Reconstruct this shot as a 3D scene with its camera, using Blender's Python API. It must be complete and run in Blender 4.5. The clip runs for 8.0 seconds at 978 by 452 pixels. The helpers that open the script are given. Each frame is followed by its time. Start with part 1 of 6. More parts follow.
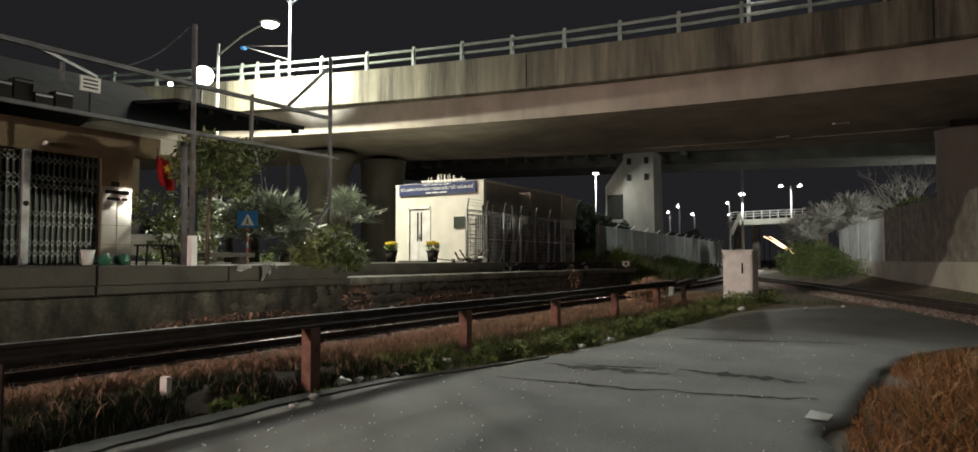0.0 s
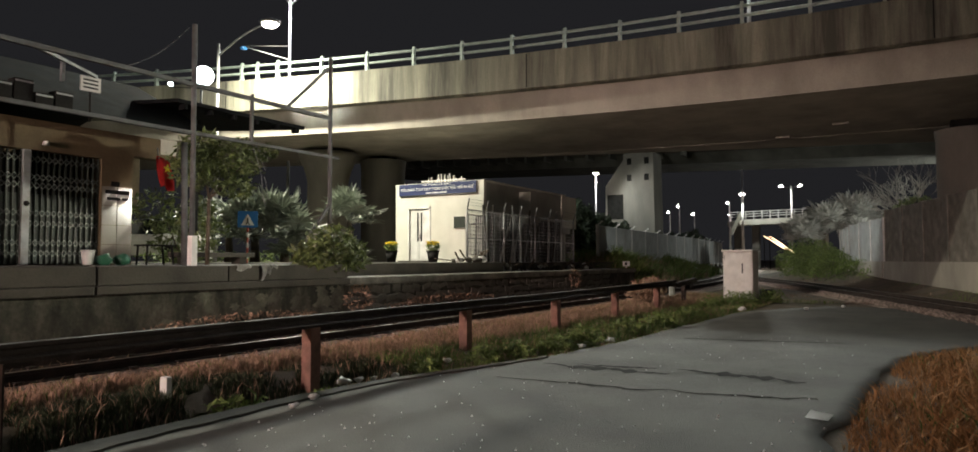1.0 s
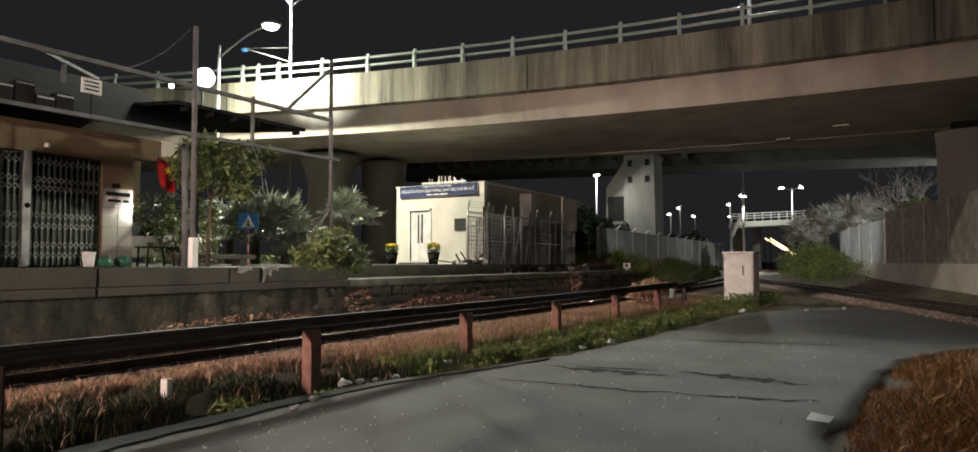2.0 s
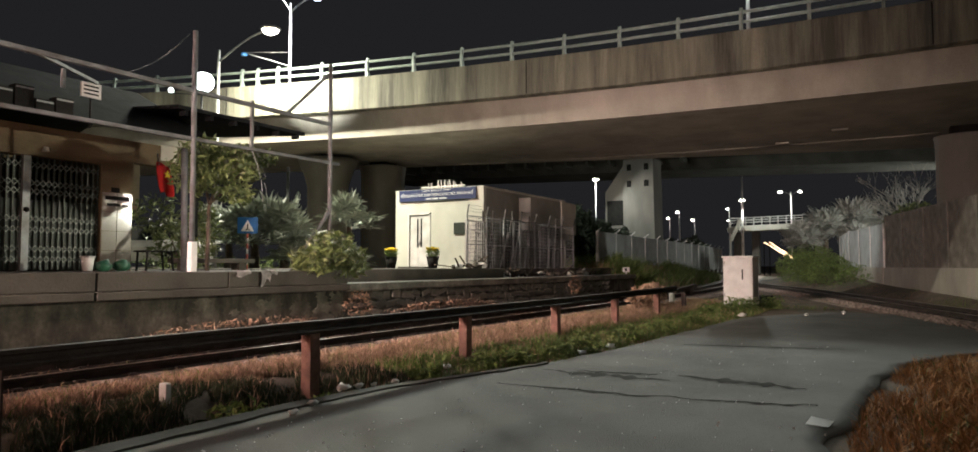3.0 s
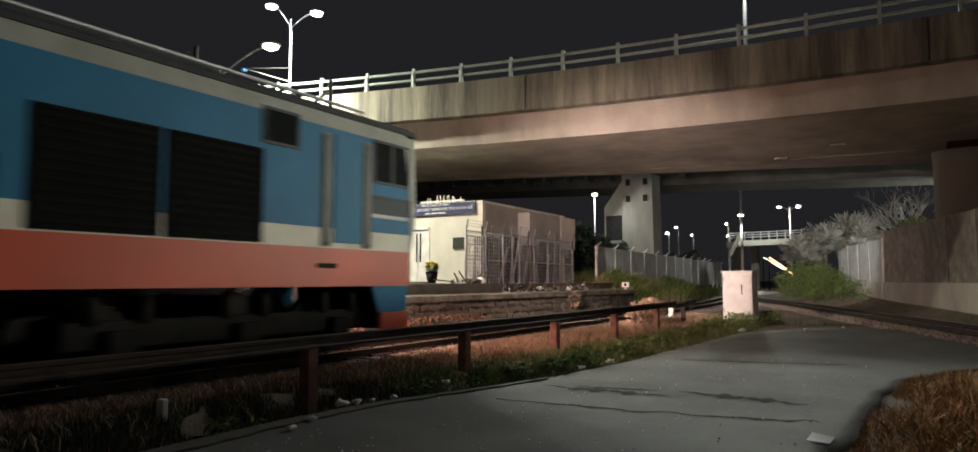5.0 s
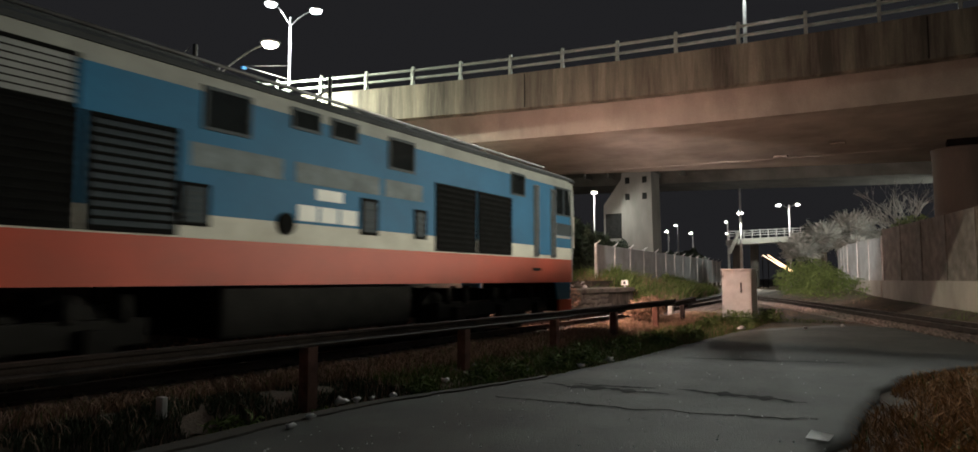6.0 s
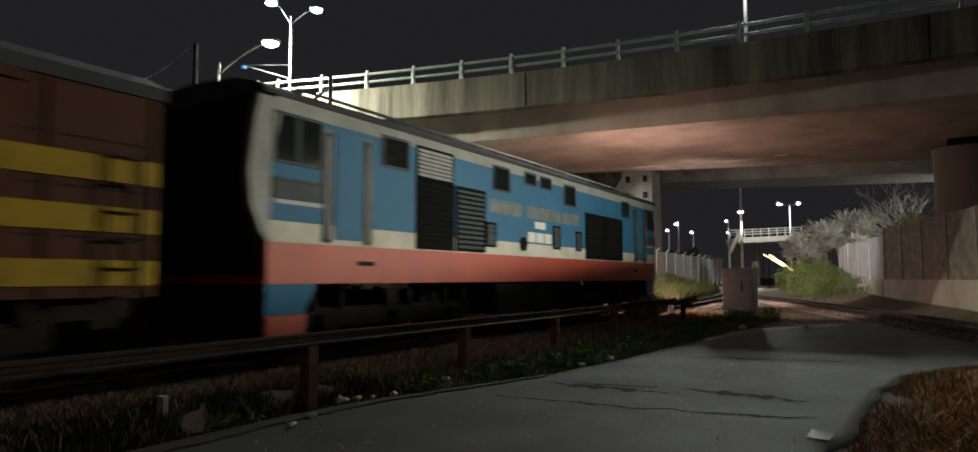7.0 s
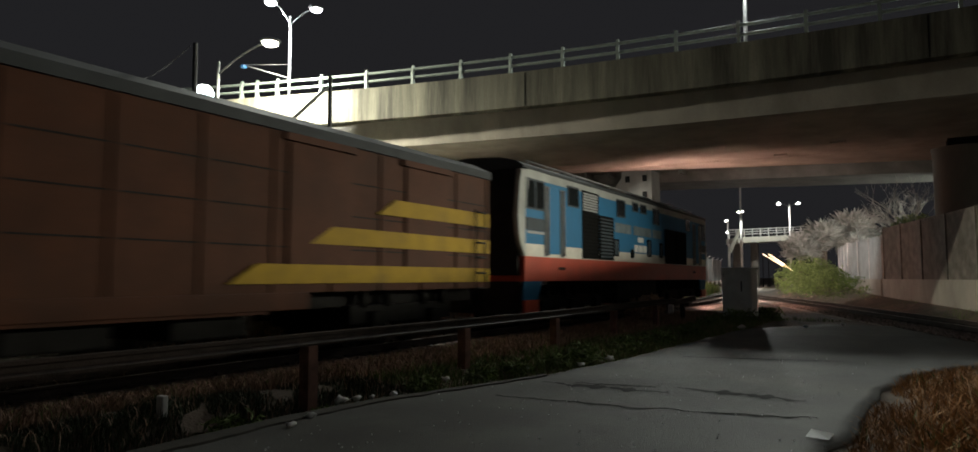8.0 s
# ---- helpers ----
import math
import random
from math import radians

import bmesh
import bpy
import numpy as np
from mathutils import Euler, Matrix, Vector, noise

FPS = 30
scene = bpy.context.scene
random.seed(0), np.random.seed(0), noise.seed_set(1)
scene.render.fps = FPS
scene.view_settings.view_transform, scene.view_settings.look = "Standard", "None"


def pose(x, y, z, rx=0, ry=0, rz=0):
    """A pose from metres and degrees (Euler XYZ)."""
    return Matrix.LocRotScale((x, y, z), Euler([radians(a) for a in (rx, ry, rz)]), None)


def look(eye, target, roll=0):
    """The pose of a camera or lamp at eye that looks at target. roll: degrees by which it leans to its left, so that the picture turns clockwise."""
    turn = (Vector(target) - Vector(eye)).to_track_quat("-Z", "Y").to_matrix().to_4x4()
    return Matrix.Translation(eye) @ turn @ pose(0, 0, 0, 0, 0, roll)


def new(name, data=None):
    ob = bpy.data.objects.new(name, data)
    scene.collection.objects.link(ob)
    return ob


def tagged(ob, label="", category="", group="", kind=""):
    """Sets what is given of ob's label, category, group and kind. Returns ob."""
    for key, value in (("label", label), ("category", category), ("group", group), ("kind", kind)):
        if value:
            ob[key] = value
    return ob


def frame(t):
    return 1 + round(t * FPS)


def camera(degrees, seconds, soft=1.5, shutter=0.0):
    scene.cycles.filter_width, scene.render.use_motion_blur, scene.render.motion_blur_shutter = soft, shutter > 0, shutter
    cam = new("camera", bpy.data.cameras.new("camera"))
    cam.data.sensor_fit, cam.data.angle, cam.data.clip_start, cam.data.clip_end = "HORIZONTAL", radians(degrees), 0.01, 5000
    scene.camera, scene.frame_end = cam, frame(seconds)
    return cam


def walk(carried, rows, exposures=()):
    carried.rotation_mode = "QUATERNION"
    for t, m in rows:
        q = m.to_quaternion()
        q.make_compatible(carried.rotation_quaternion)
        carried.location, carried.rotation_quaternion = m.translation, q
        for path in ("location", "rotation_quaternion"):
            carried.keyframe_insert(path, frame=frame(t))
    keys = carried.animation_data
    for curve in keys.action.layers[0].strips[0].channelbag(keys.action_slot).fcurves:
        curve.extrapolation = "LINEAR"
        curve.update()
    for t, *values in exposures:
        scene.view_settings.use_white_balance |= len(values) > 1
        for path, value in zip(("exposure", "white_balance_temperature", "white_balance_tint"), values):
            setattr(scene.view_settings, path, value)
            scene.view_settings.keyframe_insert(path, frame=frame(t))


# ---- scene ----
# ---- camera ----
EYE_Z = 1.35
cam = camera(70.0, 8.0, soft=1.6, shutter=0.7)


def aim(turn, tilt, roll=0.0):
    """Camera pose: turn = degrees left of the track's direction, tilt = degrees upward."""
    a, b = radians(turn), radians(tilt)
    way = Vector((math.cos(a) * math.cos(b), math.sin(a) * math.cos(b), math.sin(b)))
    eye = Vector((0, 0, EYE_Z))
    return look(eye, eye + way * 10, roll)


CAM_ROWS = [(0.0, 30.43, 2.78), (0.5, 30.43, 2.72), (1.0, 30.44, 2.78), (1.5, 30.51, 2.82), (2.2, 30.47, 3.00),
            (3.0, 30.43, 3.27), (3.5, 30.36, 3.42), (4.0, 30.39, 3.96), (4.5, 30.37, 4.49), (4.8, 30.36, 4.51),
            (5.4, 30.33, 4.42), (6.0, 30.31, 4.33), (6.5, 30.36, 4.25), (7.0, 30.36, 4.25), (7.5, 30.34, 4.24), (8.0, 30.33, 4.23)]
walk(cam, [(t, aim(a, b)) for t, a, b in CAM_ROWS])

# ---- night sky and lamps ----
world = bpy.data.worlds.new("night")
scene.world = world
world.use_nodes = True
bg = world.node_tree.nodes["Background"]
bg.inputs["Color"].default_value = (0.95, 0.95, 1.06, 1)
bg.inputs["Strength"].default_value = 0.015
scene.view_settings.exposure = 0.0


def lamp(name, at, target, watts, size, colour, spread=180):
    d = bpy.data.lights.new(name, "AREA")
    d.shape, d.size, d.energy, d.color, d.spread = "DISK", size, watts, colour, radians(spread)
    ob = new(name, d)
    ob.matrix_world = look(at, target)
    return ob


WHITE = (0.95, 1.0, 0.92)
WARM = (1.0, 0.97, 0.78)
FLOOD = Vector((15.6, 20.3, 7.75))
BRIDGE_LAMP = Vector((18.8, 20.95, 10.58))
TWIN_A, TWIN_B = Vector((26.1, 29.1, 16.1)), Vector((27.35, 26.95, 15.7))
lamp("flood_light", FLOOD + Vector((0.45, 0.1, 0)), (20.6, 20.6, 9.0), 200, 0.35, WHITE, 50)
lamp("bridge_lamp_light", BRIDGE_LAMP - Vector((0.5, 0, 0.42)), (19.2, 20.0, 0), 3300, 0.4, WARM)
lamp("twin_lamp_light", TWIN_A - Vector((0, 0, 0.15)), (20, 24, 0), 3200, 0.5, WHITE)
lamp("twin_lamp_light", TWIN_B - Vector((0, 0, 0.15)), (26, 20, 0), 2200, 0.5, WHITE)
# Supposed further mast, out of view, added to brighten road and train.
ADDED_MAST = Vector((32.4, -15.0, 8.3))
lamp("added_mast_light", ADDED_MAST + Vector((-1.0, 0.0, 9.15)), (14, 2, 0), 350, 0.5, WHITE)
# Unseen lamp, added to light the side of the passing train.
FLANK_FILL = Vector((27.0, -13.0, 5.15))
lamp("flank_fill_light", FLANK_FILL + Vector((-0.3, 0.4, 0)), (11.0, 7, 1.8), 450, 0.6, WARM, 60)
MAST = Vector((33.3, 5.7, 8.3))
lamp("mast_light", MAST + Vector((-1.0, 0.0, 9.15)), (16, 3, 0), 1800, 0.5, WHITE)
lamp("far_mast_light", (93.4, 17.3, 9.4), (72, 6, 0), 3000, 0.6, WHITE)
lamp("far_twin_light", (117.4, 15.8, 12.4), (122, 18, 6), 700, 0.6, WHITE)
# Unseen lamp, added to brighten the palms and trees behind the fence.
lamp("palm_fill_light", (57.4, -6.3, 5.8), (63, 2, 3.8), 700, 0.5, WHITE, 140)
lamp("fence_lamp_light", (51.5, 20.3, 7.9), (46, 14, 0), 480, 0.4, WHITE)

# ---- materials ----


def mat(name, colour, rough=0.8, metal=0.0, var=0.35, scale=3.0, fine=40.0, bump=0.3, dirt=None, dirt_amount=0.5,
        stretch=(1, 1, 1), glow=None, power=0.0, island=0.0, spec=0.5, dirt_from=0.47):
    """A procedural surface: base colour with stains at one scale and grain at another, plus relief."""
    m = bpy.data.materials.new(name)
    m.use_nodes = True
    n, l = m.node_tree.nodes, m.node_tree.links
    p = n["Principled BSDF"]
    p.inputs["Roughness"].default_value = rough
    p.inputs["Metallic"].default_value = metal
    p.inputs["Specular IOR Level"].default_value = spec
    tc = n.new("ShaderNodeTexCoord")
    mp = n.new("ShaderNodeMapping")
    mp.inputs["Scale"].default_value = stretch
    l.new(tc.outputs["Object"], mp.inputs["Vector"])
    a = n.new("ShaderNodeTexNoise")
    a.inputs["Scale"].default_value, a.inputs["Detail"].default_value = scale, 6
    b = n.new("ShaderNodeTexNoise")
    b.inputs["Scale"].default_value, b.inputs["Detail"].default_value = fine, 3
    l.new(mp.outputs[0], a.inputs["Vector"])
    l.new(tc.outputs["Object"], b.inputs["Vector"])
    dark = tuple(c * (1 - var) for c in colour)
    lite = tuple(min(1, c * (1 + var * 0.6)) for c in colour)
    r = n.new("ShaderNodeValToRGB")
    r.color_ramp.elements[0].position, r.color_ramp.elements[1].position = 0.3, 0.72
    r.color_ramp.elements[0].color, r.color_ramp.elements[1].color = (*dark, 1), (*lite, 1)
    l.new(a.outputs["Fac"], r.inputs["Fac"])
    mix = n.new("ShaderNodeMix")
    mix.data_type, mix.blend_type = "RGBA", "MULTIPLY"
    mix.inputs["Factor"].default_value = min(1.0, var * 1.4)
    r2 = n.new("ShaderNodeValToRGB")
    r2.color_ramp.elements[0].color, r2.color_ramp.elements[1].color = (0.35, 0.35, 0.35, 1), (1.2, 1.2, 1.2, 1)
    l.new(b.outputs["Fac"], r2.inputs["Fac"])
    l.new(r.outputs["Color"], mix.inputs["A"])
    l.new(r2.outputs["Color"], mix.inputs["B"])
    col = mix.outputs["Result"]
    if dirt:
        d = n.new("ShaderNodeTexNoise")
        d.inputs["Scale"].default_value, d.inputs["Detail"].default_value = scale * 0.45, 8
        d.inputs["Roughness"].default_value = 0.7
        l.new(mp.outputs[0], d.inputs["Vector"])
        rd = n.new("ShaderNodeValToRGB")
        rd.color_ramp.elements[0].position, rd.color_ramp.elements[1].position = dirt_from, dirt_from + 0.21
        rd.color_ramp.elements[0].color = (0, 0, 0, 1)
        rd.color_ramp.elements[1].color = (dirt_amount,) * 3 + (1,)
        l.new(d.outputs["Fac"], rd.inputs["Fac"])
        md = n.new("ShaderNodeMix")
        md.data_type = "RGBA"
        md.inputs["B"].default_value = (*dirt, 1)
        l.new(rd.outputs["Color"], md.inputs["Factor"])
        l.new(col, md.inputs["A"])
        col = md.outputs["Result"]
    if island:
        g = n.new("ShaderNodeNewGeometry")
        o = n.new("ShaderNodeObjectInfo")
        s = n.new("ShaderNodeMath")
        s.operation = "ADD"
        l.new(g.outputs["Random Per Island"], s.inputs[0])
        l.new(o.outputs["Random"], s.inputs[1])
        w = n.new("ShaderNodeMath")
        w.operation = "FRACT"
        l.new(s.outputs[0], w.inputs[0])
        ri = n.new("ShaderNodeValToRGB")
        ri.color_ramp.elements[0].color = (1 - island,) * 3 + (1,)
        ri.color_ramp.elements[1].color = (1 + island,) * 3 + (1,)
        l.new(w.outputs[0], ri.inputs["Fac"])
        mi = n.new("ShaderNodeMix")
        mi.data_type, mi.blend_type = "RGBA", "MULTIPLY"
        mi.inputs["Factor"].default_value = 1
        l.new(col, mi.inputs["A"])
        l.new(ri.outputs["Color"], mi.inputs["B"])
        col = mi.outputs["Result"]
    l.new(col, p.inputs["Base Color"])
    if bump:
        bp = n.new("ShaderNodeBump")
        bp.inputs["Strength"].default_value, bp.inputs["Distance"].default_value = bump, 0.02
        l.new(b.outputs["Fac"], bp.inputs["Height"])
        l.new(bp.outputs[0], p.inputs["Normal"])
    if glow:
        p.inputs["Emission Color"].default_value = (*glow, 1)
        p.inputs["Emission Strength"].default_value = power
    return m


M = {}
M["asphalt"] = mat("asphalt", (0.115, 0.112, 0.10), 0.72, spec=0.45, var=0.32, scale=0.9, fine=70, bump=0.5, dirt=(0.05, 0.047, 0.042), dirt_amount=0.75)
M["soil"] = mat("soil", (0.15, 0.11, 0.08), 0.95, var=0.45, scale=1.2, fine=30, bump=0.8, dirt=(0.05, 0.06, 0.025))
M["ballast"] = mat("ballast", (0.40, 0.31, 0.265), 0.9, var=0.5, scale=6, fine=35, bump=1.0)
M["stone_bit"] = mat("stone_bit", (0.42, 0.34, 0.30), 0.9, var=0.4, scale=9, fine=50, bump=0.4, island=0.5)
M["concrete"] = mat("concrete", (0.46, 0.42, 0.36), 0.85, var=0.24, scale=0.8, fine=25, bump=0.25, dirt=(0.16, 0.145, 0.12), dirt_amount=0.5, stretch=(1, 1, 0.5))
M["streaked"] = mat("streaked_concrete", (0.27, 0.26, 0.20), 0.85, var=0.35, scale=2.2, fine=22, bump=0.25, dirt=(0.05, 0.047, 0.038), dirt_amount=0.92, stretch=(1, 1, 0.08), dirt_from=0.40)
M["pier"] = mat("pier_concrete", (0.23, 0.215, 0.19), 0.85, var=0.25, scale=1.1, fine=25, bump=0.25, dirt=(0.12, 0.11, 0.1), dirt_amount=0.4, stretch=(1, 1, 0.3))
M["plaster"] = mat("flaking_plaster", (0.21, 0.195, 0.155), 0.9, var=0.5, scale=4, fine=25, bump=0.5, dirt=(0.07, 0.065, 0.05), dirt_amount=0.8, island=0.35)
M["stone"] = mat("wall_stone", (0.27, 0.25, 0.215), 0.9, var=0.6, scale=3, fine=18, bump=0.8, dirt=(0.022, 0.023, 0.02), dirt_amount=0.85, island=0.22, dirt_from=0.45)
# White office sides greyed in place of shade; annex and house share it.
M["shade_grey"] = mat("shade_grey_wall", (0.36, 0.35, 0.32), 0.85, var=0.2, scale=1.2, fine=20, bump=0.1, dirt=(0.25, 0.23, 0.19), dirt_amount=0.6)
# Concrete toned near-black so that it looks unlit even under the lamps.
M["unlit_concrete"] = mat("unlit_concrete", (0.12, 0.115, 0.10), 0.9, var=0.3, scale=0.8, fine=25, bump=0.25, dirt=(0.04, 0.04, 0.035), dirt_amount=0.6)
M["old_wall"] = mat("old_wall", (0.14, 0.128, 0.10), 0.9, var=0.75, scale=3.2, fine=16, bump=0.8, dirt=(0.022, 0.023, 0.018), dirt_amount=0.97, stretch=(1, 1, 0.45), dirt_from=0.42)
M["slab"] = mat("platform_concrete", (0.075, 0.066, 0.053), 0.85, var=0.4, scale=1.7, fine=25, bump=0.4, dirt=(0.07, 0.065, 0.05), dirt_amount=0.7)
M["dirty_pale"] = mat("worn_pale_concrete", (0.24, 0.225, 0.19), 0.85, var=0.5, scale=2.2, fine=22, bump=0.5, dirt=(0.05, 0.047, 0.04), dirt_amount=0.85)
M["rust"] = mat("rusty_steel", (0.045, 0.03, 0.025), 0.75, 0.1, spec=0.3, var=0.5, scale=5, fine=45, bump=0.4)
M["post"] = mat("reddish_post_paint", (0.26, 0.13, 0.10), 0.8, var=0.4, scale=6, fine=45, bump=0.4, dirt=(0.07, 0.05, 0.04))
M["railtop"] = mat("polished_rail", (0.32, 0.27, 0.24), 0.32, 0.9, var=0.3, scale=6, fine=40, bump=0.1)
M["sleeper"] = mat("sleeper", (0.20, 0.17, 0.15), 0.9, var=0.4, scale=5, fine=30, bump=0.4)
M["galv"] = mat("galvanised_steel", (0.30, 0.31, 0.32), 0.55, 0.5, var=0.25, scale=4, fine=30, bump=0.1, dirt=(0.16, 0.12, 0.09), dirt_amount=0.5)
M["railpaint"] = mat("pale_green_paint", (0.30, 0.35, 0.32), 0.55, 0.1, var=0.2, scale=5, fine=40, bump=0.1)
M["whitewall"] = mat("white_wall_paint", (0.62, 0.60, 0.53), 0.8, var=0.1, scale=1.2, fine=20, bump=0.1, dirt=(0.45, 0.42, 0.36), dirt_amount=0.4)
# Plaster colour is set dark, standing in for shade under the eaves.
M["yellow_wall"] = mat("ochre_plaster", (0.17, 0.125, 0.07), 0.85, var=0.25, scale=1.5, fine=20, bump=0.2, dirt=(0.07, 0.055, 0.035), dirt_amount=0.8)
M["tile"] = mat("glazed_tile", (0.32, 0.30, 0.26), 0.1, var=0.12, scale=3, fine=20, bump=0.03)
M["whitepaint"] = mat("white_paint", (0.72, 0.70, 0.68), 0.5, var=0.15, scale=3, fine=30, bump=0.1, dirt=(0.35, 0.3, 0.26), dirt_amount=0.4)
# The pale fence panel again, browned to stand in for shade.
M["shade_panel"] = mat("shaded_fence_panel", (0.27, 0.24, 0.21), 0.8, spec=0.2, var=0.35, scale=2.5, fine=25, bump=0.2, dirt=(0.12, 0.10, 0.08), dirt_amount=0.7)
M["fence_panel"] = mat("fence_panel", (0.45, 0.46, 0.46), 0.7, var=0.2, scale=1.5, fine=20, bump=0.15, dirt=(0.25, 0.22, 0.19), dirt_amount=0.5)
M["black"] = mat("black", (0.008, 0.008, 0.008), 0.9, spec=0.08, var=0.3, scale=5, fine=30, bump=0.2)
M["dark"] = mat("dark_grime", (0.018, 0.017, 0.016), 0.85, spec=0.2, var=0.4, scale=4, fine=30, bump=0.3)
M["roof_sheet"] = mat("dark_roof_sheet", (0.016, 0.018, 0.02), 1.0, 0.0, spec=0.05, var=0.3, scale=3, fine=30, bump=0.2, dirt=(0.02, 0.016, 0.013))
# Gate and lattice tones are likewise kept dark to stand in for shade.
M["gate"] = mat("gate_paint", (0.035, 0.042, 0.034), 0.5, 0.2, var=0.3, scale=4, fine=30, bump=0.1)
M["lattice"] = mat("lattice_steel", (0.13, 0.14, 0.125), 0.45, 0.3, var=0.2, scale=6, fine=30, bump=0.05)
M["loco_red"] = mat("red_paint", (0.50, 0.062, 0.028), 0.5, spec=0.3, var=0.14, scale=1.3, fine=14, bump=0.04, dirt=(0.25, 0.06, 0.035), dirt_amount=0.5)
M["loco_blue"] = mat("blue_paint", (0.012, 0.15, 0.31), 0.6, spec=0.25, var=0.16, scale=1.1, fine=14, bump=0.04, dirt=(0.02, 0.09, 0.17), dirt_amount=0.5)
M["loco_white"] = mat("off_white_paint", (0.66, 0.64, 0.57), 0.6, spec=0.25, var=0.14, scale=2, fine=14, bump=0.04, dirt=(0.3, 0.26, 0.2), dirt_amount=0.5)
M["loco_grey"] = mat("grey_paint", (0.33, 0.34, 0.34), 0.5, var=0.2, scale=2, fine=20, bump=0.05)
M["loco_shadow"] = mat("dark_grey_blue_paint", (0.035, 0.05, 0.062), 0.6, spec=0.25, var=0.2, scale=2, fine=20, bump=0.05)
M["loco_faded"] = mat("faded_grey_paint", (0.16, 0.20, 0.22), 0.6, spec=0.25, var=0.35, scale=4, fine=20, bump=0.03)
M["loco_slat"] = mat("worn_slat_paint", (0.075, 0.085, 0.09), 0.5, var=0.3, scale=3, fine=20, bump=0.05)
M["loco_roof"] = mat("loco_roof_paint", (0.05, 0.055, 0.06), 0.75, 0.0, spec=0.2, var=0.3, scale=2, fine=20, bump=0.1)
M["wagon"] = mat("brown_wagon_paint", (0.075, 0.026, 0.012), 0.75, spec=0.2, var=0.28, scale=1.5, fine=16, bump=0.1, dirt=(0.045, 0.022, 0.014), dirt_amount=0.6)
M["wagon_yellow"] = mat("yellow_paint", (0.34, 0.215, 0.008), 0.7, spec=0.2, var=0.2, scale=3, fine=16, bump=0.05, dirt=(0.16, 0.10, 0.02), dirt_amount=0.5)
M["glass"] = mat("dark_glass", (0.015, 0.018, 0.02), 0.06, var=0.1, bump=0.0)
M["headlamp"] = mat("lit_headlamp", (0.9, 0.8, 0.7), 0.4, var=0.05, bump=0, glow=(1.0, 0.75, 0.66), power=82000)
M["headlamp_spill"] = mat("lit_marker_lamp", (0.9, 0.8, 0.7), 0.4, var=0.05, bump=0, glow=(1.0, 0.55, 0.42), power=750)
# Invented lamp, added to throw wide spill over bridge and verge.
M["headlamp_fill"] = mat("added_spill_lamp", (0.9, 0.8, 0.7), 0.4, var=0.05, bump=0, glow=(1.0, 0.60, 0.50), power=4600)
M["lampglow"] = mat("lit_lamp", (0.9, 0.9, 0.9), 0.4, var=0.05, bump=0, glow=(0.92, 0.97, 1.0), power=60)
M["floodglow"] = mat("lit_flood_lamp", (0.9, 0.9, 0.9), 0.4, var=0.05, bump=0, glow=(0.85, 0.95, 1.0), power=9)
M["frame_steel"] = mat("weathered_frame_steel", (0.15, 0.155, 0.16), 0.7, 0.2, spec=0.3, var=0.35, scale=4, fine=30, bump=0.2, dirt=(0.08, 0.055, 0.04), dirt_amount=0.6)
# Brown dry grass with the headlight's orange put into its colour.
M["headlit_dry"] = mat("headlit_brown_grass", (0.42, 0.23, 0.10), 0.9, var=0.3, scale=1.5, fine=9, bump=0, island=0.45)
# Off-white trim greyed, standing in for shade on its inward curve.
M["cornice"] = mat("shade_toned_trim_paint", (0.36, 0.37, 0.35), 0.6, spec=0.25, var=0.25, scale=2, fine=14, bump=0.04)
M["lampwarm"] = mat("lit_warm_lamp", (0.9, 0.9, 0.8), 0.4, var=0.05, bump=0, glow=(1.0, 0.93, 0.75), power=40)
M["farlamp"] = mat("lit_far_lamp", (0.9, 0.9, 0.8), 0.4, var=0.05, bump=0, glow=(1.0, 0.97, 0.85), power=25)
M["streak"] = mat("warm_streak_glow", (0.9, 0.8, 0.6), 0.4, var=0.05, bump=0, glow=(1.0, 0.66, 0.38), power=7)
M["dry"] = mat("dry_grass", (0.40, 0.26, 0.18), 0.9, var=0.3, scale=1.5, fine=9, bump=0, island=0.45)
M["green"] = mat("green_grass", (0.17, 0.235, 0.065), 0.85, var=0.35, scale=1.5, fine=9, bump=0, island=0.5)
# Dark green weed, deepened further to stand in for shade.
M["shaded_weed"] = mat("shaded_weed", (0.055, 0.07, 0.03), 0.85, var=0.35, scale=1.5, fine=9, bump=0, island=0.5)
M["leaf"] = mat("green_leaf", (0.15, 0.19, 0.06), 0.5, var=0.3, scale=3, fine=9, bump=0, island=0.5)
M["palm"] = mat("grey_green_palm", (0.36, 0.40, 0.33), 0.5, var=0.25, scale=3, fine=9, bump=0, island=0.35)
# Palm leaves lightened to stand in for lamplight.
M["lit_palm"] = mat("lit_palm", (0.42, 0.42, 0.38), 0.6, var=0.25, scale=3, fine=9, bump=0, island=0.3)
# Bark lightened so that trees no lamp reaches look lit.
M["lit_bark"] = mat("lit_bark", (0.36, 0.34, 0.30), 0.9, var=0.3, scale=6, fine=30, bump=0.3)
M["bark"] = mat("bark", (0.14, 0.11, 0.08), 0.95, var=0.4, scale=6, fine=30, bump=0.8)
M["signblue"] = mat("blue_sign", (0.018, 0.028, 0.10), 0.5, var=0.1, scale=3, bump=0.02)
M["roadsign"] = mat("blue_road_sign", (0.03, 0.15, 0.40), 0.4, var=0.1, scale=3, bump=0.02)
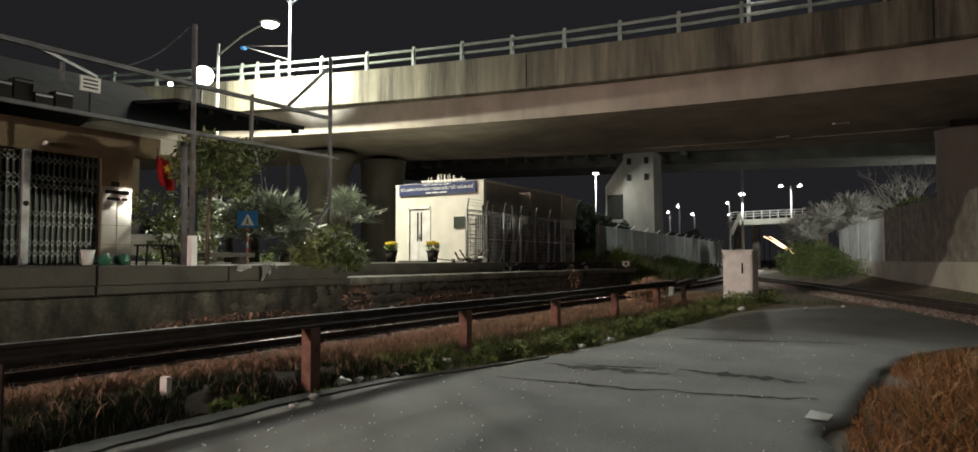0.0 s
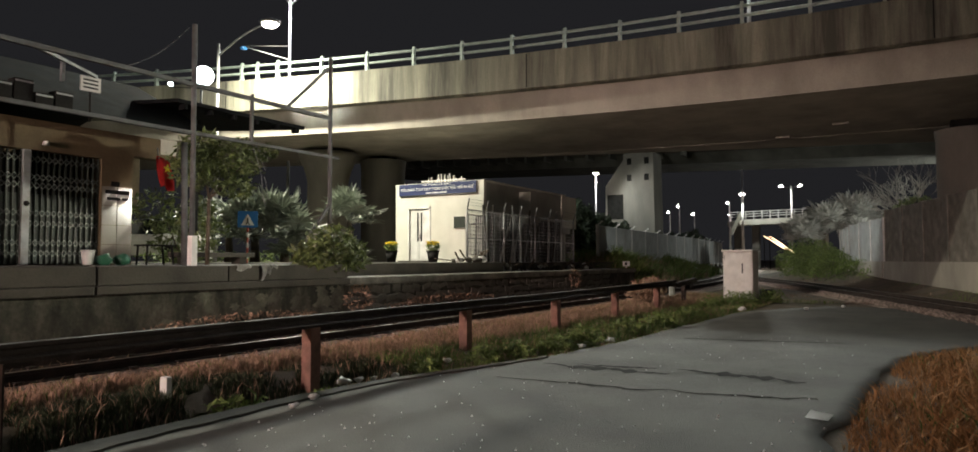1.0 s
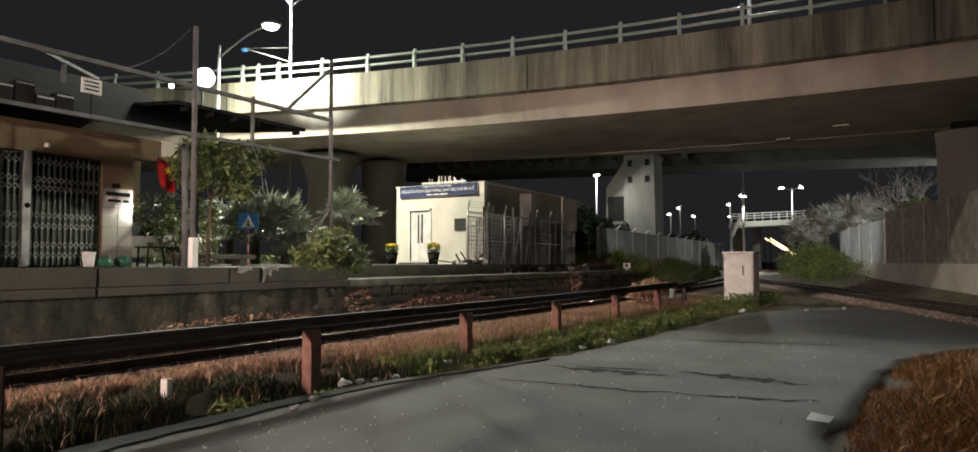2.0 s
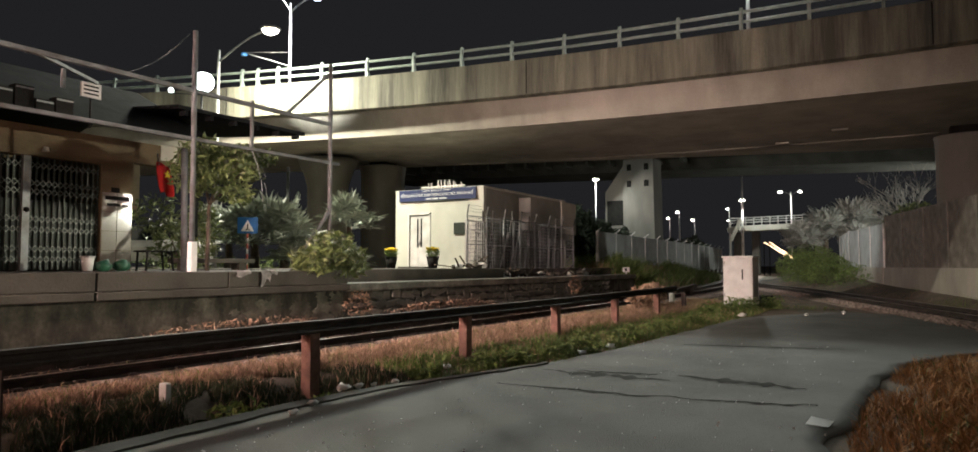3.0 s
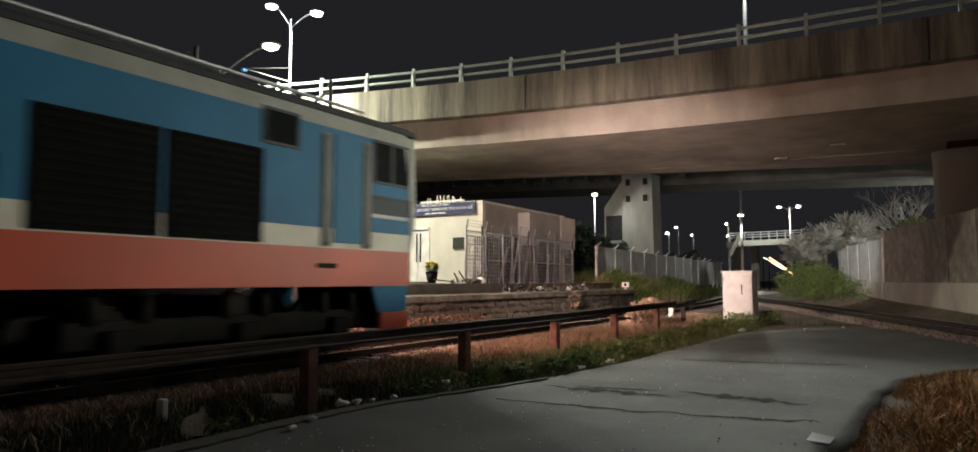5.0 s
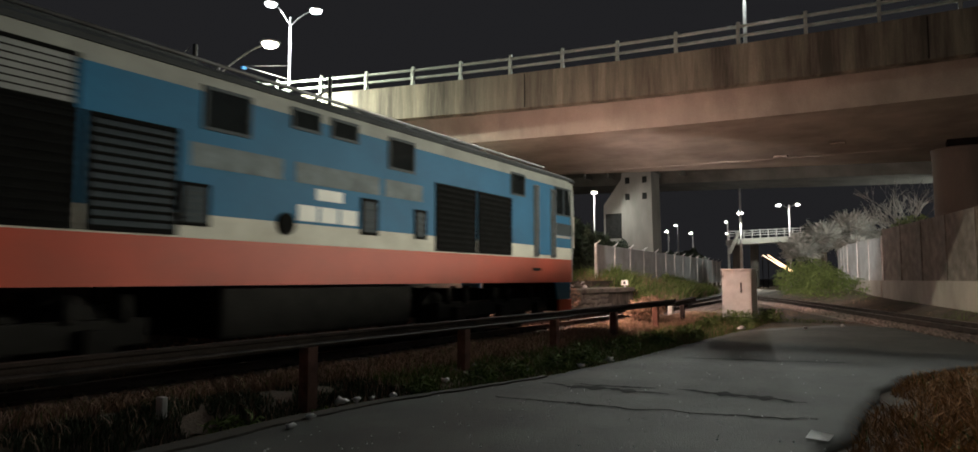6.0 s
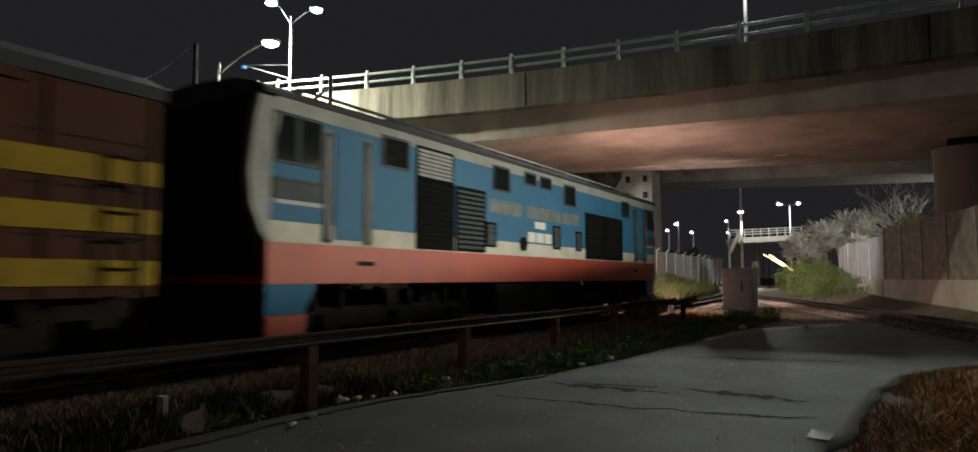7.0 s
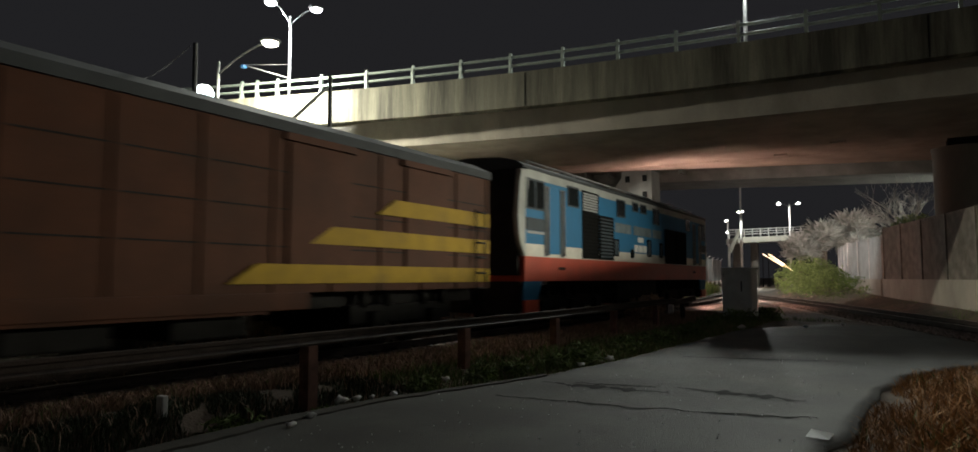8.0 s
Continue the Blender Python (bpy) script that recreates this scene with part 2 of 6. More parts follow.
M["letter"] = mat("pale_lettering", (0.75, 0.75, 0.72), 0.5, var=0.1, bump=0)
M["red"] = mat("red_cloth", (0.55, 0.02, 0.02), 0.8, var=0.2, scale=4, bump=0.05)
M["flower"] = mat("yellow_flower", (0.75, 0.55, 0.02), 0.7, var=0.2, scale=8, bump=0, island=0.3)
M["cloth"] = mat("pale_cloth", (0.42, 0.40, 0.37), 0.9, var=0.3, scale=4, bump=0.2)
M["plastic"] = mat("white_plastic", (0.7, 0.7, 0.68), 0.4, var=0.15, scale=4, bump=0.05)
M["greenplastic"] = mat("green_plastic", (0.03, 0.12, 0.07), 0.3, var=0.2, scale=4, bump=0.03)
M["rag"] = mat("red_white_band", (0.5, 0.1, 0.07), 0.5, var=0.15, bump=0.02)
M["hedge"] = mat("dark_foliage", (0.03, 0.045, 0.02), 0.8, var=0.4, scale=2, fine=9, bump=0, island=0.5)

# ---- mesh helpers ----


def bm_new():
    return bmesh.new()


def box(bm, x0, x1, y0, y1, z0, z1, bevel=0.0):
    vs = [bm.verts.new((x, y, z)) for z in (z0, z1) for x, y in ((x0, y0), (x1, y0), (x1, y1), (x0, y1))]
    fs = [bm.faces.new([vs[i] for i in q]) for q in ((3, 2, 1, 0), (4, 5, 6, 7), (0, 1, 5, 4), (1, 2, 6, 5), (2, 3, 7, 6), (3, 0, 4, 7))]
    if bevel:
        bmesh.ops.bevel(bm, geom=list({e for f in fs for e in f.edges}), offset=bevel, segments=2, affect="EDGES", profile=0.5)


def rod(bm, p, q, r, r2=None, n=10, cap=True):
    p, q = Vector(p), Vector(q)
    d = (q - p).normalized()
    a = d.orthogonal().normalized()
    b = d.cross(a)
    r2 = r if r2 is None else r2
    one = [bm.verts.new(p + (a * math.cos(i * math.tau / n) + b * math.sin(i * math.tau / n)) * r) for i in range(n)]
    two = [bm.verts.new(q + (a * math.cos(i * math.tau / n) + b * math.sin(i * math.tau / n)) * r2) for i in range(n)]
    for i in range(n):
        f = bm.faces.new((one[i], one[(i + 1) % n], two[(i + 1) % n], two[i]))
        f.smooth = True
    if cap:
        bm.faces.new(one[::-1])
        bm.faces.new(two)


def bar(bm, p, q, w, h):
    """A square bar from p to q, w across and h high."""
    p, q = Vector(p), Vector(q)
    d = (q - p).normalized()
    s = d.cross(Vector((0, 0, 1)))
    s = s.normalized() if s.length > 1e-4 else Vector((1, 0, 0))
    u = s.cross(d)
    vs = [bm.verts.new(c + s * i * w / 2 + u * j * h / 2) for c in (p, q) for i, j in ((-1, -1), (1, -1), (1, 1), (-1, 1))]
    for k in ((3, 2, 1, 0), (4, 5, 6, 7), (0, 1, 5, 4), (1, 2, 6, 5), (2, 3, 7, 6), (3, 0, 4, 7)):
        bm.faces.new([vs[i] for i in k])


def sweep(bm, profile, path, closed=True):
    """Profile points (side, up) carried along a plan path of (x, y, z); side is to the left of the way."""
    rings = []
    for i, p in enumerate(path):
        a, b = Vector(path[max(i - 1, 0)]), Vector(path[min(i + 1, len(path) - 1)])
        d = (b - a)
        d.z = 0
        d.normalize()
        s = Vector((-d.y, d.x, 0))
        rings.append([bm.verts.new(Vector(p) + s * u + Vector((0, 0, v))) for u, v in profile])
    n = len(profile)
    for r, t in zip(rings, rings[1:]):
        for i in range(n if closed else n - 1):
            bm.faces.new((r[i], t[i], t[(i + 1) % n], r[(i + 1) % n]))
    if closed:
        bm.faces.new(rings[0])
        bm.faces.new(rings[-1][::-1])


def tube(bm, pts, r, n=8):
    """One bent tube through the points."""
    rings = []
    for i, p in enumerate(pts):
        d = (pts[min(i + 1, len(pts) - 1)] - pts[max(i - 1, 0)]).normalized()
        a = d.cross(Vector((0.3, 0.7, 0.1))).normalized()
        b = d.cross(a)
        rings.append([bm.verts.new(p + (a * math.cos(k * math.tau / n) + b * math.sin(k * math.tau / n)) * r) for k in range(n)])
    for s, t in zip(rings, rings[1:]):
        for k in range(n):
            bm.faces.new((s[k], s[(k + 1) % n], t[(k + 1) % n], t[k])).smooth = True
    bm.faces.new(rings[0])
    bm.faces.new(rings[-1][::-1])


def ball(bm, c, rx, ry, rz, sub=2, rough=0.0, seed=0):
    got = bmesh.ops.create_icosphere(bm, subdivisions=sub, radius=1)["verts"]
    for v in got:
        k = 1 + rough * noise.noise(v.co * 1.7 + Vector((seed * 3.1, seed, 0)))
        v.co = Vector((v.co.x * rx * k, v.co.y * ry * k, v.co.z * rz * k)) + Vector(c)
    for v in got:
        for f in v.link_faces:
            f.smooth = True


def link(name, bm, material, smooth=False):
    me = bpy.data.meshes.new(name)
    bmesh.ops.recalc_face_normals(bm, faces=bm.faces)
    bm.to_mesh(me)
    bm.free()
    me.materials.append(material)
    return new(name, me)


def part(name, bm, material, parent, label=""):
    ob = link(name, bm, material)
    ob.parent = parent
    return tagged(ob, label)


def thing(name, at, label, category, group="", kind=""):
    ob = new(name)
    ob.empty_display_size = 0.3
    ob.location = at
    return tagged(ob, label, category, group, kind)


def blades(name, mats, spots, seed, label, category, lean=0.5):
    """Grass as one object: every spot is (x, y, z, height, material index)."""
    rnd = random.Random(seed)
    vs, fs, mi = [], [], []
    for x, y, z, h, k in spots:
        a = rnd.uniform(0, math.tau)
        w = h * rnd.uniform(0.02, 0.04) + 0.003
        lx, ly = rnd.gauss(0, lean) * h, rnd.gauss(0, lean) * h
        ca, sa = math.cos(a) * w, math.sin(a) * w
        i = len(vs)
        vs += [(x - ca, y - sa, z - 0.02), (x + ca, y + sa, z - 0.02), (x + ca * 0.7 + lx * 0.35, y + sa * 0.7 + ly * 0.35, z + h * 0.6),
               (x - ca * 0.7 + lx * 0.35, y - sa * 0.7 + ly * 0.35, z + h * 0.6), (x + lx, y + ly, z + h)]
        fs += [(i, i + 1, i + 2, i + 3), (i + 3, i + 2, i + 4)]
        mi += [k, k]
    me = bpy.data.meshes.new(name)
    me.from_pydata(vs, [], fs)
    for m in mats:
        me.materials.append(m)
    me.polygons.foreach_set("material_index", mi)
    return tagged(new(name, me), label, category, kind="stuff")

# ---- ground, road, tracks ----


def main_y(x):
    """Plan of the main track's centre line."""
    if x < 24:
        return 8.35
    if x < 49:
        return 8.35 + 0.00275 * (x - 24) ** 2
    return 8.35 + 0.00275 * 625 + 0.1375 * (x - 49)


def side_y(x):
    """Plan of the second track, which joins the main one far ahead."""
    if x < 40:
        return -0.6 + 0.335 * (x - 24)
    k = min(1.0, (x - 40) / 30)
    return (-0.6 + 0.335 * 16 + 0.335 * (x - 40)) * (1 - k) + main_y(x) * k if k < 1 else main_y(x)


def ground_z(x, y):
    z = -0.03 + 0.02 * noise.noise(Vector((x * 0.3, y * 0.3, 0)))
    if -40 < x < 27 and 5.2 < y < 7.4:
        z += 0.10 * math.sin((y - 5.2) / 2.2 * math.pi)
    # Added dip keeps the strip beside the road in shade.
    if x < 7 and 4.85 < y < 5.8:
        z -= 0.26 * math.sin((y - 4.85) / 0.95 * math.pi) * min(1.0, (7 - x) / 2)
    if x > 27 and y > main_y(x) + 2.2:
        z += min(1.0, (x - 27) / 6) * min(1.1, 0.5 * (y - main_y(x) - 2.2)) * (1 if x < 75 else max(0, 1 - (x - 75) / 20))
    if x > 20:
        z += min(0.75, max(0.0, (side_y(x) - 1.6 - y) * 0.3)) * min(1.0, (x - 20) / 6) * (1 if x < 60 else max(0, 1 - (x - 60) / 20))
    return z


def ground():
    bm = bm_new()
    xs = [-600, -200, -80, -40, -20] + [-10 + i * 1.0 for i in range(90)] + [85, 95, 110, 140, 200, 400, 900, 2500]
    ys = [-900, -300, -100, -50, -30, -20] + [-14 + i * 0.75 for i in range(23)] + [3.2 + i * 0.3 for i in range(16)] + [8 + i * 0.75 for i in range(25)] + [28, 34, 45, 60, 100, 200, 500, 1500]
    g = [[bm.verts.new((x, y, ground_z(x, y))) for y in ys] for x in xs]
    for i in range(len(xs) - 1):
        for j in range(len(ys) - 1):
            bm.faces.new((g[i][j], g[i + 1][j], g[i + 1][j + 1], g[i][j + 1])).smooth = True
    tagged(link("ground", bm, M["soil"]), "bare brown soil with dust and weeds", "ground", kind="structure")


def road_left(x):
    return float(np.interp(x, (5, 6, 8.5, 11, 15.3, 19), (5.12, 5.0, 4.3, 3.97, 3.77, 3.57))) if x < 19 else 3.57 - 0.5 * (x - 19)


def road_right(x):
    if x < 5:
        return 0.45 + (5 - x) * 0.05
    return 0.45 - 0.012 * (x - 5) ** 2 - (0.25 * (x - 11) ** 1.5 if x > 11 else 0)


def road():
    bm = bm_new()
    xs = [-14 + i * 0.35 for i in range(105)]
    rows = []
    for x in xs:
        l = road_left(x) + 0.10 * noise.noise(Vector((x * 1.3, 1, 0))) + 0.05 * noise.noise(Vector((x * 5, 7, 0)))
        r = min(l - 0.2, road_right(x) + 0.22 * noise.noise(Vector((x * 0.9, 4, 0))) + 0.08 * noise.noise(Vector((x * 4, 9, 0))))
        if x < 0:
            r -= 0.5 * -x
        row = []
        for k in range(25):
            y = r + (l - r) * k / 24
            z = 0.012 * noise.noise(Vector((x * 0.5, y * 0.5, 3))) + 0.012
            row.append((x, y, z))
        rows.append([bm.verts.new((row[0][0], row[0][1], -0.12))] + [bm.verts.new(p) for p in row] + [bm.verts.new((row[-1][0], row[-1][1], -0.12))])
    for a, b in zip(rows, rows[1:]):
        for i in range(len(a) - 1):
            bm.faces.new((a[i], b[i], b[i + 1], a[i + 1])).smooth = True
    return tagged(link("road", bm, M["asphalt"]), "worn grey asphalt with cracks and grit", "road", kind="structure")


RAIL = [(-0.055, 0), (0.055, 0), (0.055, 0.015), (0.012, 0.03), (0.012, 0.10), (0.034, 0.108), (0.034, 0.135), (-0.034, 0.135), (-0.034, 0.108), (-0.012, 0.10), (-0.012, 0.03), (-0.055, 0.015)]


def track(name, fy, x0, x1, label, sleepers_to):
    t = thing(name, (0, 0, 0), label, "railway track", kind="structure")
    xs = [x0 + (x1 - x0) * i / 70 for i in range(71)]
    for s in (-0.5, 0.5):
        bm = bm_new()
        sweep(bm, [(u + s, v) for u, v in RAIL], [(x, fy(x), 0.065) for x in xs])
        r = part("rail", bm, M["rust"], t, "rusty steel rail")
        bm = bm_new()
        sweep(bm, [(s - 0.026, 0.134), (s - 0.026, 0.138), (s + 0.026, 0.138), (s + 0.026, 0.134)], [(x, fy(x), 0.065) for x in xs])
        part("rail_head", bm, M["railtop"], r, "shiny worn rail head")
    bm = bm_new()
    sweep(bm, [(-1.7, -0.12), (-1.15, 0.03), (1.15, 0.03), (1.7, -0.12)], [(x, fy(x), 0) for x in xs], closed=False)
    part("ballast_bed", bm, M["ballast"], t, "pale crushed stone ballast bed")
    bm = bm_new()
    box(bm, -0.11, 0.11, -0.95, 0.95, -0.07, 0.044)
    first = part("sleeper", bm, M["sleeper"], t)
    x, k = x0 + 0.3, 0
    while x < sleepers_to:
        o = first if k == 0 else new("sleeper", first.data)
        o.parent = t
        o.location = (x, fy(x), 0)
        o.rotation_euler = (0, 0, math.atan((fy(x + 0.1) - fy(x)) / 0.1))
        x, k = x + 0.62, k + 1
    bm = bm_new()
    box(bm, -0.05, 0.05, -0.09, 0.09, 0.065, 0.10)
    clip = part("rail_clip", bm, M["rust"], t)
    x, k = x0 + 0.3, 0
    while x < min(sleepers_to, 30):
        for s in (-0.5, 0.5):
            o = clip if k == 0 else new("rail_clip", clip.data)
            o.parent = t
            o.location = (x, fy(x) + s, 0.002)
            k += 1
        x += 0.62
    rnd = random.Random(5)
    vs, fs = [], []
    for i in range(9000):
        x = x0 + 2 + (rnd.random() ** 1.6) * 40
        y = fy(x) + rnd.uniform(-1.35, 1.45)
        z, r = 0.03 + rnd.uniform(-0.01, 0.02), rnd.uniform(0.02, 0.05)
        if abs(abs(y - fy(x)) - 0.5) < 0.08:
            continue
        j = len(vs)
        for dx, dy, dz in ((1, 0, 0), (-0.6, 0.8, 0), (-0.5, -0.9, 0), (0.1, 0.1, 0.9), (0.2, 0, -0.6)):
            vs.append((x + r * dx * rnd.uniform(0.7, 1.2), y + r * dy * rnd.uniform(0.7, 1.2), z + r * dz))
        fs += [(j, j + 1, j + 3), (j + 1, j + 2, j + 3), (j + 2, j, j + 3), (j + 1, j, j + 4), (j + 2, j + 1, j + 4), (j, j + 2, j + 4)]
    me = bpy.data.meshes.new("ballast_stones")
    me.from_pydata(vs, [], fs)
    me.materials.append(M["stone_bit"])
    o = tagged(new("ballast_stones", me), "loose crushed ballast stones", kind="stuff")
    o.parent = t
    return t


ground()
road()


def gutter():
    """The pale worn strip of concrete along the road's left edge."""
    bm = bm_new()
    rows = []
    for i in range(60):
        x = 0.5 + i * 0.14
        l = road_left(x) + 0.03 * noise.noise(Vector((x * 2, 3, 0)))
        w = 0.34 - 0.03 * x + 0.05 * noise.noise(Vector((x * 3, 8, 0)))
        rows.append([bm.verts.new((x, l, -0.05)), bm.verts.new((x, l - 0.01, 0.035)), bm.verts.new((x, l - max(w, 0.04), 0.032)), bm.verts.new((x, l - max(w, 0.04) - 0.01, -0.05))])
    for a, b in zip(rows, rows[1:]):
        for i in range(3):
            bm.faces.new((a[i], b[i], b[i + 1], a[i + 1]))
    tagged(link("kerb_strip", bm, M["slab"]), "pale worn concrete strip along the road edge", "kerb", kind="structure")


gutter()
track("main_track", main_y, -30, 130, "railway track on pale ballast beside the platform", 60)
track("side_track", side_y, 12, 66, "rusty side track joining the main line", 44)

# ---- platform ----


def platform():
    t = thing("platform", (0, 0, 0), "old concrete railway platform with stained stone retaining wall", "platform", kind="structure")
    bm = bm_new()
    box(bm, -40, 11.4, 10.32, 40, -0.2, 0.97)
    part("retaining_wall", bm, M["old_wall"], t, "stained old masonry wall below the platform edge")
    bm = bm_new()
    for a, b in ((-40, 5.95), (5.98, 8.3), (8.32, 11.4)):
        box(bm, a, b, 10.2, 40, 0.97, 1.25, 0.015)
    part("platform_slab", bm, M["slab"], t, "dark weathered concrete platform slab with a pale top edge")
    bm = bm_new()
    box(bm, 11.42, 30.5, 10.32, 12.2, -0.2, 0.80)
    part("retaining_wall", bm, M["old_wall"], t, "rough stone retaining wall streaked black")
    bm = bm_new()
    box(bm, 11.42, 30.5, 10.24, 12.2, 0.80, 0.97, 0.02)
    part("coping", bm, M["dirty_pale"], t, "worn concrete coping along the lower platform")
    bm = bm_new()
    box(bm, 11.42, 20.2, 11.3, 40, -0.2, 1.27, 0.015)
    box(bm, 20.2, 33.0, 12.2, 40, -0.2, 1.25)
    part("forecourt_slab", bm, M["slab"], t, "concrete forecourt before the office")
    bm = bm_new()
    for a, b in ((-40, 5.9), (5.93, 11.4)):
        box(bm, a, b, 10.13, 10.32, 0.83, 0.962, 0.02)
    part("ledge", bm, M["slab"], t, "worn projecting ledge below the slab")
    # plaster that still clings to the old wall, and stones of the lower wall
    rnd = random.Random(12)
    for i in range(44):
        x, z = 7.0 + 4.3 * rnd.random() ** 0.7, rnd.uniform(0.15, 0.75)
        bm = bm_new()
        n = 26
        s, wide = rnd.uniform(0.06, 0.2), rnd.uniform(0.9, 1.7)
        ring = [(x + s * wide * (0.45 + 0.75 * rnd.random()) * math.cos(k * math.tau / n), max(0.0, min(0.825, z + s * (0.45 + 0.75 * rnd.random()) * math.sin(k * math.tau / n)))) for k in range(n)]
        a = [bm.verts.new((u, 10.317 - 0.00012 * i, v)) for u, v in ring]
        b = [bm.verts.new((u, 10.325, v)) for u, v in ring]
        bm.faces.new(a)
        for k in range(n):
            bm.faces.new((a[k], a[(k + 1) % n], b[(k + 1) % n], b[k]))
        part("plaster_patch", bm, M["plaster"], t)
    shapes = []
    for k in range(6):
        bm = bm_new()
        box(bm, -0.185, 0.185, -0.02, 0.05, -0.092, 0.092)
        for v in bm.verts:
            v.co += Vector((rnd.uniform(-0.05, 0.05), rnd.uniform(-0.02, 0.012), rnd.uniform(-0.04, 0.04)))
        bmesh.ops.bevel(bm, geom=bm.edges[:], offset=0.012, segments=1, affect="EDGES")
        me = bpy.data.meshes.new("stone")
        bm.to_mesh(me)
        bm.free()
        me.materials.append(M["stone"])
        shapes.append(me)
    for row in range(4):
        x = 11.6 + 0.18 * (row % 2)
        while x < 27.5:
            o = new("stone", shapes[rnd.randrange(6)])
            o.parent = t
            o.location = (x, 10.325, 0.08 + row * 0.2 + rnd.uniform(-0.02, 0.02))
            o.rotation_euler = (0, rnd.uniform(-0.25, 0.25), 0)
            o.scale = (rnd.uniform(0.8, 1.15), 1, rnd.uniform(0.8, 1.05))
            x += rnd.uniform(0.33, 0.42)


platform()

# ---- near overpass ----


def edge_x(y):
    return 23.25 - 0.006 * y * y


def overpass():
    t = thing("overpass", (0, 0, 0), "concrete road overpass with stained parapet crossing above the tracks", "bridge", kind="structure")
    path = [(edge_x(y), y, 0) for y in [44 - i * 2 for i in range(38)]]
    W = 11.0
    # the way runs towards -y, so left of the way is +x
    bm = bm_new()
    sweep(bm, [(0, 7.62), (0, 8.93), (0.32, 8.93), (0.34, 8.35), (W - 0.34, 8.35), (W - 0.32, 8.93), (W, 8.93), (W, 7.62), (W - 0.12, 7.57), (W - 0.5, 7.62), (0.5, 7.62), (0.12, 7.57)], path)
    part("parapet", bm, M["streaked"], t, "rain-streaked concrete parapet and deck slab")
    bm = bm_new()
    sweep(bm, [(0.5, 7.62), (W - 0.5, 7.62), (W - 0.6, 7.0), (W - 1.3, 6.66), (1.3, 6.62), (0.75, 6.63)], path)
    part("box_girder", bm, M["concrete"], t, "smooth concrete box girder below the deck")
    # the deck widens beyond the tracks where a ramp joins
    bm = bm_new()
    ys = [24 - 1.5 * i for i in range(30)]
    rows = []
    for y in ys:
        u = max(0.0, 23.0 - y)
        x0, x1 = edge_x(y) + W - 1.32, edge_x(y) + W - 1.3 + 0.030 * u + 0.0055 * u * u
        rows.append([bm.verts.new(p) for p in ((x0, y, 6.64), (x1, y, 6.64), (x1 + 0.5, y, 7.3), (x1 + 0.5, y, 7.95), (x0, y, 7.95))])
    for a, b in zip(rows, rows[1:]):
        for i in range(5):
            bm.faces.new((a[i], b[i], b[(i + 1) % 5], a[(i + 1) % 5]))
    bm.faces.new(rows[0])
    bm.faces.new(rows[-1][::-1])
    part("ramp_slab", bm, M["concrete"], t, "concrete slab of a joining ramp")
    # railing
    ys = [23.9, 23.18] + [22.25 - 2.005 * i for i in range(19)] + [25.9 + 2 * i for i in range(8)]
    first = None
    for y in ys:
        if first is None:
            bm = bm_new()
            box(bm, -0.03, 0.03, -0.10, 0.10, 0, 0.03)
            vs = [(0.10, 0.0), (0.03, 0.28), (0.0, 0.45), (0.05, 0.68), (0.05, 0.78), (-0.05, 0.78), (-0.06, 0.66), (-0.11, 0.45), (-0.08, 0.28), (-0.10, 0.0)]
            a = [bm.verts.new((u, -0.05, v)) for u, v in vs]
            b = [bm.verts.new((u, 0.05, v)) for u, v in vs]
            bm.faces.new(a)
            bm.faces.new(b[::-1])
            for i in range(len(vs)):
                bm.faces.new((a[i], b[i], b[(i + 1) % len(vs)], a[(i + 1) % len(vs)]))
            first = part("railing_post", bm, M["railpaint"], t, "pale green cast railing post")
            o = first
        else:
            o = tagged(new("railing_post", first.data), "pale green cast railing post")
            o.parent = t
        o.location = (edge_x(y) + 0.16, y, 8.92)
    for z, r in ((9.56, 0.055), (9.24, 0.055)):
        bm = bm_new()
        sweep(bm, [(0.16 + r * math.cos(a * math.tau / 8), z + r * math.sin(a * math.tau / 8)) for a in range(8)], path)
        part("rail_tube", bm, M["railpaint"], t, "round steel railing tube")
    for x, y in ((30.1, 1.85), (32.2, 4.2)):
        bm = bm_new()
        box(bm, x - 0.2, x + 0.2, y - 0.28, y + 0.28, 6.58, 6.69, 0.01)
        part("drain_box", bm, M["concrete"], t, "pale box fixed under the deck")
    bm = bm_new()
    for y in (11.6, -1.0, 24.5):
        box(bm, edge_x(y) - 0.012, edge_x(y) + 0.2, y - 0.02, y + 0.02, 7.64, 8.88)
    part("expansion_joint", bm, M["dark"], t, "dark vertical expansion joint")
    return t


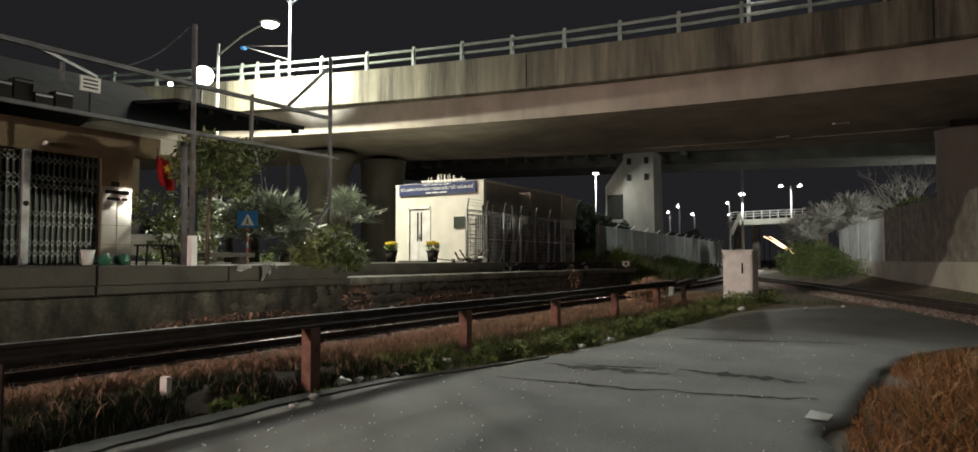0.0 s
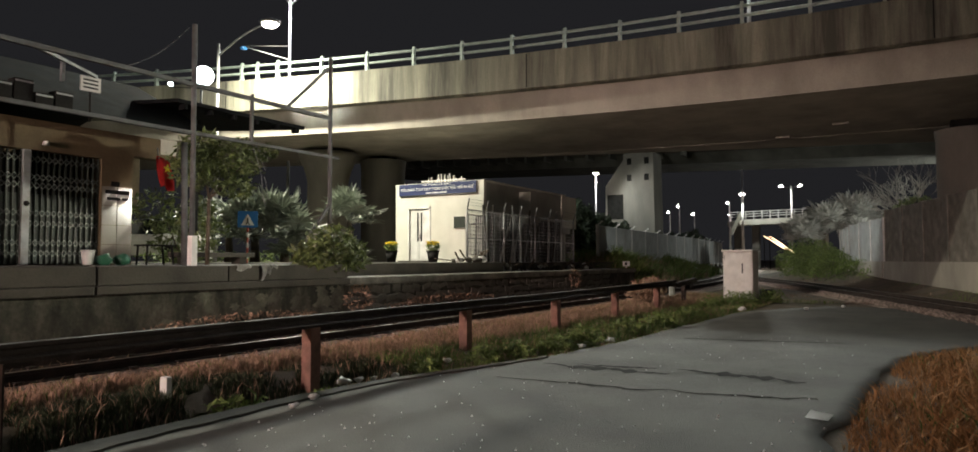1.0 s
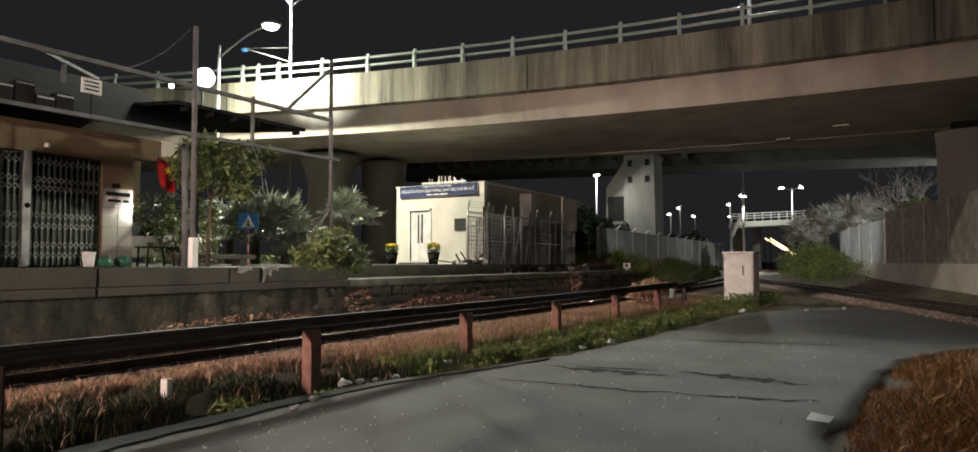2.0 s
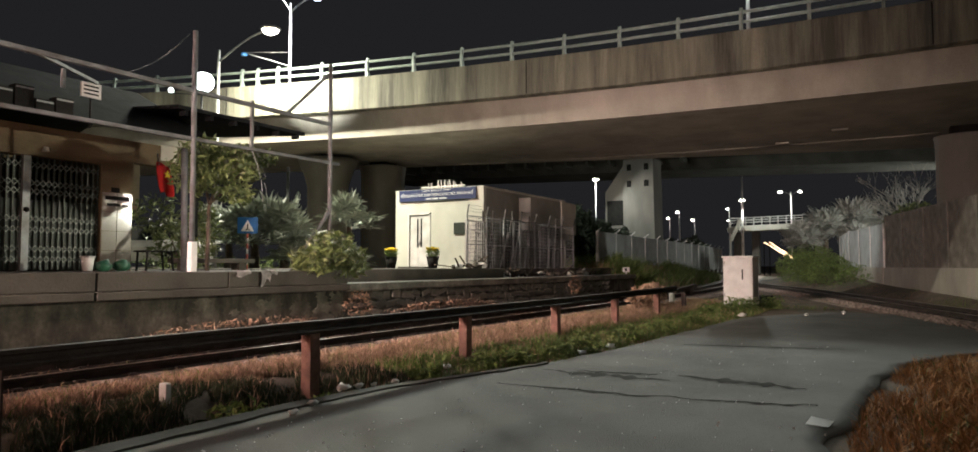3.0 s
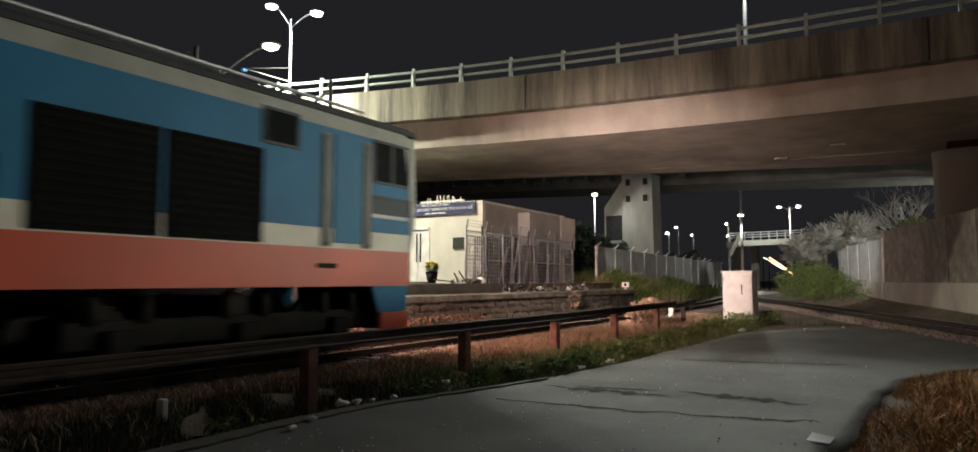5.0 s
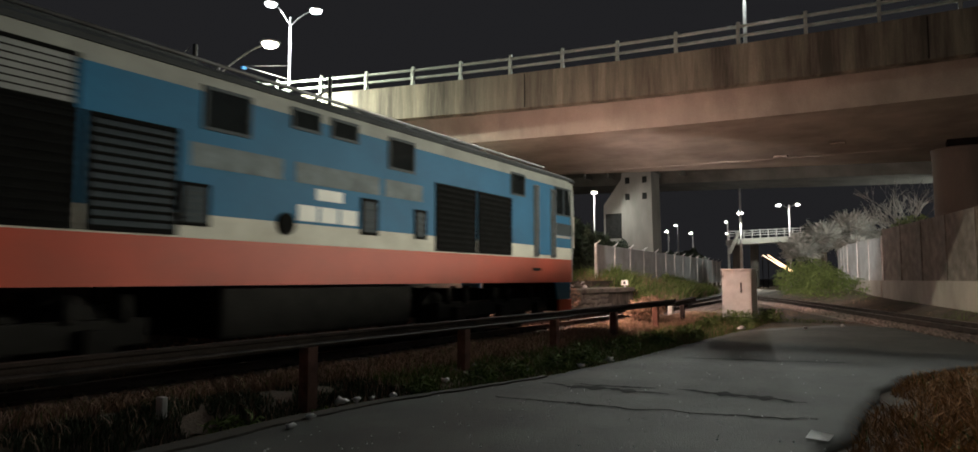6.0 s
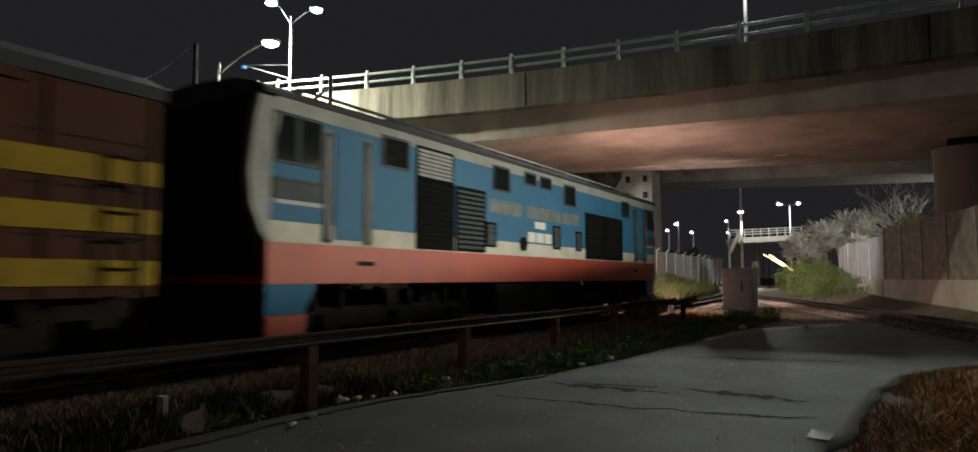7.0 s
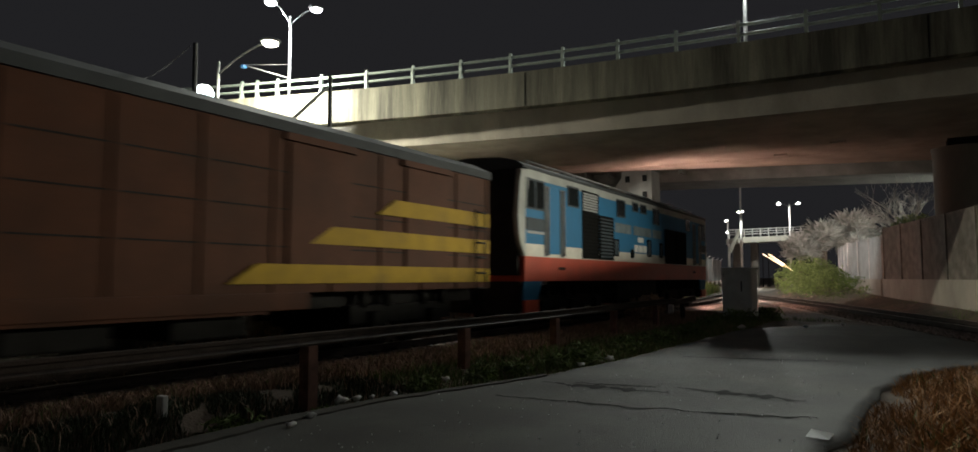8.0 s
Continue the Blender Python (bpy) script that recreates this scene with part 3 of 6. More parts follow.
def pier(at, r, top, flare, label):
    t = thing("bridge_pier", at, label, "bridge pier", kind="structure")
    bm = bm_new()
    n = 28
    prof = [(r, -0.3), (r, top - flare[1]), (r * 1.02, top - flare[1] * 0.9), (r + flare[0] * 0.35, top - flare[1] * 0.55), (r + flare[0] * 0.8, top - flare[1] * 0.2), (r + flare[0], top)]
    rings = [[bm.verts.new((q * math.cos(i * math.tau / n), q * math.sin(i * math.tau / n), z)) for i in range(n)] for q, z in prof]
    for a, b in zip(rings, rings[1:]):
        for i in range(n):
            bm.faces.new((a[i], a[(i + 1) % n], b[(i + 1) % n], b[i])).smooth = True
    bm.faces.new(rings[-1])
    part("shaft", bm, M["pier"], t)
    bm = bm_new()
    box(bm, -0.5, 0.5, -0.5, 0.5, top, 6.7 - at[2])
    part("bearing", bm, M["dark"], t, "dark bearing block")
    return t


overpass()
pier((25.0, 23.7, 0), 0.97, 6.45, (0.45, 1.4), "grey concrete pier flaring out under the deck")
pier((28.3, 23.0, 0), 1.12, 6.45, (0.08, 0.5), "dark grey concrete pier in the shade")
pier((32.0, -2.3, 0), 1.0, 6.3, (0.05, 0.3), "round concrete pier tinted by the headlight")

# ---- train ----


def spin(bm, c, r, w, axis_y=True, n=24):
    rod(bm, (c[0], c[1] - w / 2, c[2]), (c[0], c[1] + w / 2, c[2]), r, n=n)


def bogie(parent, x, wb, n):
    b = new("bogie")
    b.parent = parent
    b.location = (x, 0, 0)
    bm = bm_new()
    for s in (-1, 1):
        box(bm, -wb / 2 - 0.6, wb / 2 + 0.6, s * 0.98 - 0.07, s * 0.98 + 0.07, 0.42, 0.72, 0.02)
        for i in range(n):
            xx = -wb / 2 + wb * i / (n - 1)
            box(bm, xx - 0.17, xx + 0.17, s * 1.08 - 0.09, s * 1.08 + 0.09, 0.30, 0.62, 0.02)
            for q in (-0.3, 0.3):
                rod(bm, (xx + q, s * 1.04, 0.68), (xx + q, s * 1.04, 0.98), 0.08)
    box(bm, -0.4, 0.4, -0.95, 0.95, 0.5, 0.95)
    part("bogie_frame", bm, M["dark"], b, "grimy black bogie frame")
    for i in range(n):
        xx = -wb / 2 + wb * i / (n - 1)
        bm = bm_new()
        for s in (-0.5, 0.5):
            spin(bm, (0, s, 0), 0.45, 0.1)
            spin(bm, (0, s - math.copysign(0.07, s), 0), 0.475, 0.03)
        rod(bm, (0, -0.7, 0), (0, 0.7, 0), 0.07)
        w = part("wheelset", bm, M["dark"], parent, "worn steel wheelset")
        w.location = (x + xx, 0, 0.45)


LL = 16.55


def locomotive():
    t = thing("locomotive", (-50, 8.35, 0.2), "blue, white and red diesel locomotive with black grilles, headlights lit", "locomotive")
    hw = 1.35

    def shell(name, z0, z1, m, out=0.0, x0=0.0, x1=LL, cut=0.0, label=""):
        """A band of the body between two heights; its ends lean in by cut."""
        bm = bm_new()
        a = [bm.verts.new(p) for p in ((x0, -hw - out, z0), (x1, -hw - out, z0), (x1, hw + out, z0), (x0, hw + out, z0))]
        c = cut
        b = [bm.verts.new(p) for p in ((x0 + c, -hw - out, z1), (x1 - c, -hw - out, z1), (x1 - c, hw + out, z1), (x0 + c, hw + out, z1))]
        bm.faces.new(a[::-1])
        bm.faces.new(b)
        for i in range(4):
            bm.faces.new((a[i], a[(i + 1) % 4], b[(i + 1) % 4], b[i]))
        return part(name, bm, m, t, label)

    shell("underframe", 1.07, 1.62, M["loco_red"], 0.0, label="red underframe band")
    shell("belt", 1.62, 1.90, M["loco_white"], 0.0, label="off-white belt stripe")
    shell("body", 1.90, 3.36, M["loco_blue"], 0.0, cut=0.10, label="blue body side")
    shell("cornice", 3.36, 3.56, M["cornice"], 0.0, 0.10, LL - 0.10, cut=0.03, label="pale strip under the roof")
    bm = bm_new()
    prof = [(-hw - 0.03, 3.56), (-hw - 0.03, 3.62), (-1.2, 3.72), (-0.8, 3.82), (0, 3.86), (0.8, 3.82), (1.2, 3.72), (hw + 0.03, 3.62), (hw + 0.03, 3.56)]
    sweep(bm, prof, [(-0.12, 0, 0), (LL + 0.12, 0, 0)])
    part("roof", bm, M["loco_roof"], t, "dark curved roof")
    for x0, x1 in ((3.4, 6.2), (9.0, 13.2)):
        bm = bm_new()
        box(bm, x0, x1, -0.75, 0.75, 3.8, 3.95, 0.04)
        part("roof_hatch", bm, M["loco_roof"], t)
    bm = bm_new()
    for s in (-1, 1):
        rod(bm, (0.8, s * 0.98, 3.86), (LL - 0.8, s * 0.98, 3.86), 0.025)
        for i in range(12):
            x = 0.9 + i * 1.34
            rod(bm, (x, s * 0.98, 3.7), (x, s * 0.98, 3.86), 0.02)
    part("roof_rail", bm, M["galv"], t, "thin rail along the roof")
    # pale corner posts and dark end faces
    for s in (-1, 1):
        for e in (0, 1):
            bm = bm_new()
            xa, d = (0.0, 1) if e == 0 else (LL, -1)
            pts = [(xa + d * q * (0.4 if e and q < 0 else 1), z) for q, z in ((-0.01, 1.62), (-0.12, 1.76), (-0.28, 2.1), (-0.33, 2.5), (-0.24, 3.2), (-0.16, 3.52), (0.22, 3.52), (0.17, 3.3), (0.03, 2.6), (0.02, 1.62))]
            y0, y1 = s * (hw + 0.012), s * (hw - 0.1)
            a = [bm.verts.new((x, y0, z)) for x, z in pts]
            b = [bm.verts.new((x, y1, z)) for x, z in pts]
            bm.faces.new(a)
            bm.faces.new(b[::-1])
            for i in range(len(pts)):
                bm.faces.new((a[i], a[(i + 1) % len(pts)], b[(i + 1) % len(pts)], b[i]))
            part("corner_post", bm, M["cornice"], t, "off-white corner trim")
    for e in (0, 1):
        xa, d = (0.0, 1) if e == 0 else (LL, -1)
        bm = bm_new()
        vs = [bm.verts.new(p) for p in ((xa - d * 0.10, -1.24, 1.2), (xa - d * 0.10, 1.24, 1.2), (xa - d * 0.20, 1.24, 2.4), (xa - d * 0.12, 1.24, 3.55), (xa - d * 0.12, -1.24, 3.55), (xa - d * 0.20, -1.24, 2.4))]
        ws = [bm.verts.new(v.co + Vector((d * 0.08, 0, 0))) for v in vs]
        bm.faces.new(vs)
        bm.faces.new(ws[::-1])
        for i in range(6):
            bm.faces.new((vs[i], vs[(i + 1) % 6], ws[(i + 1) % 6], ws[i]))
        part("end_panel", bm, M["dark"], t, "dark end panel with cab windscreen")
    # side openings, alike on both sides
    def inset(name, x0, x1, z0, z1, m, label="", slats=0, depth=0.03, slatm=None):
        for s in (-1, 1):
            bm = bm_new()
            y = s * (hw + 0.006)
            box(bm, x0, x1, min(y, y - s * 0.05), max(y, y - s * 0.05), z0, z1)
            p = part(name, bm, m, t, label)
            fr = bm_new()
            yo = s * (hw + 0.022)
            for a, b, c, d2 in ((x0 - 0.04, x0, z0 - 0.04, z1 + 0.04), (x1, x1 + 0.04, z0 - 0.04, z1 + 0.04), (x0, x1, z0 - 0.04, z0), (x0, x1, z1, z1 + 0.04)):
                box(fr, a, b, min(yo, y - s * 0.05), max(yo, y - s * 0.05), c, d2)
            part("frame", fr, M["black"] if slats else M["loco_shadow"], p)
            for k in range(slats):
                z = z0 + (z1 - z0) * (k + 0.5) / slats
                sl = bm_new()
                ya, yb = s * (hw + 0.008), s * (hw + 0.028)
                q = [sl.verts.new(v) for v in ((x0 + 0.01, ya, z + 0.03), (x1 - 0.01, ya, z + 0.03), (x1 - 0.01, yb, z - 0.02), (x0 + 0.01, yb, z - 0.02))]
                q2 = [sl.verts.new(v.co - Vector((0, 0, 0.008))) for v in q]
                sl.faces.new(q)
                sl.faces.new(q2[::-1])
                for i in range(4):
                    sl.faces.new((q[i], q[(i + 1) % 4], q2[(i + 1) % 4], q2[i]))
                part("slat", sl, slatm or M["black"], p)

    for a, b in ((0.10, 0.47), (0.54, 0.93)):
        inset("cab_window", a, b, 2.71, 3.32, M["glass"], "dark cab side window")
        inset("cab_window", LL - b, LL - a, 2.71, 3.32, M["glass"], "dark cab side window")
    inset("cab_panel", 0.10, 1.0, 2.24, 2.44, M["loco_shadow"], "dark grey painted panel")
    inset("cab_panel", LL - 1.0, LL - 0.06, 2.24, 2.44, M["loco_shadow"], "dark grey painted panel")
    inset("side_window", 2.33, 2.96, 2.95, 3.39, M["glass"], "dark engine-room window")
    inset("louvre", 3.25, 4.30, 2.88, 3.37, M["dark"], "louvred vent with pale slats", 7, slatm=M["loco_grey"])
    inset("grille", 3.25, 4.33, 1.68, 2.81, M["black"], "large black radiator grille", 12, slatm=M["black"])
    inset("grille", 4.48, 5.45, 1.68, 2.81, M["black"], "large black radiator grille with worn slats", 12, slatm=M["loco_shadow"])
    inset("side_window", 5.84, 6.47, 2.95, 3.40, M["glass"], "dark engine-room window")
    inset("vent", 7.22, 7.70, 3.22, 3.44, M["glass"], "small dark vent")
    inset("vent", 7.98, 8.50, 3.22, 3.44, M["glass"], "small dark vent")
    inset("side_window", 9.31, 9.93, 2.95, 3.40, M["glass"], "dark engine-room window")
    inset("side_window", 13.42, 13.98, 2.97, 3.38, M["glass"], "dark engine-room window")
    inset("grille", 10.64, 11.93, 1.68, 2.81, M["black"], "large black radiator grille", 11, slatm=M["black"])
    inset("grille", 12.08, 13.36, 1.68, 2.81, M["black"], "large black radiator grille", 11, slatm=M["black"])
    inset("vent", 5.56, 5.88, 1.80, 2.22, M["loco_shadow"], "small dark louvred vent", 5, slatm=M["loco_shadow"])
    inset("vent", 8.66, 8.98, 1.86, 2.34, M["loco_shadow"], "small dark louvred vent", 5, slatm=M["loco_shadow"])
    inset("vent", 10.02, 10.28, 1.86, 2.28, M["loco_shadow"], "small dark louvred vent", 4, slatm=M["loco_shadow"])
    for s in (-1, 1):
        bm = bm_new()
        for a, b in ((5.65, 7.05), (7.28, 9.06), (9.2, 10.2)):
            box(bm, a, b, s * hw - 0.006, s * hw + 0.006, 2.46, 2.74)
        part("lettering_bar", bm, M["loco_faded"], t, "faded grey lettering bars")
        for a, b in ((0.12, 1.0), (LL - 1.0, LL - 0.08)):
            bm = bm_new()
            box(bm, a, b, s * hw - 0.006, s * hw + 0.02, 2.13, 2.19, 0.004)
            part("trim_strip", bm, M["loco_grey"], t, "pale strip below the cab panel")
        bm = bm_new()
        box(bm, 7.68, 8.22, s * hw - 0.006, s * hw + 0.006, 2.25, 2.41)
        for a in range(3):
            box(bm, 7.34 + a * 0.42, 7.70 + a * 0.42, s * hw - 0.006, s * hw + 0.006, 1.94, 2.16)
        part("number_bar", bm, M["letter"], t, "pale number bars")
        bm = bm_new()
        rod(bm, (7.12, s * (hw - 0.02), 1.88), (7.12, s * (hw + 0.03), 1.88), 0.15, n=16)
        part("filler_cap", bm, M["black"], t, "round black filler opening")
        for a in (1.95, LL - 1.95):
            bm = bm_new()
            box(bm, a - 0.2, a + 0.2, s * hw - 0.01, s * hw + 0.01, 1.33, 1.40, 0.005)
            part("socket", bm, M["dark"], t, "dark socket on the red band")
        # cab doors with handrails
        for x in (1.12, LL - 1.95):
            bm = bm_new()
            box(bm, x + 0.12, x + 0.72, s * hw - 0.015, s * hw + 0.012, 1.70, 3.28, 0.01)
            d = part("cab_door", bm, M["loco_blue"], t, "blue cab door")
            for q in (-0.04, 0.84):
                bm = bm_new()
                box(bm, x + q - 0.10, x + q + 0.10, s * hw - 0.012, s * hw + 0.008, 1.64, 3.27)
                part("step_recess", bm, M["loco_slat"], d, "dark foothold strip beside the door")
                bm = bm_new()
                rod(bm, (x + q, s * (hw + 0.07), 1.66), (x + q, s * (hw + 0.07), 3.25), 0.022)
                for z in (1.68, 3.2):
                    rod(bm, (x + q, s * hw, z), (x + q, s * (hw + 0.07), z), 0.018)
                part("handrail", bm, M["galv"], d, "steel handrail")
        for x0, x1, lean in ((0.03, 0.92, 0.2), (LL - 0.92, LL - 0.03, -0.2)):
            bm = bm_new()
            a = [bm.verts.new(p) for p in ((x0, s * 1.33, 1.07), (x1, s * 1.33, 1.07), (x1 - max(lean, 0), s * 1.30, 0.66), (x0 - min(lean, 0), s * 1.30, 0.66))]
            b = [bm.verts.new(v.co + Vector((0, -s * 0.05, 0))) for v in a]
            bm.faces.new(a)
            bm.faces.new(b[::-1])
            for i in range(4):
                bm.faces.new((a[i], a[(i + 1) % 4], b[(i + 1) % 4], b[i]))
            part("skirt", bm, M["loco_blue"], t, "blue end skirt")
            bm = bm_new()
            xa, xb = (x0, x1 - 0.2) if lean > 0 else (x0 + 0.2, x1)
            box(bm, xa, xb, s * 1.30 - 0.04, s * 1.30 + 0.02, 0.36, 0.655)
            part("skirt", bm, M["loco_red"], t, "red skirt foot")
    bm = bm_new()
    box(bm, 6.3, 10.2, -1.15, 1.15, 0.4, 1.06, 0.05)
    part("fuel_tank", bm, M["dark"], t, "grimy fuel tank")
    for x, c in ((0.02, -0.35), (LL - 0.06, LL)):
        bm = bm_new()
        box(bm, x, x + 0.04, -1.2, 1.2, 0.35, 1.07)
        part("buffer_beam", bm, M["dark"], t, "black buffer beam")
        bm = bm_new()
        box(bm, c, c + 0.4, -0.14, 0.14, 0.55, 0.85, 0.02)
        part("coupler", bm, M["dark"], t, "black coupler")
    bogie(t, 3.1, 3.4, 3)
    bogie(t, LL - 3.1, 3.4, 3)
    # headlights at the leading end
    for y in (-0.22, 0.22):
        bm = bm_new()
        n, r = 20, 0.07
        # Unseen deep tube, tipped slightly down, added to narrow the beam.
        xa, xb = LL + 0.10, LL + 0.50
        ri = [[bm.verts.new((x, y + q * math.cos(i * math.tau / n), 3.42 - 0.05 * (x - xa - 0.12) + q * math.sin(i * math.tau / n))) for i in range(n)] for x, q in ((xa, r + 0.03), (xb, r + 0.03), (xb, r), (xa + 0.1, r))]
        for a, b in zip(ri, ri[1:]):
            for i in range(n):
                bm.faces.new((a[i], a[(i + 1) % n], b[(i + 1) % n], b[i]))
        h = part("headlight", bm, M["black"], t, "black headlight housing, deepened to shape the beam")
        bm = bm_new()
        rod(bm, (xa + 0.12, y, 3.42), (xa + 0.14, y, 3.42), r - 0.005, n=n)
        part("lens", bm, M["headlamp"], h, "lit warm headlight")
    for y in (-0.85, 0.85):
        bm = bm_new()
        rod(bm, (LL - 0.02, y, 1.45), (LL + 0.16, y, 1.45), 0.13, n=20)
        h = part("marker_lamp", bm, M["black"], t, "lower lamp housing")
        bm = bm_new()
        rod(bm, (LL + 0.16, y, 1.45), (LL + 0.17, y, 1.45), 0.11, n=20)
        part("lens", bm, M["headlamp_spill"], h, "lit lower lamp")
    # Unseen spill lamp, added between the two headlights.
    bm = bm_new()
    rod(bm, (LL + 0.05, 0, 3.42), (LL + 0.30, 0, 3.42), 0.085, n=16)
    h = part("spill_lamp", bm, M["black"], t, "housing of the added spill lamp")
    bm = bm_new()
    rod(bm, (LL + 0.30, 0, 3.42), (LL + 0.315, 0, 3.42), 0.075, n=16)
    part("lens", bm, M["headlamp_fill"], h, "lit spill lamp, added between the headlights")
    return t


WL = 13.2


def boxcar():
    t = thing("boxcar", (-70, 8.35, 0.2), "brown covered goods wagon with three yellow slanted stripes", "goods wagon")
    hw = 1.33
    bm = bm_new()
    box(bm, 0, WL, -hw, hw, 0.95, 3.10)
    part("body", bm, M["wagon"], t, "brown steel wagon body")
    bm = bm_new()
    sweep(bm, [(-hw - 0.05, 3.10), (-hw - 0.05, 3.24), (-1.0, 3.42), (0, 3.56), (1.0, 3.42), (hw + 0.05, 3.24), (hw + 0.05, 3.10)], [(-0.05, 0, 0), (WL + 0.05, 0, 0)])
    part("roof", bm, M["loco_roof"], t, "weathered dark wagon roof")
    for s in (-1, 1):
        y = s * hw
        for i in range(13):
            x = 0.05 + i * (WL - 0.1) / 12
            bm = bm_new()
            box(bm, x - 0.045, x + 0.045, min(y, y + s * 0.03), max(y, y + s * 0.03), 0.95, 3.08)
            part("rib", bm, M["wagon"], t)
        for z in (1.55, 2.05, 2.55):
            bm = bm_new()
            box(bm, 0.1, WL - 0.1, min(y, y + s * 0.006), max(y, y + s * 0.006), z, z + 0.02)
            part("plank_joint", bm, M["dark"], t)
        for x0 in (WL - 5.3, WL - 2.72):
            bm = bm_new()
            box(bm, x0, x0 + 1.25, min(y, y + s * 0.045), max(y, y + s * 0.045), 1.1, 2.98, 0.01)
            d = part("sliding_door", bm, M["wagon"], t, "brown sliding door")
            bm = bm_new()
            box(bm, x0 - 0.1, x0 + 1.3, min(y, y + s * 0.08), max(y, y + s * 0.08), 2.99, 3.09)
            part("door_track", bm, M["wagon"], d, "overhanging door track")
        bm = bm_new()
        box(bm, WL - 8.8, WL - 4.9, min(y, y + s * 0.05), max(y, y + s * 0.05), 0.72, 0.95, 0.01)
        box(bm, 0.2, WL - 5.6, min(y, y + s * 0.02), max(y, y + s * 0.02), 0.68, 0.95)
        part("side_sill", bm, M["wagon"], t, "brown side sill")
        # yellow stripes lie just proud of the door face
        for x0, z0, z1 in ((WL - 3.45, 2.14, 2.40), (WL - 4.9, 1.62, 1.88), (WL - 6.25, 1.07, 1.33)):
            yo, yi = s * (hw + 0.052), s * (hw - 0.01)
            bm = bm_new()
            pts = [(x0, z0), (WL - 0.02, z0), (WL - 0.02, z1), (x0 + 0.45, z1)]
            a = [bm.verts.new((x, yo, z)) for x, z in pts]
            b = [bm.verts.new((x, yi, z)) for x, z in pts]
            bm.faces.new(a)
            bm.faces.new(b[::-1])
            for i in range(4):
                bm.faces.new((a[i], a[(i + 1) % 4], b[(i + 1) % 4], b[i]))
            part("stripe", bm, M["wagon_yellow"], t, "yellow painted stripe")
        bm = bm_new()
        for q in (0.0, 0.38):
            rod(bm, (WL - 0.62 + q, s * (hw + 0.1), 0.85), (WL - 0.62 + q, s * (hw + 0.1), 2.45), 0.018)
        for k in range(6):
            z = 0.95 + k * 0.29
            rod(bm, (WL - 0.62, s * (hw + 0.1), z), (WL - 0.24, s * (hw + 0.1), z), 0.016)
        part("ladder", bm, M["dark"], t, "iron corner ladder")
    bm = bm_new()
    box(bm, 0.0, WL, -0.9, 0.9, 0.7, 0.95)
    for x in (-0.4, WL):
        box(bm, x, x + 0.4, -0.14, 0.14, 0.55, 0.85)
    for x in (4.6, 6.4):
        box(bm, x, x + 1.1, -1.1, 1.1, 0.4, 0.7, 0.03)
    part("chassis", bm, M["dark"], t, "black chassis and brake gear")
    bogie(t, 2.3, 1.6, 2)
    bogie(t, WL - 2.3, 1.6, 2)
    return t


loco = locomotive()
car = boxcar()

# ---- foliage helpers ----


def leaf_cloud(name, blobs, count, size, material, parent, seed, label="", shell=0.55):
    """Many small pointed leaves scattered through uneven blobs (x, y, z, rx, ry, rz)."""
    rnd = random.Random(seed)
    vs, fs = [], []
    total = sum(b[3] * b[4] * b[5] for b in blobs)
    for x, y, z, rx, ry, rz in blobs:
        for i in range(int(count * rx * ry * rz / total)):
            d = Vector((rnd.gauss(0, 1), rnd.gauss(0, 1), rnd.gauss(0, 1))).normalized()
            k = shell + (1 - shell) * rnd.random() ** 0.6
            k *= 1 + 0.35 * noise.noise(d * 2.3 + Vector((seed, x, y)))
            c = Vector((x + d.x * rx * k, y + d.y * ry * k, z + d.z * rz * k))
            a = Vector((rnd.gauss(0, 1), rnd.gauss(0, 1), rnd.gauss(-0.3, 0.8))).normalized()
            b = a.orthogonal().normalized()
            b.rotate(Matrix.Rotation(rnd.uniform(0, math.tau), 3, a))
            s = size * rnd.uniform(0.6, 1.3)
            j = len(vs)
            n = a.cross(b) * s * 0.12
            vs += [c - a * s, c + b * s * 0.32 + n, c + a * s, c - b * s * 0.32 + n]
            fs += [(j, j + 1, j + 2), (j, j + 2, j + 3)]
    me = bpy.data.meshes.new(name)
    me.from_pydata(vs, [], fs)
    me.materials.append(material)
    o = new(name, me)
    o.parent = parent
    return tagged(o, label)


def limbs(bm, base, tips, r):
    """Tapered, slightly bent stems from a base to each tip."""
    for k, tip in enumerate(tips):
        a, b = Vector(base), Vector(tip)
        mid = (a + b) / 2 + Vector((0.08 * math.sin(k * 2.1), 0.08 * math.cos(k * 1.7), 0.05)) * (b - a).length
        rod(bm, a, mid, r, r * 0.7, n=7)
        rod(bm, mid, b, r * 0.7, r * 0.25, n=6)


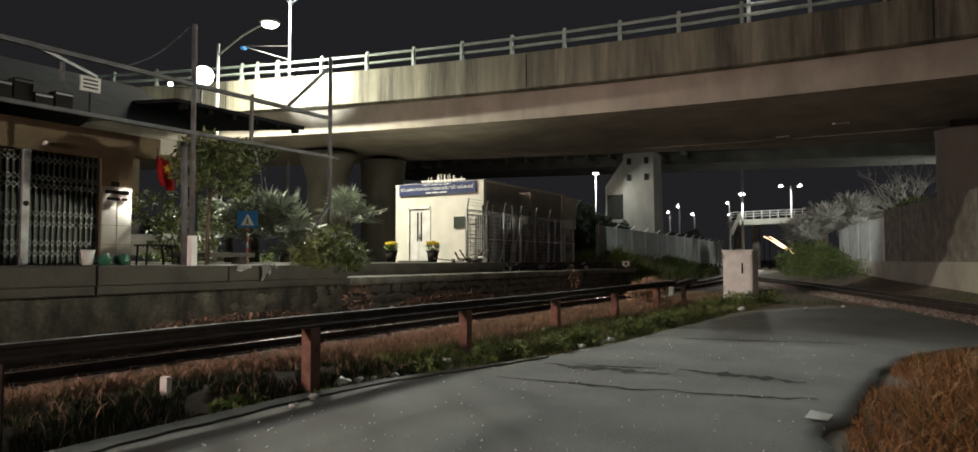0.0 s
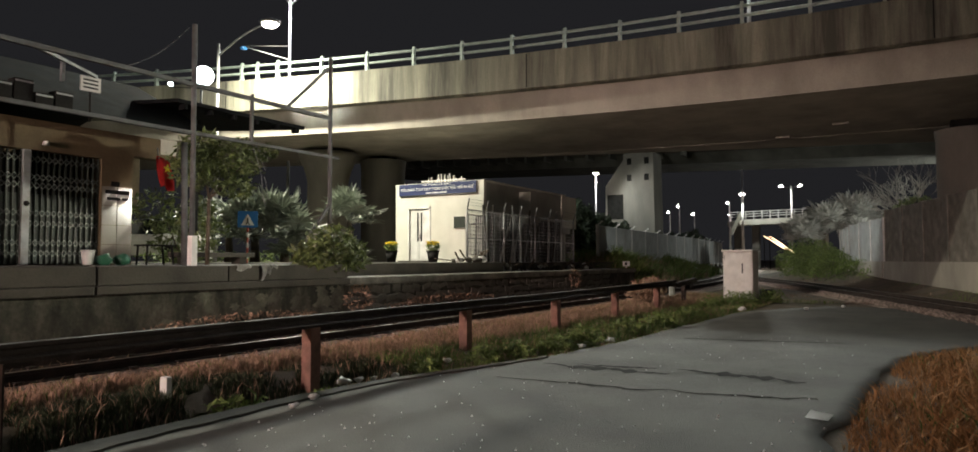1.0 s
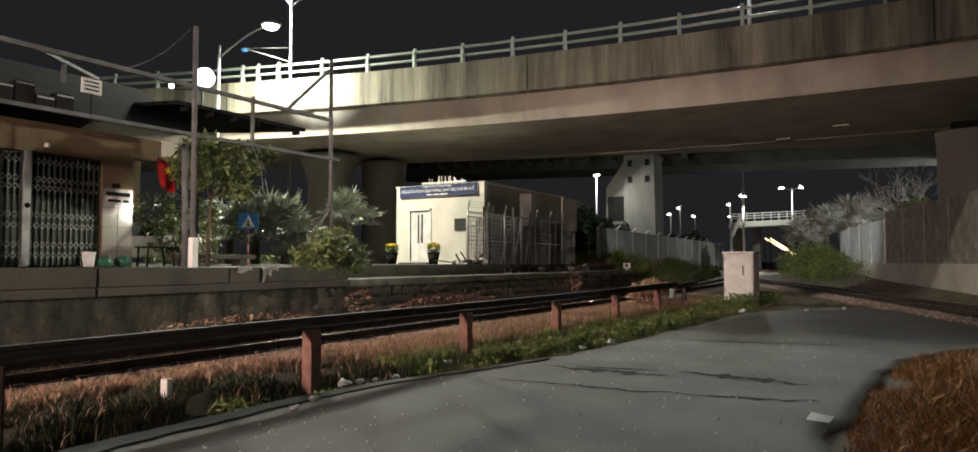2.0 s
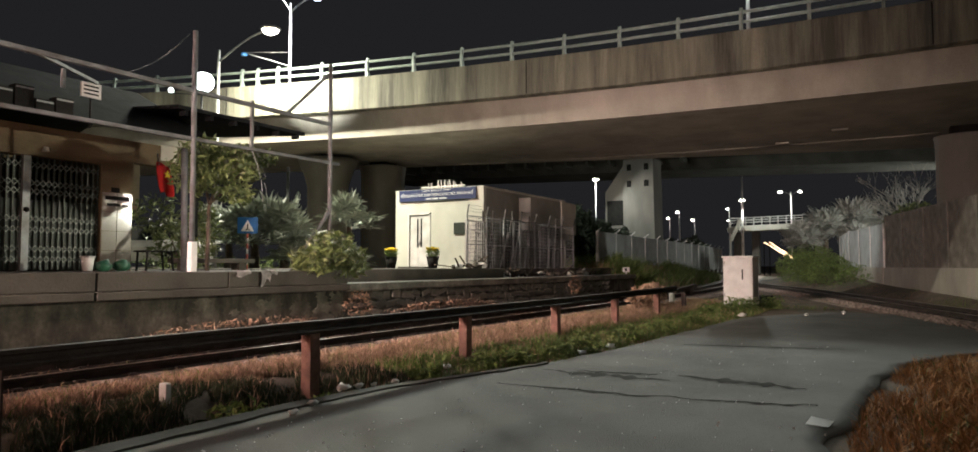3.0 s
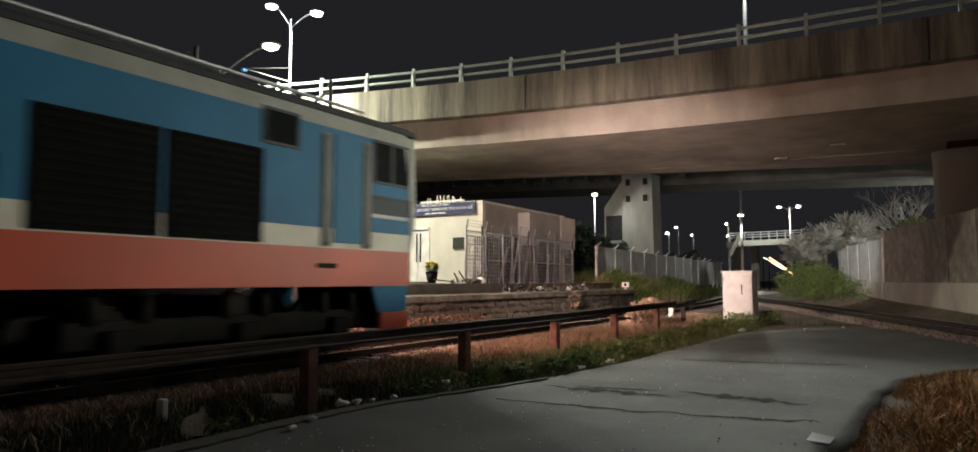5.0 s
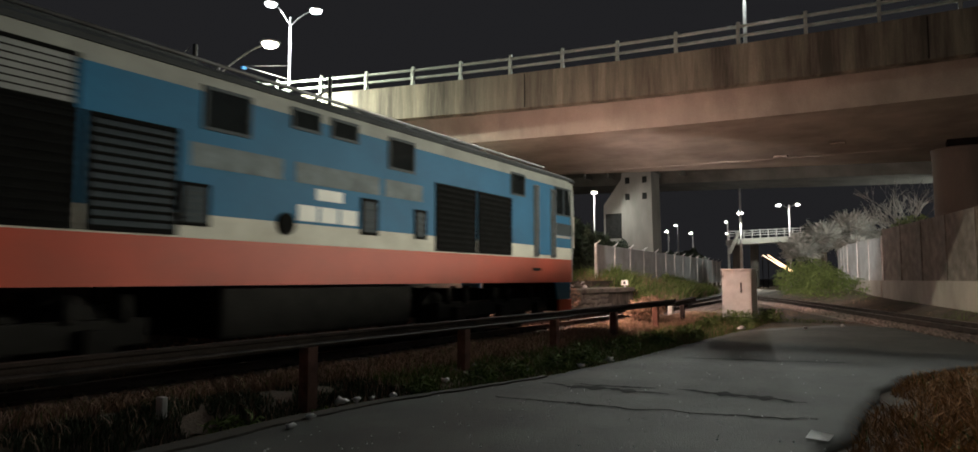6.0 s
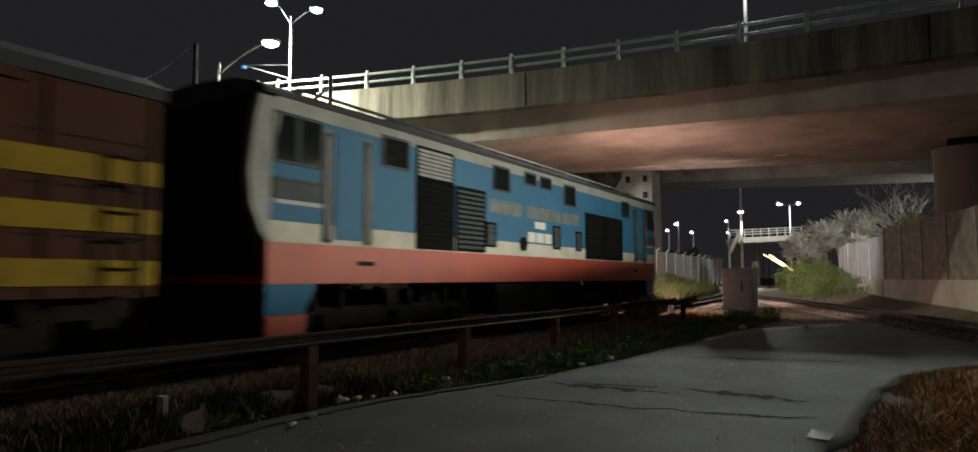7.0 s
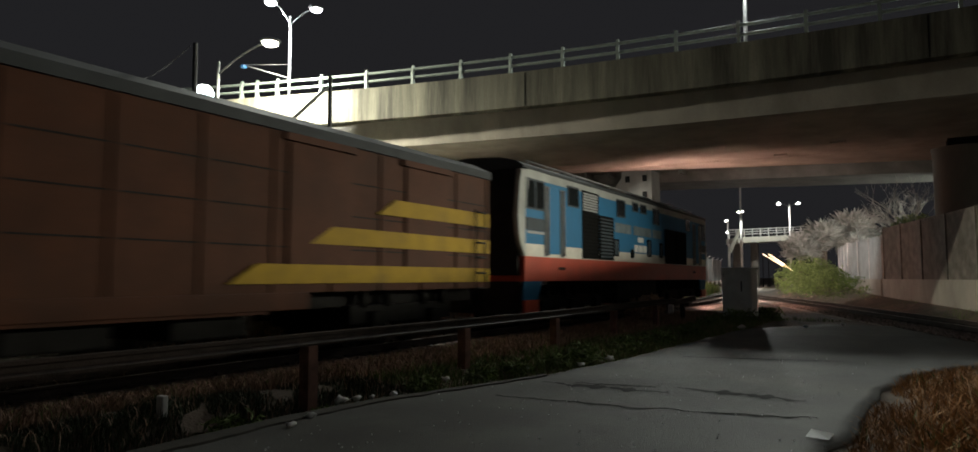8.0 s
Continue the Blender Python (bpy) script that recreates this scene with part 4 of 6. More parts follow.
def fan_palm(at, trunk_h, fans, radius, seed, label, material=None, group="", low=0.05):
    t = thing("fan_palm", at, label, "palm", group)
    rnd = random.Random(seed)
    bm = bm_new()
    rod(bm, (0, 0, -0.1), (0.05, 0.03, trunk_h * 0.5), radius * 0.12, radius * 0.09, n=9)
    rod(bm, (0.05, 0.03, trunk_h * 0.5), (0, 0, trunk_h + 0.1), radius * 0.09, radius * 0.08, n=9)
    part("trunk", bm, M["bark"], t, "rough palm trunk")
    vs, fs = [], []
    for f in range(fans):
        az = f * 2.399 + rnd.uniform(-0.2, 0.2)
        el = rnd.uniform(low, 1.4)
        d = Vector((math.cos(az) * math.cos(el), math.sin(az) * math.cos(el), math.sin(el)))
        root = Vector((0, 0, trunk_h))
        hub = root + d * radius * rnd.uniform(0.45, 0.8)
        side = d.cross(Vector((0, 0, 1))).normalized()
        up = side.cross(d)
        j = len(vs)
        w = radius * 0.015
        vs += [root - side * w, root + side * w, hub + side * w, hub - side * w]
        fs += [(j, j + 1, j + 2, j + 3)]
        n = 23
        for k in range(n):
            a = (k / (n - 1) - 0.5) * radians(250)
            way = d * math.cos(a) + side * math.sin(a)
            ln = radius * rnd.uniform(0.5, 0.65) * (1 - 0.25 * abs(k / (n - 1) - 0.5))
            tip = hub + way * ln - Vector((0, 0, ln * 0.25 * rnd.random())) + up * ln * 0.12 * math.sin(k * 3.1)
            mid = hub + way * ln * 0.55 + up * ln * 0.06 * (1 if k % 2 else -1)
            q = way.cross(up).normalized() * ln * 0.08
            j = len(vs)
            vs += [hub, mid + q, tip, mid - q]
            fs += [(j, j + 1, j + 2, j + 3)]
    me = bpy.data.meshes.new("crown")
    me.from_pydata(vs, [], fs)
    me.materials.append(material or M["palm"])
    o = new("crown", me)
    o.parent = t
    return t


def shrub(name, at, blobs, count, size, material, stems, seed, label, category="shrub", fork=0.0):
    t = thing(name, at, label, category)
    bm = bm_new()
    if fork:
        rod(bm, (0, 0, -0.05), (0.03, 0.02, fork), 0.045, 0.035, n=8)
    limbs(bm, (0.03, 0.02, fork) if fork else (0, 0, -0.05), stems, 0.022)
    part("stem", bm, M["bark"], t, "thin brown stems")
    leaf_cloud("foliage", blobs, count, size, material, t, seed)
    return t


def words(text, size, m, material, parent, name="lettering", label=""):
    c = bpy.data.curves.new("text", "FONT")
    c.body, c.size, c.extrude, c.align_x, c.align_y = text, size, 0.003, "CENTER", "CENTER"
    tmp = bpy.data.objects.new("text", c)
    me = bpy.data.meshes.new_from_object(tmp)
    bpy.data.objects.remove(tmp)
    me.materials.clear()
    me.materials.append(material)
    o = new(name, me)
    o.parent = parent
    o.matrix_local = m
    return tagged(o, label)


FACE_BACK = Matrix(((0, 0, -1, 0), (-1, 0, 0, 0), (0, 1, 0, 0), (0, 0, 0, 1)))   # reads when looking along +x
FACE_SIDE = Matrix(((1, 0, 0, 0), (0, 0, -1, 0), (0, 1, 0, 0), (0, 0, 0, 1)))    # reads when looking along +y

# ---- guard rail of old rails ----


def guard_rail():
    t = thing("guard_rail", (0, 5.6, 0), "low guard rail of old rusty steel on reddish posts", "guard rail")
    xs = [5.67 + 3.17 * i for i in range(-4, 5)]
    for i, x in enumerate(xs):
        bm = bm_new()
        w = 0.075
        box(bm, x - w, x + w, -0.07, 0.07, -0.2, 0.615, 0.01)
        part("post", bm, M["post"], t, "reddish weathered post")
        bm = bm_new()
        box(bm, x + w, x + w + 0.02, -0.05, 0.05, -0.2, 0.60)
        part("flange", bm, M["rust"], t)
    bm = bm_new()
    prof = [(-0.07, 0.0), (0.07, 0.0), (0.075, 0.025), (0.03, 0.05), (0.03, 0.09), (0.05, 0.105), (0.05, 0.135), (-0.05, 0.135), (-0.05, 0.105), (-0.03, 0.09), (-0.03, 0.05), (-0.075, 0.025)]
    sweep(bm, prof, [(-8, 0, 0.60), (5.7, 0, 0.61), (12, 0, 0.60), (16, 0, 0.615), (20.2, 0, 0.63)])
    part("beam", bm, M["rust"], t, "dark rusty rail used as a beam")
    bm = bm_new()
    bar(bm, (20.3, 0.05, 0.62), (22.4, 0.0, 0.72), 0.13, 0.13)
    bar(bm, (20.9, -0.15, 0.55), (23.0, 0.25, 0.60), 0.12, 0.10)
    bar(bm, (21.4, 0.1, -0.05), (21.4, 0.1, 0.6), 0.12, 0.12)
    part("broken_beam", bm, M["rust"], t, "broken rusty end of the beam")


guard_rail()


def cabinet():
    t = thing("signal_cabinet", (23.5, 4.45, -0.03), "white steel railway equipment cabinet on a concrete foot", "cabinet")
    t.rotation_euler = (0, 0, radians(-8))
    bm = bm_new()
    box(bm, -0.32, 0.32, -0.56, 0.50, 0.0, 0.16, 0.015)
    part("plinth", bm, M["slab"], t, "concrete plinth")
    bm = bm_new()
    box(bm, -0.28, 0.28, -0.50, 0.44, 0.16, 1.64, 0.02)
    part("body", bm, M["whitepaint"], t)
    bm = bm_new()
    box(bm, -0.33, 0.33, -0.54, 0.48, 1.64, 1.70, 0.02)
    part("lid", bm, M["whitepaint"], t, "overhanging sheet lid")
    bm = bm_new()
    box(bm, -0.292, -0.278, -0.46, 0.40, 0.22, 1.58, 0.004)
    d = part("door", bm, M["whitepaint"], t, "white steel door")
    bm = bm_new()
    box(bm, -0.31, -0.29, -0.20, -0.165, 0.95, 1.27, 0.004)
    part("handle", bm, M["black"], d, "black lock slot")
    bm = bm_new()
    for z in (0.4, 1.4):
        rod(bm, (-0.295, 0.39, z), (-0.295, 0.39, z + 0.12), 0.012)
    part("hinge", bm, M["galv"], d)


cabinet()

# ---- fences ----


def fence(name, pts, z0, z1, label, panel, posts=2.4, plinth=None, bent=0.0, group="", ribs=True, post=None):
    t = thing(name, (pts[0][0], pts[0][1], 0), label, "fence", group)
    o = Vector((pts[0][0], pts[0][1], 0))
    way = []
    for (ax, ay), (bx, by) in zip(pts, pts[1:]):
        n = max(1, round(math.hypot(bx - ax, by - ay) / posts))
        way += [Vector((ax + (bx - ax) * i / n, ay + (by - ay) * i / n, 0)) - o for i in range(n)]
    way.append(Vector((*pts[-1], 0)) - o)
    for a, b in zip(way, way[1:]):
        bm = bm_new()
        bar(bm, a + Vector((0, 0, (z0 + z1) / 2)), b + Vector((0, 0, (z0 + z1) / 2)), 0.07, z1 - z0)
        part("panel", bm, panel, t)
        bm = bm_new()
        bar(bm, a + Vector((0, 0, z1)), b + Vector((0, 0, z1)), 0.11, 0.07)
        for k in range(1, 5) if ribs else ():
            c = a + (b - a) * k / 5
            s = (b - a).normalized().cross(Vector((0, 0, 1))) * 0.04
            bar(bm, c + s + Vector((0, 0, z0 + 0.05)), c + s + Vector((0, 0, z1 - 0.05)), 0.02, 0.02)
        part("top_rail", bm, panel, t)
    for a in way:
        bm = bm_new()
        box(bm, a.x - 0.07, a.x + 0.07, a.y - 0.07, a.y + 0.07, z0 - 0.3, z1 + 0.08, 0.01)
        if bent:
            bar(bm, (a.x, a.y, z1 + 0.05), (a.x, a.y - bent, z1 + bent), 0.05, 0.05)
        part("post", bm, post or M["whitepaint"], t, "fence post")
    if plinth:
        for a, b in zip(way, way[1:]):
            bm = bm_new()
            bar(bm, a + Vector((0, 0, z0 / 2 - 0.15)), b + Vector((0, 0, z0 / 2 - 0.15)), plinth, z0 + 0.3)
            part("plinth", bm, M["concrete"], t, "concrete footing wall")
    return t


fence("panel_fence", [(33.6, 13.3), (46, 14.0), (60, 14.7), (76, 16.2)], 1.0, 3.08, "long pale grey panel fence with white posts behind the weeds", M["fence_panel"], 3.0, ribs=False, bent=0.25)
# Out of view; added to keep the lamp behind it off the ground.
fence("wall_fence", [(-16, -8.6), (15.3, -8.6)], 1.28, 3.75, "unseen panel fence on a footing, added to shade the roadside", M["fence_panel"], 2.6, 0.3)
# This stretch under the overpass has shade put into its panel colour.
fence("wall_fence", [(15.5, -8.5), (21.5, -4.6), (27.3, -2.25), (37.6, 0.52)], 1.28, 3.62, "pale panel fence on a concrete footing under the overpass, browned for shade", M["shade_panel"], 2.4, 0.3, post=M["shade_panel"])
fence("wall_fence", [(37.9, 0.6), (46, 2.5), (54, 3.5)], 1.28, 3.3, "pale panel fence on a concrete footing beside the side track", M["fence_panel"], 2.4, 0.3)

# ---- office under the overpass ----


def office():
    t = thing("office", (23.0, 13.75, 1.25), "small white office building with a blue sign and double door", "building")
    h = 3.12
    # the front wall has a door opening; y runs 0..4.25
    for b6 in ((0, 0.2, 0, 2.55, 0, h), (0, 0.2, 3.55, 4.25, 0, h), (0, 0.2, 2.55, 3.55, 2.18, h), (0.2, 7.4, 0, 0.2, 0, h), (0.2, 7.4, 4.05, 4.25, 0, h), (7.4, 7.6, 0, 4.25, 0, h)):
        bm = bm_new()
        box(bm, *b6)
        # The side walls carry shade in their colour; front and back stay white.
        part("wall", bm, M["shade_grey"] if b6[0] == 0.2 else M["whitewall"], t, "pale painted wall")
    bm = bm_new()
    box(bm, -0.02, 7.62, -0.02, 4.27, h, h + 0.08, 0.01)
    part("roof", bm, M["whitewall"], t, "flat roof slab")
    d = new("door")
    d.parent = t
    tagged(d, "white double door with dark glass slits")
    for y0, y1 in ((2.57, 3.045), (3.055, 3.53)):
        bm = bm_new()
        box(bm, 0.03, 0.08, y0, y1, 0.01, 2.14, 0.006)
        for z0, z1 in ((0.12, 0.75),):
            box(bm, 0.018, 0.03, y0 + 0.08, y1 - 0.08, z0, z1, 0.004)
        part("door_leaf", bm, M["whitepaint"], d)
    for y in (2.96, 3.14):
        bm = bm_new()
        box(bm, 0.02, 0.035, y - 0.035, y + 0.035, 0.85, 2.02)
        part("glass_slit", bm, M["glass"], d, "dark glass slit")
    bm = bm_new()
    for y in (3.0, 3.1):
        rod(bm, (0.0, y, 0.95), (0.0, y, 1.15), 0.012)
    part("handle", bm, M["galv"], d)
    bm = bm_new()
    box(bm, -0.02, 0.1, 2.48, 2.56, 0, 2.25)
    box(bm, -0.02, 0.1, 3.54, 3.62, 0, 2.25)
    box(bm, -0.02, 0.1, 2.48, 3.62, 2.17, 2.25)
    part("door_frame", bm, M["whitepaint"], t)
    bm = bm_new()
    box(bm, -0.5, 0.0, 2.35, 3.75, -0.02, 0.07, 0.01)
    part("step", bm, M["slab"], t, "low concrete step")
    bm = bm_new()
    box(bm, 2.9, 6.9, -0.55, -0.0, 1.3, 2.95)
    part("annex", bm, M["shade_grey"], t, "grey stained annex wall")
    bm = bm_new()
    box(bm, 5.9, 7.5, -0.60, -0.55, 1.55, 3.0)
    part("white_panel", bm, M["whitewall"], t, "bright white panel")
    bm = bm_new()
    box(bm, -0.05, 0, 0.75, 1.35, 1.35, 1.8, 0.01)
    part("meter_box", bm, M["gate"], t, "green-grey meter box")
    # clutter on the roof
    bm = bm_new()
    rnd = random.Random(3)
    for i in range(16):
        y = 1.3 + i * 0.11
        bar(bm, (0.5, y, h + 0.08), (0.5 + rnd.uniform(-0.1, 0.1), y + rnd.uniform(-0.08, 0.08), h + rnd.uniform(0.25, 0.5)), 0.03, 0.03)
    bar(bm, (0.4, 1.1, h + 0.2), (0.5, 3.3, h + 0.22), 0.05, 0.05)
    part("scrap_rack", bm, M["whitepaint"], t, "pale slatted rack on the roof")
    s = thing("office_sign", (22.96, 15.92, 4.2), "dark blue name board with pale lettering", "sign")
    bm = bm_new()
    box(bm, -0.03, 0.03, -1.86, 1.86, -0.23, 0.23, 0.006)
    part("board", bm, M["signblue"], s)
    words("ĐỘI QUẢN LÝ NÚT GIAO THÔNG KHÁC MỨC NGÃ BA HUẾ", 0.165, Matrix.Translation((-0.034, 0, 0.0)) @ FACE_BACK @ Matrix.Diagonal((0.78, 1, 1, 1)), M["letter"], s)
    words("CÔNG TY QUẢN LÝ CẦU ĐƯỜNG", 0.09, Matrix.Translation((-0.034, 0, 0.165)) @ FACE_BACK, M["letter"], s)
    bm = bm_new()
    for a, b in ((-0.5, -0.15), (-0.1, 0.2), (0.26, 0.5)):
        box(bm, -0.037, -0.031, a, b, -0.18, -0.13)
    part("lettering_bar", bm, M["letter"], s)


office()


def flower_pot(at, seed, label):
    t = thing("flower_pot", at, label, "potted plant", "flower pots by the office door")
    bm = bm_new()
    rod(bm, (0, 0, 0), (0, 0, 0.42), 0.16, 0.24, n=16)
    rod(bm, (0, 0, 0.42), (0, 0, 0.46), 0.26, 0.26, n=16)
    part("pot", bm, M["dark"], t, "dark plant pot")
    leaf_cloud("foliage", [(0, 0, 0.62, 0.27, 0.27, 0.2)], 320, 0.06, M["green"], t, seed)
    leaf_cloud("flowers", [(0, 0, 0.74, 0.27, 0.27, 0.09)], 330, 0.045, M["flower"], t, seed + 1, "dense yellow blossoms", 0.2)


flower_pot((21.9, 17.35, 1.25), 11, "yellow flowering plant in a dark pot")
flower_pot((21.9, 15.35, 1.25), 13, "yellow flowering plant in a dark pot before the door")


def wire_fence():
    """Tall mesh fence with bent tops and bundled scrap behind it."""
    t = thing("wire_fence", (19.6, 12.35, 0.97), "tall rusty wire mesh fence with bent-in post tops", "fence")
    for i in range(8):
        x = i * 1.25
        bm = bm_new()
        rod(bm, (x, 0, -0.2), (x, 0, 2.1), 0.03)
        rod(bm, (x, 0, 2.1), (x - 0.22, -0.2, 2.4), 0.025)
        part("post", bm, M["galv"], t)
    for z in (0.15, 1.1, 2.05):
        bm = bm_new()
        rod(bm, (0, 0, z), (8.75, 0, z), 0.02, n=6)
        part("rail", bm, M["galv"], t)
    bm = bm_new()
    for i in range(73):
        x = i * 0.12
        bar(bm, (x, 0, 0.1), (x, 0, 2.08), 0.011, 0.011)
    for k in range(15):
        bar(bm, (0, 0, 0.18 + k * 0.13), (8.75, 0, 0.18 + k * 0.13), 0.011, 0.011)
    for k in range(3):
        bar(bm, (-0.08 - k * 0.07, -0.07 * (k + 1), 2.2 + 0.09 * k), (8.67 - k * 0.07, -0.07 * (k + 1), 2.2 + 0.09 * k), 0.008, 0.008)
    tagged(part("wire_mesh", bm, M["galv"], t, "fine wire mesh"), kind="stuff")
    g = thing("window_grating", (19.9, 12.6, 1.2), "old welded window grating leaning on the fence", "metal grating")
    for i in range(9):
        bm = bm_new()
        bar(bm, (i * 0.15, 0, 0), (i * 0.15, 0, 1.7), 0.025, 0.025)
        part("upright_bar", bm, M["whitepaint"], g)
    for k in range(6):
        bm = bm_new()
        bar(bm, (0, 0, k * 0.34), (1.2, 0, k * 0.34), 0.03, 0.03)
        part("cross_bar", bm, M["whitepaint"], g)
    bm = bm_new()
    for q in (0.2, 0.35):
        for a, b in (((0.6 - q, 0.85 - q * 1.5), (0.6 + q, 0.85 - q * 1.5)), ((0.6 + q, 0.85 - q * 1.5), (0.6 + q, 0.85 + q * 1.5)), ((0.6 + q, 0.85 + q * 1.5), (0.6 - q, 0.85 + q * 1.5)), ((0.6 - q, 0.85 + q * 1.5), (0.6 - q, 0.85 - q * 1.5))):
            bar(bm, (a[0], -0.02, a[1]), (b[0], -0.02, b[1]), 0.03, 0.03)
    part("diamond_ornament", bm, M["whitepaint"], g)
    rnd = random.Random(8)
    for k in range(16):
        x = 21.2 + rnd.random() * 6.2
        s = thing("scrap_bar", (x, 12.7, 1.2), "rusty steel bar leaning against the fence", "scrap metal", "scrap bars by the office")
        bm = bm_new()
        bar(bm, (0, 0, 0), (rnd.uniform(-0.5, 0.5), rnd.uniform(-0.2, 0.15), rnd.uniform(1.1, 2.2)), 0.05, 0.05)
        part("bar", bm, M["galv"] if k % 2 else M["rust"], s)
    for x, w, z, m in ((21.2, 1.7, 1.75, "unlit_concrete"), (23.1, 1.5, 1.95, "roof_sheet"), (24.8, 1.3, 1.6, "unlit_concrete"), (26.3, 2.0, 1.8, "roof_sheet")):
        s = thing("sheet_stack", (x, 12.95, 1.2), "dark metal sheets leaning in a stack", "metal sheet")
        for q in range(3):
            bm = bm_new()
            bar(bm, (0, 0.05 * q, z / 2), (w, 0.05 * q + 0.02, z / 2 - 0.06 * q), 0.02, z - 0.1 * q)
            part("sheet", bm, M[m], s)
    # rubble and boards on the lower platform
    for k, (x, y, z) in enumerate([(18.3, 11.6, 1.27), (18.9, 11.5, 1.27), (20.6, 11.4, 0.97), (22.4, 11.7, 0.97), (23.8, 11.6, 0.97), (24.3, 11.3, 0.97), (26.5, 11.5, 0.97), (28.2, 11.6, 0.97)]):
        s = thing("rubble_pile", (x, y, z), "heap of broken concrete and dry branches", "rubble")
        for q in range(6):
            bm = bm_new()
            c = (rnd.uniform(-0.5, 0.5), rnd.uniform(-0.25, 0.25), rnd.uniform(0.02, 0.12))
            ball(bm, c, rnd.uniform(0.08, 0.22), rnd.uniform(0.08, 0.2), rnd.uniform(0.06, 0.15), 1, 0.9, k * 7 + q)
            part("lump", bm, M["slab"] if q % 3 else M["plastic"], s)
        bm = bm_new()
        for q in range(5):
            a = Vector((rnd.uniform(-0.7, 0.5), rnd.uniform(-0.3, 0.3), 0.05))
            bar(bm, a, a + Vector((rnd.uniform(-0.8, 0.8), rnd.uniform(-0.2, 0.2), rnd.uniform(0.0, 0.35))), 0.04, 0.03)
        tagged(part("stick_bundle", bm, M["bark"], s, "dry sticks"), kind="stuff")


wire_fence()

# ---- station house and canopy frame ----


def station():
    t = thing("station_house", (0, 14.0, 1.25), "old ochre station house with folding gates and a dark pitched roof", "building")
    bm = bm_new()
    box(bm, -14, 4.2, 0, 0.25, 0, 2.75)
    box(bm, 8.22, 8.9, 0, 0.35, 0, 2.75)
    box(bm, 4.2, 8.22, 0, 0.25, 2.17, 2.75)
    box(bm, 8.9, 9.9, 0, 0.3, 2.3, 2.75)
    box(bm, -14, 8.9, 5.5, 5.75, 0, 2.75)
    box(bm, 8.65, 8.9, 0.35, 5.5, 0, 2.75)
    part("wall", bm, M["yellow_wall"], t, "dingy ochre plaster wall, darkened to stand in for shade")
    bm = bm_new()
    for k in range(4):
        for i in range(2):
            box(bm, 8.24 + i * 0.325, 8.555 + i * 0.325, -0.012, 0.0, 0.02 + k * 0.40, 0.41 + k * 0.40)
    part("tile_cladding", bm, M["tile"], t, "glossy pale wall tiles")
    # Near-black sheet stands in for the unlit space behind the gates.
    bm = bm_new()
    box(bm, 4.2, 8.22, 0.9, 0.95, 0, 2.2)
    part("interior_shade", bm, M["dark"], t, "dark sheet standing in for the unlit interior behind the gates")
    bm = bm_new()
    sweep(bm, [(-1.4, 2.68), (-1.4, 2.76), (1.5, 4.2), (7.2, 2.7), (7.2, 2.62), (1.5, 4.1)], [(-14, 0, 0), (9.9, 0, 0)])
    part("roof", bm, M["roof_sheet"], t, "dark sheet metal pitched roof")
    bm = bm_new()
    sweep(bm, [(-1.45, 3.30), (-1.45, 3.38), (2.6, 3.72), (2.6, 3.64)], [(8.9, 0, 0), (12.4, 0, 0)])
    for i in range(6):
        box(bm, 9.1 + 0.62 * i, 9.17 + 0.62 * i, -1.4, -1.2, 3.2, 3.3)
    part("lean_to_roof", bm, M["roof_sheet"], t, "flat dark sheet roof over the passage")
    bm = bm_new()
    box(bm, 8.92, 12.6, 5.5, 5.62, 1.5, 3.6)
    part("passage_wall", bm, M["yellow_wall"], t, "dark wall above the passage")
    bm = bm_new()
    box(bm, 9.52, 9.93, -0.012, 0.31, 2.42, 2.77, 0.02)
    part("bare_plaster", bm, M["whitewall"], t, "crumbling white plaster at the lintel's end")
    for x in (10.6,):
        bm = bm_new()
        box(bm, x - 0.06, x + 0.06, 0.2, 0.32, 0, 3.4)
        part("roof_post", bm, M["dark"], t, "dark roof post")
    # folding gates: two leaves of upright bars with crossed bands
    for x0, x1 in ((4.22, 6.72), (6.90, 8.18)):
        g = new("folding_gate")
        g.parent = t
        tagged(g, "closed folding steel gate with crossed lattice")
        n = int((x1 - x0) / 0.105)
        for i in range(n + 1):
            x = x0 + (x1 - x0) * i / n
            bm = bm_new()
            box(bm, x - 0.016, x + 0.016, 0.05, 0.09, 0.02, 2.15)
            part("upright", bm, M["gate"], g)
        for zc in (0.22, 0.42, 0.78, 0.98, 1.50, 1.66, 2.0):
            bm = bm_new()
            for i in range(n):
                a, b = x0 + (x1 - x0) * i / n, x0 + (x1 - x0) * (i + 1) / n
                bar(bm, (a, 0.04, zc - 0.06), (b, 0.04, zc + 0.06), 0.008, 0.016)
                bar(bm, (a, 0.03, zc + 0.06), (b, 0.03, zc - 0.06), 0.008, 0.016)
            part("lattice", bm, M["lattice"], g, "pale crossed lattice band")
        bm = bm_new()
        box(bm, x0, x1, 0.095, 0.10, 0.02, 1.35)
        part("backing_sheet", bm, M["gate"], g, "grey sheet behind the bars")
    bm = bm_new()
    box(bm, 6.74, 6.88, 0.0, 0.12, 0.0, 2.17, 0.01)
    p = part("gate_post", bm, M["galv"], t, "steel gate post")
    bm = bm_new()
